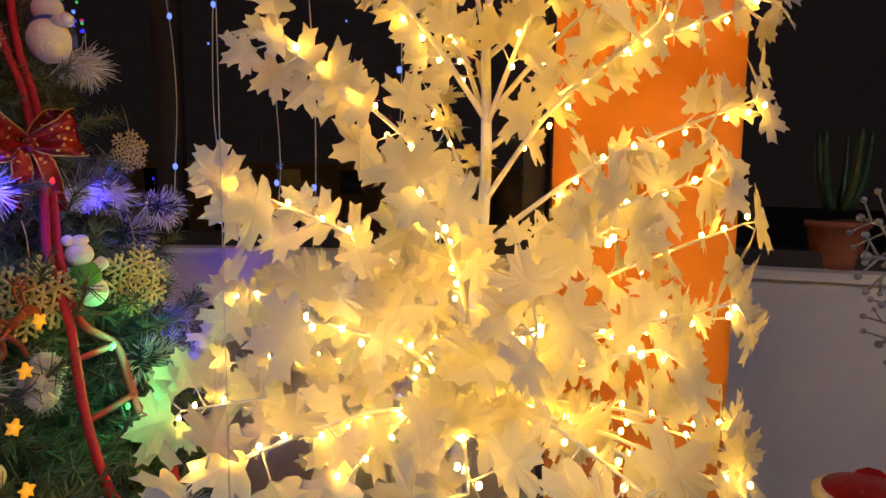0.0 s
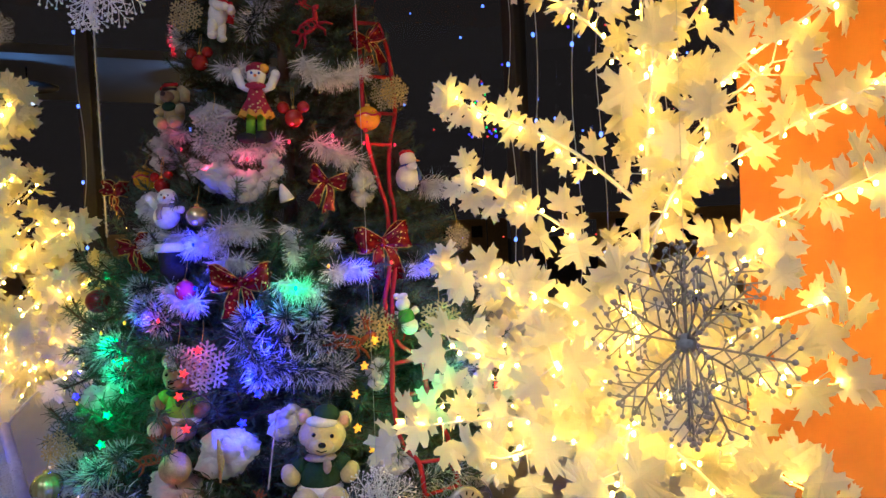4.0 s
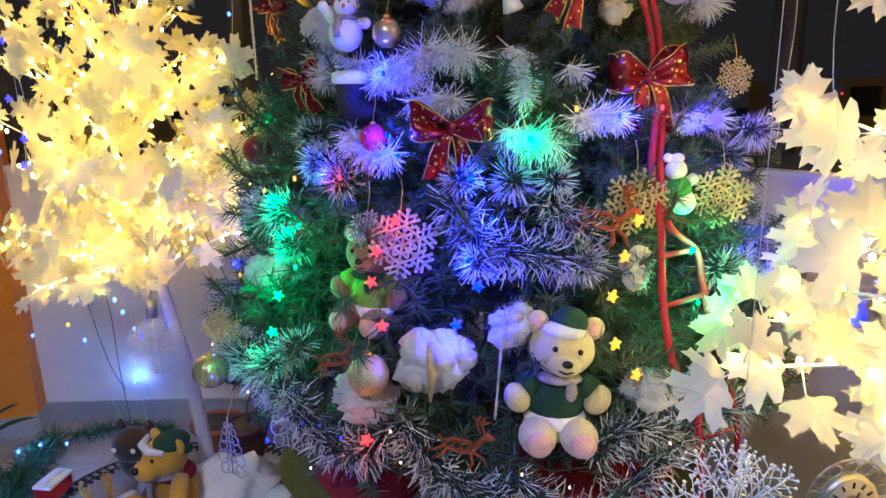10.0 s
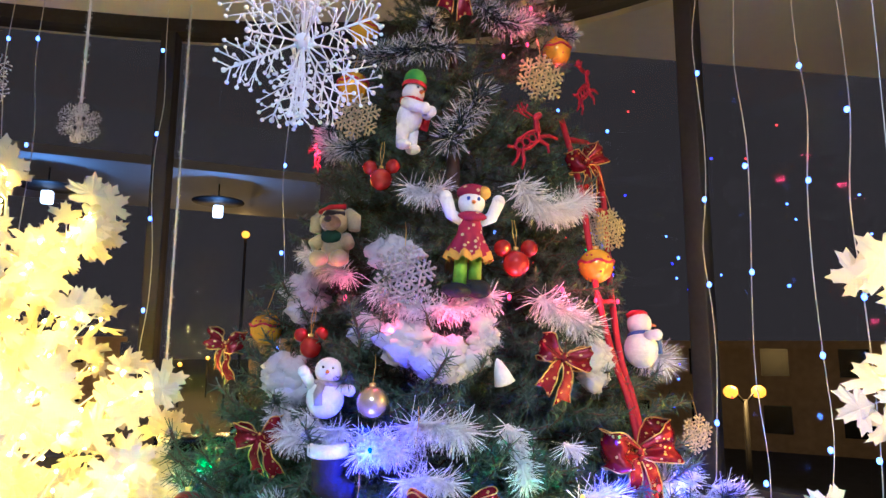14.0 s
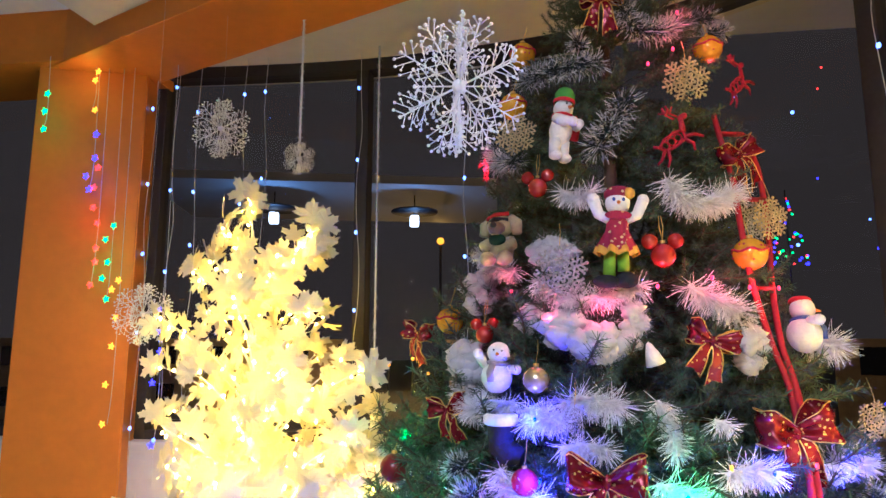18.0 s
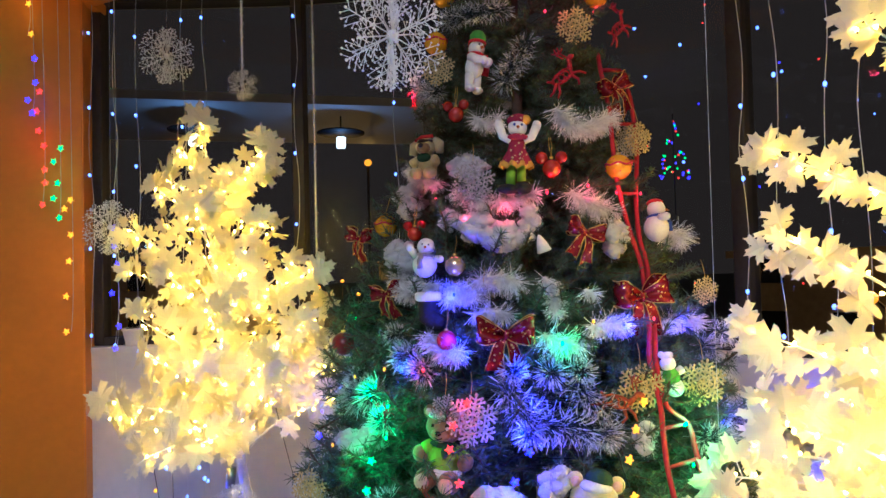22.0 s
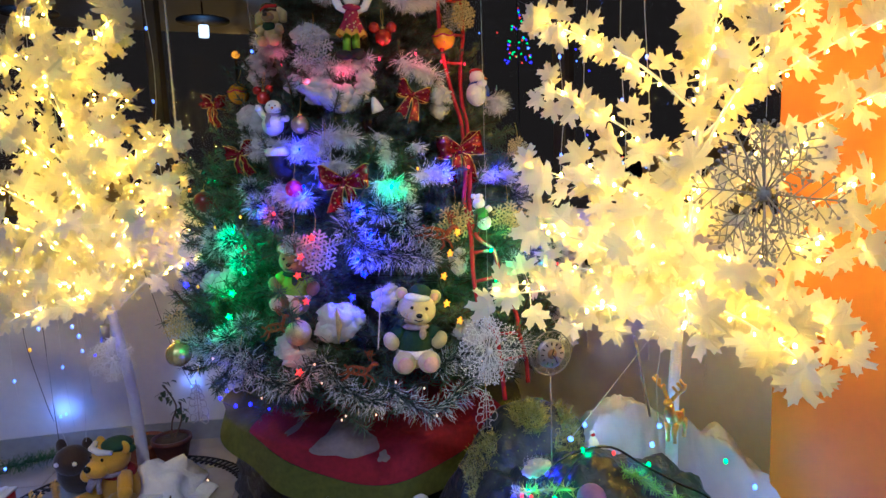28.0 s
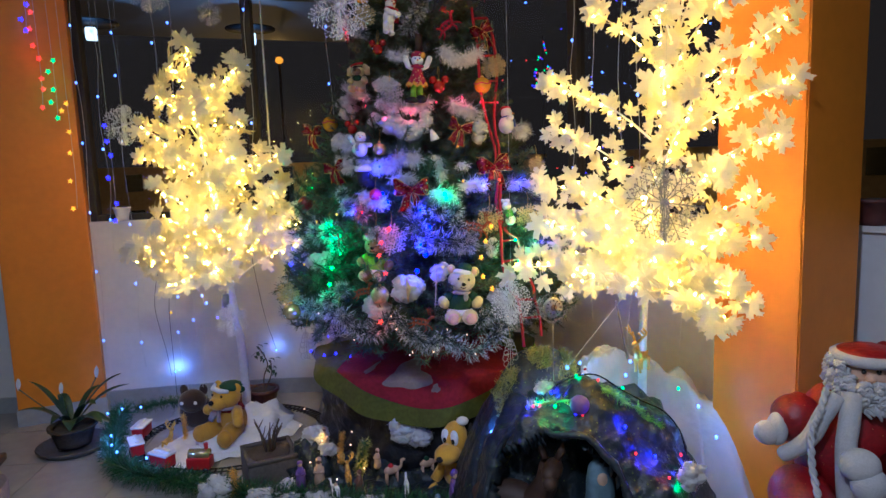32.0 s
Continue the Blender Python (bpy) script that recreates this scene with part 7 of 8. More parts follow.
def camel(g, s):
    g.ball((0, 0, 0.62 * s), (0.36 * s, 0.15 * s, 0.20 * s), 0, 14, 9)
    g.ball((-0.03 * s, 0, 0.80 * s), (0.13 * s, 0.11 * s, 0.14 * s), 1, 12, 8)
    g.tube([(0.30 * s, 0, 0.62 * s), (0.46 * s, 0, 0.70 * s), (0.48 * s, 0, 0.95 * s)], [0.09 * s, 0.07 * s, 0.06 * s], 8, 0)
    g.ball((0.56 * s, 0, 0.97 * s), (0.13 * s, 0.06 * s, 0.07 * s), 0, 10, 7)
    for x in (-0.24, 0.24):
        for y in (-0.08, 0.08):
            g.tube([(x * s, y * s, 0.55 * s), (x * s, y * s, 0.0)], [0.06 * s, 0.035 * s], 7, 0)


def robed(g, s):
    g.lathe([(0.0, 0.0), (0.20 * s, 0.0), (0.17 * s, 0.3 * s), (0.13 * s, 0.6 * s), (0.10 * s, 0.75 * s), (0.0, 0.78 * s)], (0, 0, 0), 16, 0)
    g.ball((0, 0, 0.86 * s), (0.09 * s, 0.09 * s, 0.11 * s), 1, 12, 8)
    g.ball((0, 0.02 * s, 0.89 * s), (0.105 * s, 0.10 * s, 0.11 * s), 0, 12, 8)
    for k in (-1, 1):
        g.tube([(k * 0.12 * s, 0, 0.65 * s), (k * 0.15 * s, -0.10 * s, 0.50 * s), (k * 0.03 * s, -0.17 * s, 0.52 * s)], [0.05 * s, 0.05 * s, 0.035 * s], 7, 0)


def veiled(g, s):
    """A kneeling figure under one long veil, seen as a single smooth fall of cloth."""
    g.lathe([(0.0, 0.0), (0.21 * s, 0.0), (0.20 * s, 0.2 * s), (0.15 * s, 0.5 * s), (0.13 * s, 0.68 * s), (0.125 * s, 0.80 * s), (0.10 * s, 0.92 * s), (0.05 * s, 0.985 * s), (0.0, 1.0 * s)], (0, 0, 0), 24, 0)
    for i, (x, y, z) in enumerate(g.v):
        k = 1 + 0.07 * math.sin(9 * math.atan2(y, x)) * (1 - z / s)
        g.v[i] = (x * k + 0.02 * s * math.sin(3 * z / s), y * k * 0.85, z)
    g.ball((0, -0.070 * s, 0.83 * s), (0.055 * s, 0.045 * s, 0.075 * s), 1, 14, 10)
    g.grid(lambda u, v: ((u - 0.5) * 0.11 * s, -0.125 * s - 0.03 * s * v, (0.74 - 0.5 * v) * s), 4, 10, 0)
    g.tube([(-0.11 * s, -0.04 * s, 0.62 * s), (-0.07 * s, -0.16 * s, 0.52 * s), (0.0, -0.20 * s, 0.55 * s)], [0.05 * s, 0.05 * s, 0.03 * s], 9, 0)
    g.tube([(0.11 * s, -0.04 * s, 0.62 * s), (0.07 * s, -0.16 * s, 0.52 * s), (0.0, -0.20 * s, 0.55 * s)], [0.05 * s, 0.05 * s, 0.03 * s], 9, 0)


def donkey(g, s):
    g.ball((-0.10 * s, 0.02 * s, 0.50 * s), (0.34 * s, 0.16 * s, 0.17 * s), 0, 16, 10)
    g.tube(curve_points([(0.14 * s, 0, 0.52 * s), (0.26 * s, -0.02 * s, 0.70 * s), (0.30 * s, -0.04 * s, 0.90 * s)], 4), [0.13 * s, 0.12 * s, 0.115 * s, 0.11 * s, 0.105 * s, 0.10 * s, 0.095 * s, 0.09 * s, 0.085 * s], 12, 0)
    g.ball((0.34 * s, -0.09 * s, 0.88 * s), (0.085 * s, 0.17 * s, 0.09 * s), 0, 14, 10)
    g.ball((0.35 * s, -0.22 * s, 0.83 * s), (0.065 * s, 0.07 * s, 0.065 * s), 0, 12, 8)
    for k in (-1, 1):
        g.tube([(0.31 * s + k * 0.05 * s, -0.02 * s, 0.94 * s), (0.31 * s + k * 0.09 * s, 0.0, 1.02 * s), (0.31 * s + k * 0.10 * s, 0.0, 1.10 * s)], [0.03 * s, 0.035 * s, 0.008 * s], 8, 0)
        for x in (-0.32, 0.08):
            g.tube([(x * s, k * 0.09 * s, 0.45 * s), (x * s, k * 0.09 * s, 0.22 * s), (x * s, k * 0.09 * s, 0.0)], [0.075 * s, 0.045 * s, 0.04 * s], 8, 0)


def cow(g, s):
    g.ball((0, 0, 0.22 * s), (0.40 * s, 0.21 * s, 0.20 * s), 0, 18, 11, 0.1)
    g.ball((-0.10 * s, -0.05 * s, 0.26 * s), (0.19 * s, 0.19 * s, 0.17 * s), 1, 14, 9, 0.3)
    g.tube([(0.30 * s, 0, 0.28 * s), (0.42 * s, -0.02 * s, 0.42 * s), (0.46 * s, -0.05 * s, 0.50 * s)], [0.15 * s, 0.11 * s, 0.09 * s], 10, 0)
    g.ball((0.52 * s, -0.12 * s, 0.50 * s), (0.09 * s, 0.16 * s, 0.09 * s), 0, 12, 9)
    for k in (-1, 1):
        g.tube([(0.47 * s + k * 0.08 * s, -0.02 * s, 0.56 * s), (0.47 * s + k * 0.15 * s, -0.02 * s, 0.62 * s), (0.47 * s + k * 0.14 * s, -0.03 * s, 0.72 * s)], [0.025 * s, 0.02 * s, 0.006 * s], 7, 0)
        g.ball((0.47 * s + k * 0.15 * s, -0.01 * s, 0.53 * s), (0.07 * s, 0.02 * s, 0.03 * s), 1, 8, 6)
        g.tube([(0.18 * s, k * 0.16 * s, 0.10 * s), (0.38 * s, k * 0.18 * s, 0.05 * s), (0.26 * s, k * 0.22 * s, 0.03 * s)], [0.06 * s, 0.05 * s, 0.04 * s], 8, 0)


def figure(name, build, mats, label, m, group="nativity figures"):
    g = G()
    build(g)
    single(name, g, mats, label, "figurine", m, group)


figure("camel_figurine", lambda g: camel(g, 0.10), [M_FIGB, M_REDF], "beige plaster camel with red saddle", pose(-0.16, 1.04, 0.07, 0, 0, 20))
figure("camel_figurine", lambda g: camel(g, 0.10), [M_FIGB, M_GREENF], "pale plaster camel with green saddle", pose(0.0, 1.06, 0.08, 0, 0, 15))
figure("plaster_figurine", lambda g: robed(g, 0.13), [M_FIGB, M_FIGBR], "beige robed plaster figurine on the rocks", pose(-0.48, 1.10, 0.06))
figure("plaster_figurine", lambda g: robed(g, 0.10), [M_FIGB, M_FIGBR], "small beige plaster figurine", pose(-0.46, 1.22, 0.18))
figure("plaster_figurine", lambda g: robed(g, 0.17), [M_FIGP, M_FIGB], "purple robed plaster figurine", pose(0.10, 0.86, 0.03, 0, 0, 30))
figure("plaster_figurine", lambda g: robed(g, 0.12), [M_FIGT, M_FIGB], "small teal plaster figurine", pose(0.02, 0.80, 0.01, 0, 0, -20))
figure("plaster_figurine", lambda g: veiled(g, 0.40), [M_FIGT, M_FIGB], "pale blue veiled plaster figurine inside the cave", pose(0.575, 0.46, 0.0, 0, 0, 5))
figure("plaster_figurine", lambda g: donkey(g, 0.42), [M_FIGDK, M_FIGBR], "brown plaster donkey inside the cave", pose(0.30, 0.56, 0.0, 0, 0, -30))
figure("plaster_figurine", lambda g: robed(g, 0.075), [M_PLUSHW, M_REDF], "tiny white plaster figurine on top of the cave", pose(*on_cave(0.60, 0.70)) @ pose(0, 0, -0.02))
figure("plaster_figurine", lambda g: cow(g, 0.34), [M_PLUSHW, M_FIGBR], "white plaster cow with brown patches lying in the cave", pose(0.28, 0.36, 0.05, 0, 0, -8))
figure("plaster_figurine", lambda g: camel(g, 0.10), [M_PLUSHW, M_PLUSHW], "white plaster sheep by the cave", pose(0.66, 0.24, 0.0, 0, 0, 20))

for k, (x, y, z, s, kind, mats, label) in enumerate(((-0.30, 0.99, 0.06, 0.11, robed, [M_FIGBR, M_FIGB], "small brown plaster figurine on the rocks"), (-0.22, 1.10, 0.12, 0.09, robed, [M_FIGB, M_FIGBR], "small beige plaster figurine on the rocks"),
                                                     (-0.56, 1.08, 0.07, 0.12, robed, [M_FIGP, M_FIGB], "small purple robed plaster figurine"), (0.24, 0.86, 0.09, 0.13, robed, [M_FIGBR, M_FIGB], "brown robed plaster figurine near the cave"),
                                                     (-0.10, 0.94, 0.06, 0.08, camel, [M_PLUSHW, M_PLUSHW], "white plaster sheep on the rocks"), (-0.40, 0.96, 0.07, 0.07, camel, [M_PLUSHW, M_FIGB], "white plaster lamb on the rocks"))):
    figure("plaster_figurine", lambda g, kind=kind, s=s: kind(g, s), mats, label, pose(x, y, z, 0, 0, 40 * k - 70))


def gold_deer(m, s, label):
    """A stylised standing reindeer, head held high under wide antlers."""
    d = thing("gold_reindeer", label, "figurine", m, "gold reindeer")
    g = G()
    g.ball((-0.004 * s, 0, 0.046 * s), (0.030 * s, 0.013 * s, 0.016 * s), 0, 14, 9)
    g.tube([(0.014 * s, 0, 0.052 * s), (0.026 * s, 0, 0.070 * s), (0.026 * s, 0, 0.090 * s)], [0.014 * s, 0.011 * s, 0.008 * s], 9)
    g.ball((0.034 * s, 0, 0.094 * s), (0.016 * s, 0.008 * s, 0.008 * s), 0, 10, 7)
    g.tube([(-0.032 * s, 0, 0.052 * s), (-0.040 * s, 0, 0.058 * s)], [0.006 * s, 0.002 * s], 6)
    part("body", g, M_GOLD, d)
    for x, y, f in ((-0.024, 0.008, -0.008), (-0.018, -0.008, 0.002), (0.012, 0.008, 0.010), (0.016, -0.008, 0.0)):
        g = G()
        g.tube([(x * s, y * s, 0.042 * s), ((x + f) * s, y * s, 0.022 * s), ((x + f * 0.4) * s, y * s, 0)], [0.0085 * s, 0.005 * s, 0.0042 * s], 7)
        part("leg", g, M_GOLD, d)
    for y in (-1, 1):
        g = G()
        g.tube([(0.026 * s, y * 0.005 * s, 0.098 * s), (0.018 * s, y * 0.016 * s, 0.114 * s), (0.022 * s, y * 0.030 * s, 0.126 * s), (0.030 * s, y * 0.036 * s, 0.140 * s)], [0.005 * s, 0.0045 * s, 0.004 * s, 0.003 * s], 6)
        for k, q in ((0.114, 0.016), (0.124, 0.026), (0.132, 0.032)):
            g.tube([(0.020 * s, y * q * s, k * s), (0.032 * s, y * (q - 0.006) * s, (k + 0.016) * s)], 0.0034 * s, 5)
        part("antler", g, M_GOLD, d)


gold_deer(pose(0.785, 0.585, 0.665, 0, 0, 215), 1.2, "shiny gold reindeer standing on the white cloth")
gold_deer(pose(-1.34, 1.76, 0.0, 0, 0, 60), 1.0, "shiny gold reindeer beside the train")
gold_deer(pose(-0.80, 1.16, 0.0, 0, 0, 10), 0.9, "shiny gold reindeer beside the planter")
gold_deer(pose(-0.35, 1.05, 0.08, 0, 0, 100), 0.9, "shiny gold reindeer among rocks")

loose_lamps([(-1.21, 1.72, 0.83), (-1.09, 1.72, 0.83), (-1.07, 1.72, 0.79)], L_COOL, COOL_LIGHT, "cool white led lamps dangling below the lit tree", 0.03, 1, False)
loose_lamps([(-1.25, 1.72, 0.75)], L_YELLOW, YELLOW_LIGHT, "orange led lamp dangling below the lit tree", 0.01, 1, False)
loose_lamps([(-1.02, 1.72, 0.71)], L_BLUE, BLUE_LIGHT, "blue led lamps hanging at the lit tree's trunk", 0.06, 1)

# ---- train, track, snow mat
TCX, TCY, TR = -1.02, 1.86, 0.50
tr = thing("toy_track", "black plastic oval toy railway track on the floor", "toy track", pose(TCX, TCY, 0))
for r in (TR - 0.022, TR + 0.022):
    g = G()
    g.tube([(r * math.cos(2 * math.pi * k / 72), 0.86 * r * math.sin(2 * math.pi * k / 72), 0.012) for k in range(73)], 0.004, 5)
    part("rail", g, M_TRACK, tr)
g = G()
g.box((0, 0, 0), (0.062, 0.010, 0.006), 0)
me = g.mesh("sleeper", M_TRACK, smooth=False)
for k in range(96):
    a = 2 * math.pi * k / 96
    part("sleeper", me, None, tr, m=pose(TR * math.cos(a), 0.86 * TR * math.sin(a), 0.004, 0, 0, math.degrees(a)))


def wagon(a, label, engine=False):
    x, y = TCX + TR * math.cos(a), TCY + 0.86 * TR * math.sin(a)
    w = thing("toy_wagon", label, "toy train", pose(x, y, 0.016, 0, 0, math.degrees(a) + 90), "toy train wagons")
    g = G()
    g.box((0, 0, 0.045), (0.115, 0.062, 0.056), 0, None, 0.005)
    part("body", g, M_TRAINR, w)
    if engine:
        g = G()
        g.tube([(-0.05, 0, 0.085), (0.05, 0, 0.085)], 0.026, 14)
        part("boiler", g, M_GOLDBALL, w, "gold boiler")
        g = G()
        g.tube([(0.035, 0, 0.10), (0.035, 0, 0.14)], [0.008, 0.011], 10)
        part("chimney", g, M_TRAINR, w)
    else:
        g = G()
        g.box((0, 0, 0.080), (0.125, 0.072, 0.012), 0, None, 0.004)
        part("roof", g, M_TRAINW, w, "white flat roof")
        g = G()
        g.box((0, 0, 0.090), (0.10, 0.018, 0.012), 0, None, 0.003)
        part("roof_ridge", g, M_TRAINW, w)
    for x in (-0.035, 0.035):
        for y in (-0.03, 0.03):
            g = G()
            g.tube([(x, y - 0.004, 0.013), (x, y + 0.004, 0.013)], 0.013, 14)
            part("wheel", g, M_BLACK, w)


wagon(3.06, "red toy railway wagon with white roof")
wagon(3.60, "red toy railway wagon with white roof")
wagon(4.16, "red toy railway wagon with white roof")
wagon(4.58, "red toy engine with gold boiler", True)


def mat_shape(c, rx, ry, name, label, seed):
    g = G()
    vs = [(0, 0, 0.02)]
    n = 40
    for j in range(1, 7):
        for k in range(n):
            a = 2 * math.pi * k / n
            r = j / 6 * (1 + 0.12 * math.sin(3 * a + seed) + 0.07 * math.sin(7 * a))
            z = max(0.003, 0.022 + 0.03 * noise.noise(Vector((math.cos(a) * r * 3, math.sin(a) * r * 3, seed))) - 0.019 * (j == 6))
            vs.append((rx * r * math.cos(a), ry * r * math.sin(a), z))
    fs = [(0, 1 + k, 1 + (k + 1) % n) for k in range(n)]
    for j in range(5):
        for k in range(n):
            fs.append((1 + j * n + k, 1 + (j + 1) * n + k, 1 + (j + 1) * n + (k + 1) % n, 1 + j * n + (k + 1) % n))
    g.add(vs, fs)
    single(name, g, M_SNOWCLOTH, label, "cloth", pose(*c))


g = G()
random.seed(18)
g.ball((0, 0, 0.0), (0.21, 0.17, 0.068), 0, 24, 14, 0.25, 5)
for i, (x, y, z) in enumerate(g.v):
    g.v[i] = (x, y, max(0.0, z))
single("snow_mound", g, M_SNOWCLOTH, "white felt snow heaped under the yellow bear", "cloth", pose(-0.99, 1.78, 0.012))
mat_shape((-1.12, 1.72, 0), 0.27, 0.22, "snow_cloth", "white felt snow cloth under the yellow bear", 1)
mat_shape((-0.92, 1.90, 0.004), 0.24, 0.22, "snow_cloth", "white felt snow cloth round the lit tree's foot", 2)
g = G()
random.seed(8)
g.ball((0, 0, 0.02), (0.17, 0.13, 0.13), 0, 26, 16, 0.4, 4)
for i, (x, y, z) in enumerate(g.v):
    g.v[i] = (x, y, max(0.0, z))
single("snow_mound", g, M_SNOWCLOTH, "heap of white felt snow at the trunk", "cloth", pose(-0.90, 1.92, 0.01))


# ---- plants
def pot(name, m, r0, r1, h, material, label, square=False):
    p = thing(name, label, "plant pot", m)
    g = G()
    if square:
        g.box((0, 0, h / 2), (2 * r1, 2 * r1, h), 0, None, 0.006)
        g.box((0, r1 - 0.008, h + 0.004), (2 * r1, 0.016, 0.02), 0)
        g.box((0, -r1 + 0.008, h + 0.004), (2 * r1, 0.016, 0.02), 0)
        g.box((r1 - 0.008, 0, h + 0.004), (0.016, 2 * r1 - 0.033, 0.02), 0)
        g.box((-r1 + 0.008, 0, h + 0.004), (0.016, 2 * r1 - 0.033, 0.02), 0)
    else:
        g.lathe([(0, 0), (r0, 0), (r0 * 1.05, h * 0.2), (r1 * 0.97, h * 0.86), (r1 * 1.06, h * 0.87), (r1 * 1.06, h), (r1 * 0.92, h), (r1 * 0.88, h * 0.88)], n=30)
    part("pot", g, material, p)
    g = G()
    g.ball((0, 0, h * (0.90 if not square else 1.0)), (r1 * 0.86, r1 * 0.86, 0.012), 0, 18, 8, 0.2)
    part("soil", g, M_SOIL, p)
    return p


def leaf_blade(base, tip, w, bend=0.06):
    base, tip = Vector(base), Vector(tip)
    g = G()
    d = tip - base
    side = Vector((-d.y, d.x, 0))
    side = side.normalized() if side.length > 1e-4 else Vector((1, 0, 0))

    def f(u, v):
        ww = w * math.sin(math.pi * min(1, u * 0.94 + 0.06)) ** 0.8
        p = base + d * u + Vector((0, 0, bend * math.sin(math.pi * u))) + side * ww * (v - 0.5) * 2
        return p + Vector((0, 0, 0.35 * ww * abs(v - 0.5) * 2))
    g.grid(f, 10, 4)
    return g


p = pot("potted_plant", pose(-0.91, 2.22, 0), 0.062, 0.088, 0.145, M_DKPOT, "small succulent with bare stems in a dark red clay pot")
for pts in (((0, 0, 0.13), (0.01, 0, 0.22), (0.035, 0.0, 0.30), (-0.01, 0, 0.40)), ((0.01, 0, 0.13), (0.05, 0.01, 0.22), (0.055, 0, 0.31))):
    g = G()
    g.tube(curve_points(pts, 4), [0.006, *[0.004] * (4 * (len(pts) - 1))], 6)
    part("stem", g, M_TWIG, p)
    random.seed(4)
    for k in range(16):
        t = Vector(pts[-1]) + Vector((rnd(-0.035, 0.035), rnd(-0.03, 0.03), rnd(-0.07, 0.03)))
        part("leaf", leaf_blade(t, t + rand_dir() * 0.032, 0.009, 0.004), M_PLANT, p)

p = pot("potted_plant", pose(-0.72, 1.26, 0), 0.1, 0.115, 0.16, M_STONEPOT, "dry twigs in a square grey planter", True)
p.rotation_euler = (0, 0, 0.35)
random.seed(6)
for k in range(13):
    a = rnd(0, 6.28)
    l = rnd(0.07, 0.15)
    e = Vector((math.cos(a) * l * 0.55, math.sin(a) * l * 0.55, 0.165 + l))
    g = G()
    g.tube([(math.cos(a) * 0.02, math.sin(a) * 0.02, 0.155), e * 0.6 + Vector((0, 0, 0.07)), e], [0.005, 0.004, 0.002], 5)
    q = e * 0.7 + Vector((0, 0, 0.05))
    g.tube([q, q + Vector((rnd(-0.03, 0.03), rnd(-0.03, 0.03), 0.04))], [0.003, 0.0015], 4)
    part("twig", g, M_TWIG, p)

p = pot("potted_plant", pose(-1.86, 1.86, 0.03), 0.085, 0.115, 0.11, M_SOIL, "peace lily with drooping leaves in a dark low pot")
g = G()
g.lathe([(0, 0.0), (0.15, 0.0), (0.185, 0.035), (0.175, 0.038), (0.145, 0.008), (0, 0.008)], (0, 0, -0.03), 36)
part("saucer", g, M_STONEPOT, p, "dark grey saucer")
for k, (x, y, z, w) in enumerate(((0.26, 0.05, 0.36, 0.035), (0.20, -0.10, 0.14, 0.04), (-0.28, 0.0, 0.20, 0.02), (-0.24, 0.08, 0.34, 0.018), (0.12, 0.12, 0.28, 0.03), (0.05, -0.14, 0.12, 0.04), (-0.05, -0.12, 0.16, 0.035), (0.14, -0.02, 0.22, 0.045), (0.28, 0.1, 0.28, 0.03), (-0.1, 0.1, 0.25, 0.03), (0.2, 0.0, 0.10, 0.04))):
    part("leaf", leaf_blade((0, 0, 0.09), (x, y, z), w, 0.05), M_PLANT, p)
for x, y, z in ((-0.02, -0.04, 0.30), (-0.24, -0.02, 0.33), (0.14, 0.02, 0.36)):
    g = G()
    g.tube(curve_points([(0, 0, 0.09), (x * 0.6, y * 0.6, z * 0.7), (x, y, z)], 4), 0.0035, 5)
    st = part("stalk", g, M_PLANT, p)
    part("flower", leaf_blade((x, y, z - 0.01), (x + 0.015, y - 0.02, z + 0.065), 0.011, 0.0), M_PETAL, p, "faded white spathe")

p = pot("flower_pot", pose(-1.76, 2.56, SILL + 0.022), 0.035, 0.05, 0.085, M_PLUSHW, "small white pot on the window sill")
p = pot("flower_pot", pose(1.80, 0.26, SILL + 0.022), 0.05, 0.068, 0.115, M_TERRA, "terracotta pot with a cactus on the sill")
for k in range(5):
    g = G()
    a = k * 1.3
    g.tube(curve_points([(0.02 * math.cos(a), 0.02 * math.sin(a), 0.14), (0.05 * math.cos(a), 0.05 * math.sin(a), 0.22), (0.06 * math.cos(a), 0.06 * math.sin(a), 0.33)], 3), [0.012, 0.012, 0.012, 0.011, 0.01, 0.008, 0.006], 7)
    part("stem", g, M_PLANT, p)
for x, y, r, m in ((1.84, 0.02, 0.07, M_DKPOT), (1.64, 0.52, 0.06, M_DKPOT)):
    pot("flower_pot", pose(x, y, SILL + 0.022), r * 0.75, r, r * 1.6, m, "dark clay pot on the sill")
p = pot("flower_pot", pose(-1.06, 2.28, 0), 0.07, 0.10, 0.12, M_TERRA, "empty terracotta bowl by the wall")

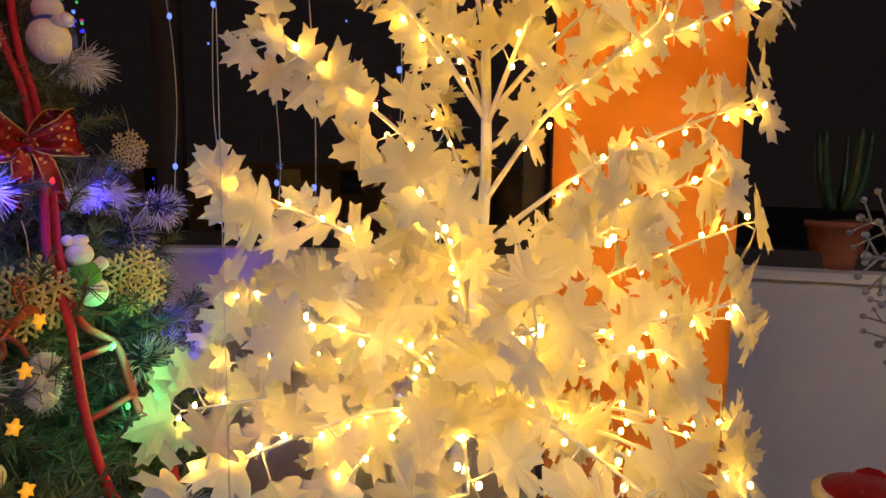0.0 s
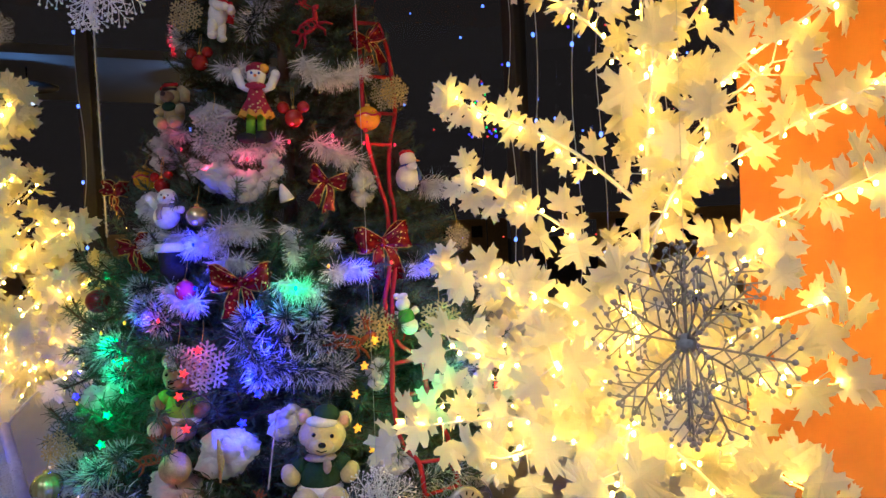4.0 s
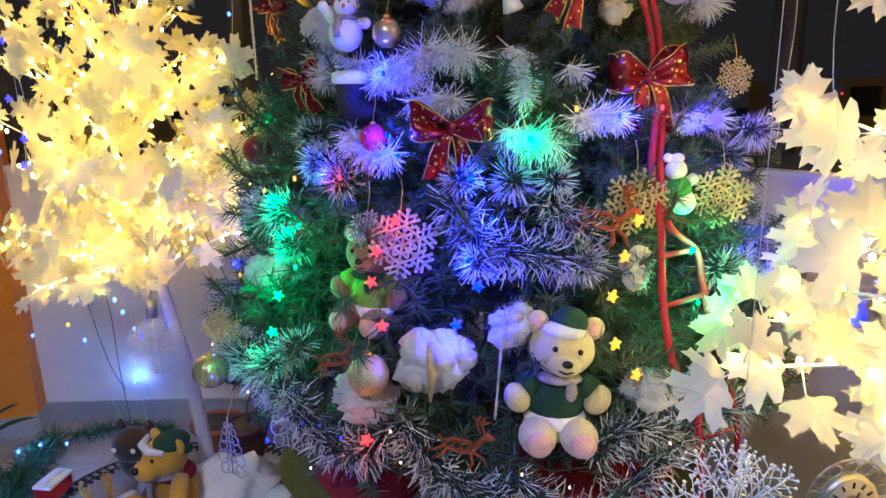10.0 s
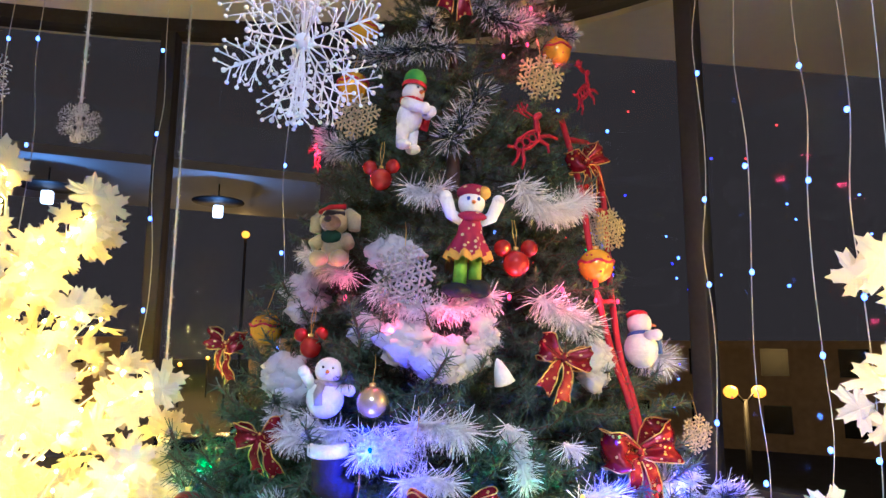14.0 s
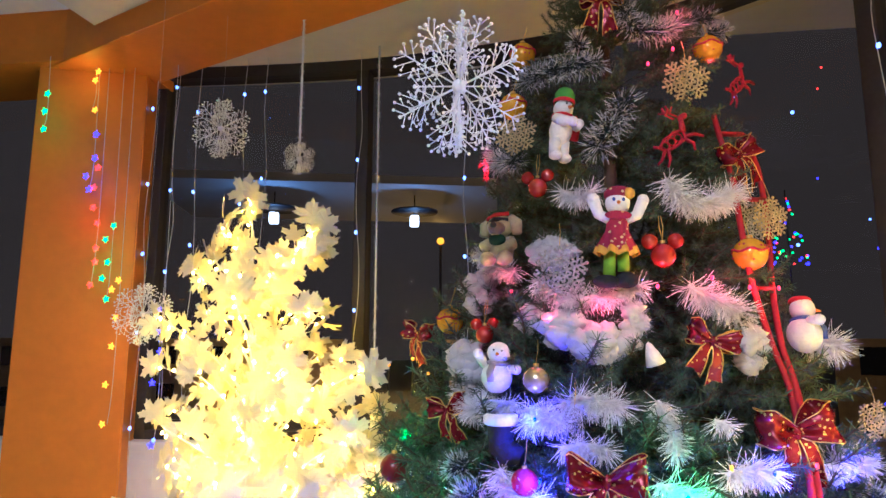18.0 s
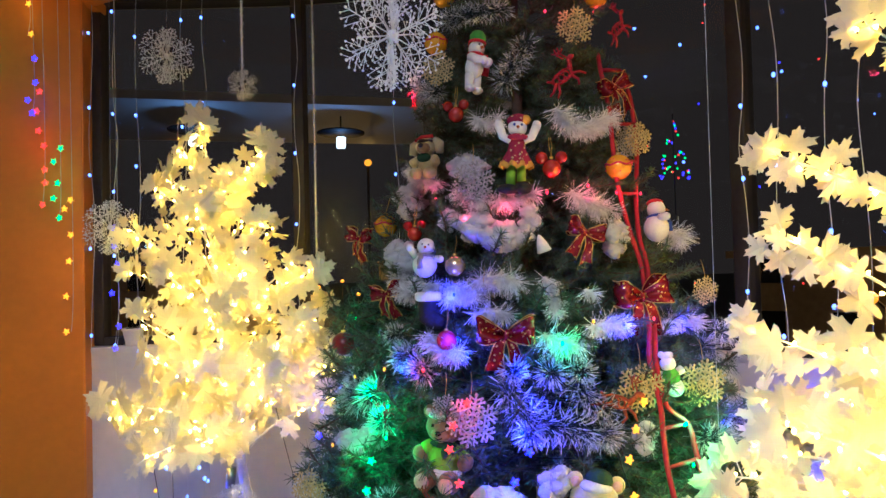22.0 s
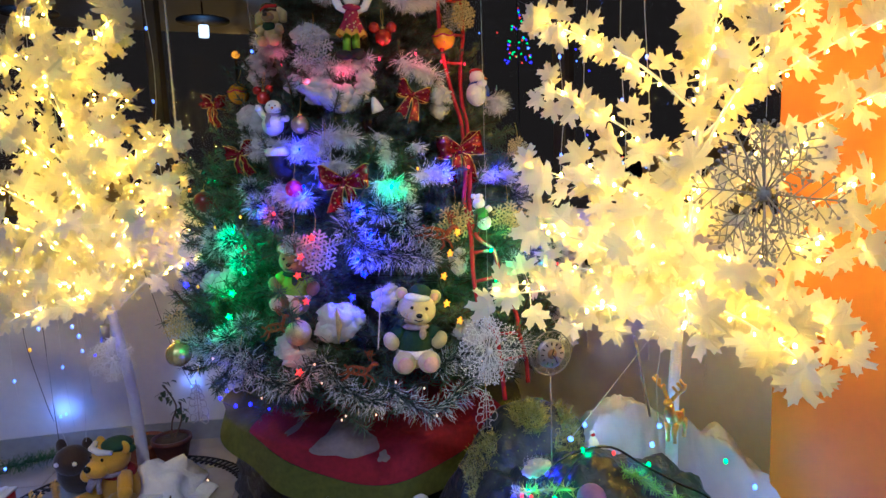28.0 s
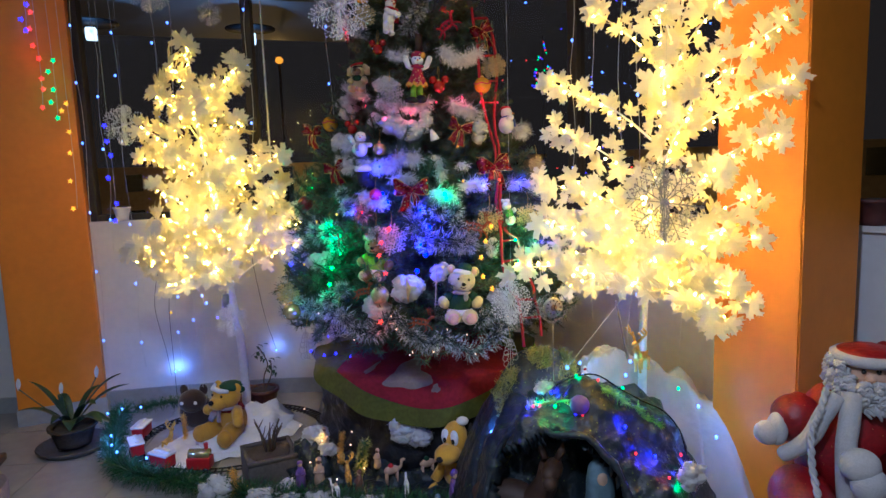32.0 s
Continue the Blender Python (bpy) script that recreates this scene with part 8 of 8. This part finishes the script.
# ---- santa doll, clock, loose things at the edges
def santa(g):
    # body, thighs and boots
    g.ball((-0.01, 0.0, 0.22), (0.19, 0.15, 0.24), 0, 24, 16)
    g.ball((-0.02, -0.02, 0.50), (0.14, 0.13, 0.19), 0, 24, 16)
    for k in (-1, 1):
        g.ball((k * 0.14 - 0.01, -0.12, 0.36), (0.085, 0.13, 0.090), 0, 18, 12)
        g.tube([(k * 0.15, -0.22, 0.34), (k * 0.15, -0.24, 0.20), (k * 0.15, -0.24, 0.10)], [0.075, 0.068, 0.065], 14, 0)
        g.tube([(k * 0.15, -0.24, 0.13), (k * 0.15, -0.24, 0.08)], 0.078, 16, 1)
        g.ball((k * 0.15, -0.28, 0.045), (0.065, 0.11, 0.045), 3, 14, 10)
    # puffed sleeves and mittens
    g.ball((-0.155, -0.055, 0.585), (0.070, 0.065, 0.062), 0, 18, 12)
    g.tube([(-0.12, -0.04, 0.60), (-0.17, -0.07, 0.57), (-0.20, -0.085, 0.555)], [0.06, 0.062, 0.045], 14, 0)
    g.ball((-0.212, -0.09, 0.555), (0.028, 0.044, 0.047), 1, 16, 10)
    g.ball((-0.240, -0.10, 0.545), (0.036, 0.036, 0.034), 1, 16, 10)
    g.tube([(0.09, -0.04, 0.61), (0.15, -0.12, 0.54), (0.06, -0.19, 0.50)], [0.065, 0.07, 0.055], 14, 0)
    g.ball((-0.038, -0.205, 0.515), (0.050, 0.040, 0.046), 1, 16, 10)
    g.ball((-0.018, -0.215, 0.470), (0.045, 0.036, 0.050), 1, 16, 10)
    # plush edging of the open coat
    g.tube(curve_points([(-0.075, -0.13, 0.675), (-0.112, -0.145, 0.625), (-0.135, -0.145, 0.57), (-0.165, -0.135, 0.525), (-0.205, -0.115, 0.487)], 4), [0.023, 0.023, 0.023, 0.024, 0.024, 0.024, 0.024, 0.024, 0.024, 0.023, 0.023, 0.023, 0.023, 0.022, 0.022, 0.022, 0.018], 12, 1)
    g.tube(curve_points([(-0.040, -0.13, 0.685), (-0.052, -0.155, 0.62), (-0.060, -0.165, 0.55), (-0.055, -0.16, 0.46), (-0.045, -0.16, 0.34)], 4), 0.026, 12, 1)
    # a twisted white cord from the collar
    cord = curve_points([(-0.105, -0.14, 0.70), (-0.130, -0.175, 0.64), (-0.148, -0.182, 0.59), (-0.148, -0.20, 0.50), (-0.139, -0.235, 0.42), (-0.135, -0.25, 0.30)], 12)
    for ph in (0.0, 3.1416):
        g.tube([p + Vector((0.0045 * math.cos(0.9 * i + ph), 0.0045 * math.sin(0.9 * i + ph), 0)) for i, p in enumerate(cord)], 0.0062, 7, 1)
    # head, curls, beard and cap
    head = len(g.v)
    g.ball((-0.005, -0.055, 0.728), (0.082, 0.080, 0.074), 2, 20, 14)
    g.ball((-0.022, -0.140, 0.736), (0.016, 0.015, 0.013), 2, 12, 8)
    random.seed(12)
    for k in range(170):
        a = rnd(-2.5, 2.2)
        face = abs(a + 0.15) < 0.55
        z = rnd(0.660, 0.712) if face else rnd(0.685 if a < 0 else 0.665, 0.775)
        r = 0.092 + 0.012 * rnd(-1, 1)
        c = Vector((-0.005 + r * math.sin(a), -0.055 - r * math.cos(a), z))
        w = rnd(0.007, 0.011)
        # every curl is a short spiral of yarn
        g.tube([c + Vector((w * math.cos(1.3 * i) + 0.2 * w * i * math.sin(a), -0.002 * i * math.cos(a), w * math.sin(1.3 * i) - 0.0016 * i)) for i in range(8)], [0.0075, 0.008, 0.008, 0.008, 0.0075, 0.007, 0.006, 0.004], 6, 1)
    for k in range(34):
        u = rnd(-1, 1)
        z0 = rnd(0.66, 0.70)
        x0 = 0.012 + 0.055 * u
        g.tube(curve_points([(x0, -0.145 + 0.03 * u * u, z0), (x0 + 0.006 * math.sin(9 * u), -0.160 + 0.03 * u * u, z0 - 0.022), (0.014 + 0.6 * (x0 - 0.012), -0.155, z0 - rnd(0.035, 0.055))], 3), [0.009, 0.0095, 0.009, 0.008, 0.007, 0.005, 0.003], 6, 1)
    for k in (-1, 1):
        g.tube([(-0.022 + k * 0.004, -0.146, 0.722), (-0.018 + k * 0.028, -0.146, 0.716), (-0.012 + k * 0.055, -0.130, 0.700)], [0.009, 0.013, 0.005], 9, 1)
        g.ball((-0.018 + k * 0.020, -0.1315, 0.755), 0.0075, 3, 10, 7)
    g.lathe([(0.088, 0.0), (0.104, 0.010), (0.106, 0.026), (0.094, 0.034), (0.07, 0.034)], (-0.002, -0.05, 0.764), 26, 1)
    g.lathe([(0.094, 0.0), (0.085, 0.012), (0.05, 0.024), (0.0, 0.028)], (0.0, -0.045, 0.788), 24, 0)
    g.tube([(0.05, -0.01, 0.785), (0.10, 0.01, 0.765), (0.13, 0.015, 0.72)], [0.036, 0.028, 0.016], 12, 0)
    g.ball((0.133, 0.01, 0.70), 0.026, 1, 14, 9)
    for i in range(head, len(g.v)):
        x, y, z = g.v[i]
        g.v[i] = (0.018 + 0.88 * x, -0.008 + 0.92 * y, 0.735 + 0.88 * (z - 0.742))


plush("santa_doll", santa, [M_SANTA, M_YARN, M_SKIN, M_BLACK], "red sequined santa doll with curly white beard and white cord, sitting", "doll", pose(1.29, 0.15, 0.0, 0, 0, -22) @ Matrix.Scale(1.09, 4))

ck = thing("table_clock", "small round silver clock with filigree rim on a stem", "clock", pose(0.44, 0.545, 0.938, 0, 0, 8) @ Matrix.Scale(0.80, 4))
g = G()
g.tube([(0, 0.006, 0), (0, -0.006, 0)], 0.044, 32)
part("case", g, M_METAL, ck)
g = G()
g.tube([(0, -0.0065, 0), (0, -0.0085, 0)], 0.039, 32)
part("dial", g, M_CLOCKF, ck, "pale dial")
for k in range(12):
    a = math.radians(30 * k)
    g = G()
    g.box((0.031 * math.sin(a), -0.0095, 0.031 * math.cos(a)), (0.0035, 0.0015, 0.009), 0, Matrix.Rotation(a, 3, "Y"))
    part("hour_mark", g, M_BLACK, ck)
g = G()
g.tube([(0, -0.0085, 0), (0, -0.0105, 0)], 0.015, 20)
part("dial_centre", g, M_FIGBR, ck)
for a, l in ((0.4, 0.022), (2.6, 0.030)):
    g = G()
    g.box((l / 2 * math.sin(a), -0.0115, l / 2 * math.cos(a)), (0.0028, 0.0015, l), 0, Matrix.Rotation(a, 3, "Y"))
    part("clock_hand", g, M_BLACK, ck)
for k in range(14):
    a = 2 * math.pi * k / 14
    g = G()
    c = Vector((0.055 * math.sin(a), 0, 0.055 * math.cos(a)))
    g.tube([c + Vector((0.010 * math.cos(q), 0, 0.010 * math.sin(q))) for q in [6.2832 * i / 10 for i in range(11)]], 0.0013, 4)
    part("filigree_ring", g, M_METAL, ck)
g = G()
g.tube([(0.067 * math.sin(6.2832 * i / 40), 0, 0.067 * math.cos(6.2832 * i / 40)) for i in range(41)], 0.0016, 5)
part("rim", g, M_METAL, ck)
g = G()
g.tube([(0, 0.004, -0.066), (0, 0.004, -0.36)], 0.0016, 6)
part("stem", g, M_METAL, ck)

g = G()
g.box((0, 0, 0.02), (0.30, 0.22, 0.04), 0, None, 0.01)
single("wooden_board", g, M_WOOD, "dark brown wooden board on the floor", "board", pose(-2.30, 1.66, 0.0, 0, 0, 10))
g = G()
g.lathe([(0, 0.0), (0.13, 0.0), (0.16, 0.03), (0.165, 0.16), (0.155, 0.165), (0.15, 0.05), (0, 0.05)], n=36)
single("round_basket", g, M_PATCH, "pale beige round basket with raised rim", "basket", pose(-1.97, 1.11, 0.0))


# ---- snowflakes hung from the ceiling
def hung_flake(c, r, label, planes=3, string=True, material=None):
    m = material or M_PLASTW
    f = thing("hanging_snowflake", label, "snowflake", pose(*c), "hanging snowflakes")
    g = G()
    g.tube([(0, 0, 0), (0, 0, r * 0.9)], r * 0.012, 5)
    for z, l in ((0.34, 0.30), (0.52, 0.40), (0.70, 0.30), (0.84, 0.18)):
        for s in (1, -1):
            e = Vector((s * r * l * 0.72, 0, r * (z + l * 0.62)))
            g.tube([(0, 0, r * z), e], [r * 0.009, r * 0.007], 5)
            g.ball(e, r * 0.024, 0, 7, 5)
            if l > 0.25:
                q = Vector((0, 0, r * z)).lerp(e, 0.55)
                h = q + Vector((s * r * 0.10, 0, -r * 0.01))
                g.tube([q, h], r * 0.008, 4)
                g.ball(h, r * 0.019, 0, 6, 5)
    g.ball((0, 0, r * 0.92), r * 0.030, 0, 8, 6)
    me = g.mesh("arm", m)
    n = 0
    for pl in range(planes):
        for k in range(6):
            part("arm", me, None, f, m=pose(0, 0, 0, 0, 0, 180 * pl / planes + 12) @ pose(0, 0, 0, 0, 60 * k + 12 * pl, 0))
    g = G()
    g.ball((0, 0, 0), r * 0.10, 0, 12, 8)
    part("centre", g, m, f)
    if string:
        g = G()
        g.tube([(0, 0, r), (0.004, 0, (SOFFIT - c[2]) / 2), (0, 0, SOFFIT + 0.10 - c[2])], 0.0004, 4)
        part("thread", g, M_CLEARWIRE, f, "thin clear thread")


hung_flake((-0.27, 0.83, 2.05), 0.128, "large white snowflake with beaded tips hung from the ceiling", 4)
hung_flake((-1.0, 1.99, 2.295), 0.065, "small white glitter snowflake on a tinsel thread", 4)
hung_flake((-1.28, 1.92, 2.40), 0.115, "white snowflake with beaded tips hung by the window", 4)
hung_flake((-1.36, 1.64, 1.70), 0.10, "white snowflake lit blue beside the lit tree", 4)
hung_flake((0.586, -0.02, 1.336), 0.112, "grey glittered snowflake hung before the lit tree", 3, True, M_FLAKEG)
hung_flake((0.27, 0.455, 0.985), 0.078, "white snowflake hung before the low branches", 4)
hung_flake((-0.925, 1.62, 0.715), 0.088, "white snowflake hung beside the trunk", 5, False)
random.seed(41)
boa("tinsel_thread", [(-1.0, 1.99, 2.93), (-1.0, 1.99, 2.36)], "thin silver tinsel thread holding a snowflake", 0.012, 900, [M_WTINSEL], False, 0.002, "tinsel threads")
boa("tinsel_thread", [(-0.80, 2.40, 2.93), (-0.80, 2.40, 1.5)], "thin silver tinsel thread hung at the window", 0.013, 700, [M_WTINSEL], False, 0.002, "tinsel threads")


# ---- hanging strings of cool white lamps
def curtain_string(x, y, z1, n, seed, lit=True):
    r = random.Random(seed)
    st = thing("hanging_light_string", "thin clear wire with cool white led lamps at the window", "string lights", group="hanging light strings")
    pts = [(x + 0.012 * math.sin(k * 1.7 + seed) * (k > 0), y - 0.008 * (k % 2), HEAD - (HEAD - z1) * k / 10) for k in range(11)]
    g = G()
    g.tube(curve_points(pts, 3), 0.0015, 5)
    part("wire", g, M_CLEARWIRE, st)
    for k in range(n):
        z = HEAD - (HEAD - z1) * (k + r.uniform(0.3, 0.7)) / n
        g = G()
        g.ball((0, 0, 0), (0.0068, 0.0068, 0.009), 0, 8, 6)
        part("bulb", g, L_COOL, st, m=pose(x - 0.006, y - 0.012, z))
    if lit:
        lamp("lamp_light", (x, y - 0.05, z1 + 0.35 * (HEAD - z1)), 0.03 * K_COLOUR, COOL_LIGHT, 0.01)


for k, (x, off, z1, n) in enumerate(((-1.90, 0.05, 0.3, 7), (-1.79, 0.05, 1.0, 5), (-1.69, 0.05, 0.25, 7), (-1.45, 0.05, 0.15, 6), (-1.36, 0.05, 0.3, 6), (-0.90, 0.04, 1.0, 6), (-0.41, 0.05, 0.6, 6),
                                     (0.93, 0.05, 1.25, 5), (1.01, 0.06, 0.6, 5), (1.10, 0.05, 0.75, 6), (1.16, 0.05, 0.6, 5), (1.27, 0.04, 0.55, 5))):
    p, nn = along(BAY, bay_share(x))
    q = p - nn * off
    curtain_string(q.x, q.y, z1, n, k, k in (1, 4, 8))

# coloured star strings by the left pillar
random.seed(52)
for x, y, zs, m, colour in ((-2.08, 2.27, (2.82, 2.78, 2.64), L_YELLOW, YELLOW_LIGHT), (-2.07, 2.28, (2.53, 2.42, 2.34, 2.28), L_BLUE, BLUE_LIGHT), (-2.03, 2.29, (2.38, 2.29, 2.20, 2.13, 2.02, 1.96, 1.86), L_RED, RED_LIGHT),
                            (-1.97, 2.31, (2.12, 2.06, 1.96, 1.89, 1.80), L_GREEN, GREEN_LIGHT), (-1.91, 2.30, (1.88, 1.84, 1.72, 1.60, 1.44, 1.28), L_YELLOW, YELLOW_LIGHT), (-1.70, 2.30, (1.75, 1.66, 1.58, 1.45, 1.30, 1.2), L_BLUE, BLUE_LIGHT), (-2.22, 2.16, (2.68, 2.60, 2.52), L_GREEN, GREEN_LIGHT)):
    st = thing("star_light_string", "hanging string of small coloured star lamps by the pillar", "string lights", group="star light strings")
    g = G()
    g.tube(curve_points([(x, y, SOFFIT + 0.01), (x + 0.01, y, (zs[0] + zs[-1]) / 2), (x + 0.005, y - 0.01, zs[-1])], 5), 0.0014, 4)
    part("wire", g, M_CLEARWIRE, st)
    for z in zs:
        g = G()
        g.plate(star_outline(0.016), 0.006)
        part("star_lamp", g, m, st, m=pose(x + rnd(-0.02, 0.025), y - 0.016, z, 0, rnd(0, 70), 0))
    lamp("lamp_light", (x, y - 0.045, zs[len(zs) // 2]), 0.045 * K_COLOUR, colour, 0.012)
# wires sagging off the right tree
for k, pts in enumerate((((0.72, 0.55, 0.98), (0.62, 0.56, 0.85), (0.50, 0.58, 0.70)), ((0.74, 0.56, 0.98), (0.76, 0.58, 0.85), (0.75, 0.6, 0.70)), ((-1.22, 1.8, 0.95), (-1.24, 1.9, 0.5), (-1.3, 2.1, 0.12)), ((-1.1, 1.8, 0.95), (-1.12, 1.9, 0.5), (-1.25, 2.1, 0.12)))):
    st = thing("loose_wire", "thin pale lamp wire hanging from the lit tree", "string lights", group="loose wires")
    g = G()
    g.tube(curve_points([pts[0], (pts[1][0] - 0.03, pts[1][1], pts[1][2] - 0.03), pts[2]], 6), 0.0012, 4)
    part("wire", g, M_CLEARWIRE, st)
    g = G()
    g.ball((0, 0, 0), 0.007, 0, 8, 6)
    part("bulb", g, L_COOL, st, m=pose(*pts[-1]))

# ---- outside: street, lamps, houses, parked cars
g = G()
g.add([(-120, 4, -3.6), (120, 4, -3.6), (120, 240, -3.6), (-120, 240, -3.6)], [(0, 1, 2, 3)])
g.add([(3.8, -60, -3.6), (120, -60, -3.6), (120, 4, -3.6), (3.8, 4, -3.6)], [(0, 1, 2, 3)])
structure("ground", g, M_ASPHALT, "dark asphalt street outside at night")


def at_angle(yaw, pitch, dist, eye=(-0.17, -0.5, 1.5)):
    a, b = math.radians(yaw), math.radians(pitch)
    return Vector(eye) + dist * Vector((math.sin(a), math.cos(a), math.tan(b)))


def street_lamp(yaw, pitch, dist, heads, m, label, r=0.13):
    top = at_angle(yaw, pitch, dist)
    sl = thing("street_lamp", label, "street lamp", pose(top.x, top.y, -3.6), "street lamps")
    h = top.z + 3.6
    g = G()
    g.tube([(0, 0, 0), (0, 0, h - 0.2)], [0.09, 0.06], 8)
    part("post", g, M_FRAME, sl)
    for k in range(heads):
        x = (k - (heads - 1) / 2) * 0.8
        g = G()
        g.tube([(0, 0, h - 0.3), (x * 0.6, 0, h - 0.05), (x, 0, h)], 0.03, 6)
        part("arm", g, M_FRAME, sl)
        g = G()
        g.ball((x, 0, h), (r, r, r * 0.9), 0, 14, 10)
        part("globe", g, m, sl, "glowing globe")
    lamp("street_light", (top.x, top.y, top.z + 0.7), 8 if pitch > 5 else 700, (1.0, 0.55, 0.12) if m is L_SODIUM else (0.8, 0.9, 1.0), 0.3)


street_lamp(-7.9, 9.5, 30, 1, L_SODIUM, "tall sodium street lamp", 0.18)
street_lamp(33.5, -3.0, 19, 2, L_SODIUM, "street lamp with two glowing sodium globes", 0.18)
street_lamp(-12.5, -1.5, 60, 1, L_SODIUM, "far sodium street lamp", 0.2)
street_lamp(-10.4, -1.0, 70, 1, L_SODIUM, "far sodium street lamp", 0.2)
street_lamp(-5.0, -0.5, 80, 1, L_WHITE, "far white street lamp", 0.2)
street_lamp(-9.0, -2.2, 50, 1, L_SODIUM, "far sodium street lamp", 0.16)
street_lamp(-14.5, -0.6, 75, 1, L_SODIUM, "far sodium street lamp", 0.2)
for k, (yaw, dist, w, h) in enumerate(((-30, 60, 26, 5.4), (4, 80, 30, 5.6), (38, 42, 20, 5.2), (62, 48, 18, 5.0), (-55, 50, 20, 5.2))):
    c = at_angle(yaw, 0, dist)
    hs = thing("far_house", "dim house across the street at night", "house", pose(c.x, c.y, -3.6, 0, 0, -yaw), "far houses")
    g = G()
    g.box((0, 0, h / 2), (w, 8, h), 0)
    part("wall", g, M_FACADE, hs, smooth=False)
    g = G()
    g.box((0, 0, h + 0.2), (w + 0.8, 8.6, 0.4), 0)
    part("roof", g, M_FACADE, hs, smooth=False)
    for i in range(int(w / 3.5)):
        for z in [1.6 + 2.9 * q for q in range(int((h + 1) / 2.7))]:
            g = G()
            g.box((-w / 2 + 1.8 + 3.5 * i, -4.02, z), (1.3, 0.08, 1.4), 0)
            part("window", g, M_BLACK, hs, smooth=False)
# added canopy and white lamps across the street, for the ceiling lamps' reflection
c = at_angle(-14, 0, 24)
cp = thing("reflection_canopy", "stand-in canopy and lamps for the ceiling lamps reflected in the glass", "canopy", pose(c.x, c.y, -3.6, 0, 0, 14))
g = G()
g.box((0, 2, 11.1), (16, 7, 0.3), 0)
part("roof", g, M_GREYWALL, cp, smooth=False)
for x in (-7.6, 7.6):
    g = G()
    g.tube([(x, 0, 0), (x, 0, 11)], 0.12, 8)
    part("post", g, M_FRAME, cp)
for yaw in (-10.2, -22.8):
    q = at_angle(yaw, 11.4, 24) - Vector((c.x, c.y, -3.6))
    q = Matrix.Rotation(math.radians(-14), 3, "Z") @ q
    g = G()
    g.box((q.x, 0.2, q.z), (0.34, 0.34, 0.42), 0, None, 0.06)
    lp = part("lamp", g, L_WHITE, cp, "stand-in for a ceiling lamp reflected in the glass")
    g = G()
    g.lathe([(0, 0.32), (0.9, 0.34), (0.9, 0.38), (0, 0.40)], (q.x, 0.2, q.z), 24)
    part("lamp_disc", g, M_FRAME, cp, "stand-in for the reflected lamp disc")
    g = G()
    g.tube([(q.x, 0.2, q.z + 0.2), (q.x, 0.2, 11.0)], 0.03, 6)
    part("rod", g, M_FRAME, cp)
    # added light that gives the stand-in reflection its blue band
    lamp("reflection_light", at_angle(yaw, 11.0, 23.6), 60, (0.28, 0.55, 1.0), 0.2)


def car(yaw, dist, turn):
    c = at_angle(yaw, 0, dist)
    v = thing("parked_car", "dark car parked in the street at night", "car", pose(c.x, c.y, -3.6, 0, 0, turn), "parked cars")
    g = G()
    g.box((0, 0, 0.62), (4.2, 1.7, 0.62), 0, None, 0.16)
    part("body", g, M_CAR, v)
    g = G()
    g.box((-0.2, 0, 1.15), (2.3, 1.5, 0.55), 0, None, 0.2)
    part("cabin", g, M_BLACK, v)
    for x in (-1.3, 1.3):
        for y in (-0.8, 0.8):
            g = G()
            g.tube([(x, y - 0.1, 0.32), (x, y + 0.1, 0.32)], 0.32, 16)
            part("wheel", g, M_BLACK, v)


for yaw, dist, turn in ((-15, 20, 10), (-9, 22, 8), (-19, 26, 12), (-12, 30, 5), (-6, 34, 4)):
    car(yaw, dist, turn)
# coloured bulbs on an added pole outside, for a lit tree's reflection
lt = thing("tree_reflection_bulbs", "coloured bulbs outside, standing in for a lit tree's reflection", "light decoration", pose(1.06, 2.94, 1.12))
g = G()
g.tube([(0, 0, -4.7), (0, 0, 1.22)], 0.003, 6)
part("pole", g, M_FRAME, lt)
random.seed(15)
for k in range(46):
    s = random.random() ** 0.7
    a = rnd(0, 6.28)
    g = G()
    g.ball((0, 0, 0), 0.006, 0, 6, 5)
    part("bulb", g, (L_BLUE, L_GREEN, L_BLUE, L_RED, L_GREEN)[k % 5], lt, m=pose(0.085 * s * math.cos(a), 0.085 * s * math.sin(a), 1.20 - 0.34 * s))

# bulbs scattered beyond the right panes in place of the string lamps' reflections
random.seed(63)
nt_ob = thing("string_reflection_bulbs", "sparse tiny bulbs outside, standing in for string lamp reflections", "string lights")
for k in range(44):
    a = rnd(0.10, 0.98)
    d = rnd(2.6, 3.3)
    g = G()
    g.ball((0, 0, 0), 0.0055 if k % 4 else 0.009, 0, 6, 5)
    part("bulb", g, (L_COOL, L_BLUE, L_RED, L_COOL)[k % 4], nt_ob, m=pose(0.1 + d * math.sin(a), 0.1 + d * math.cos(a) * 1.05, rnd(1.35, 2.85)))

# ---- floor tiles
g = G()
g.box((0, 0, -0.008), (0.446, 0.446, 0.016), 0, None, 0.0)
TILE = g.mesh("tile", M_TILE, False)
for i in range(-12, 8):
    for j in range(-9, 7):
        x, y = i * 0.45 + 0.1, j * 0.45 + 0.13
        if j * 0.45 > 2.0 and x > 0.9:
            continue
        if -3.4 < x < 2.0 and y > -2.6:
            part("tile", TILE, None, FLOOR, m=pose(x, y, 0))
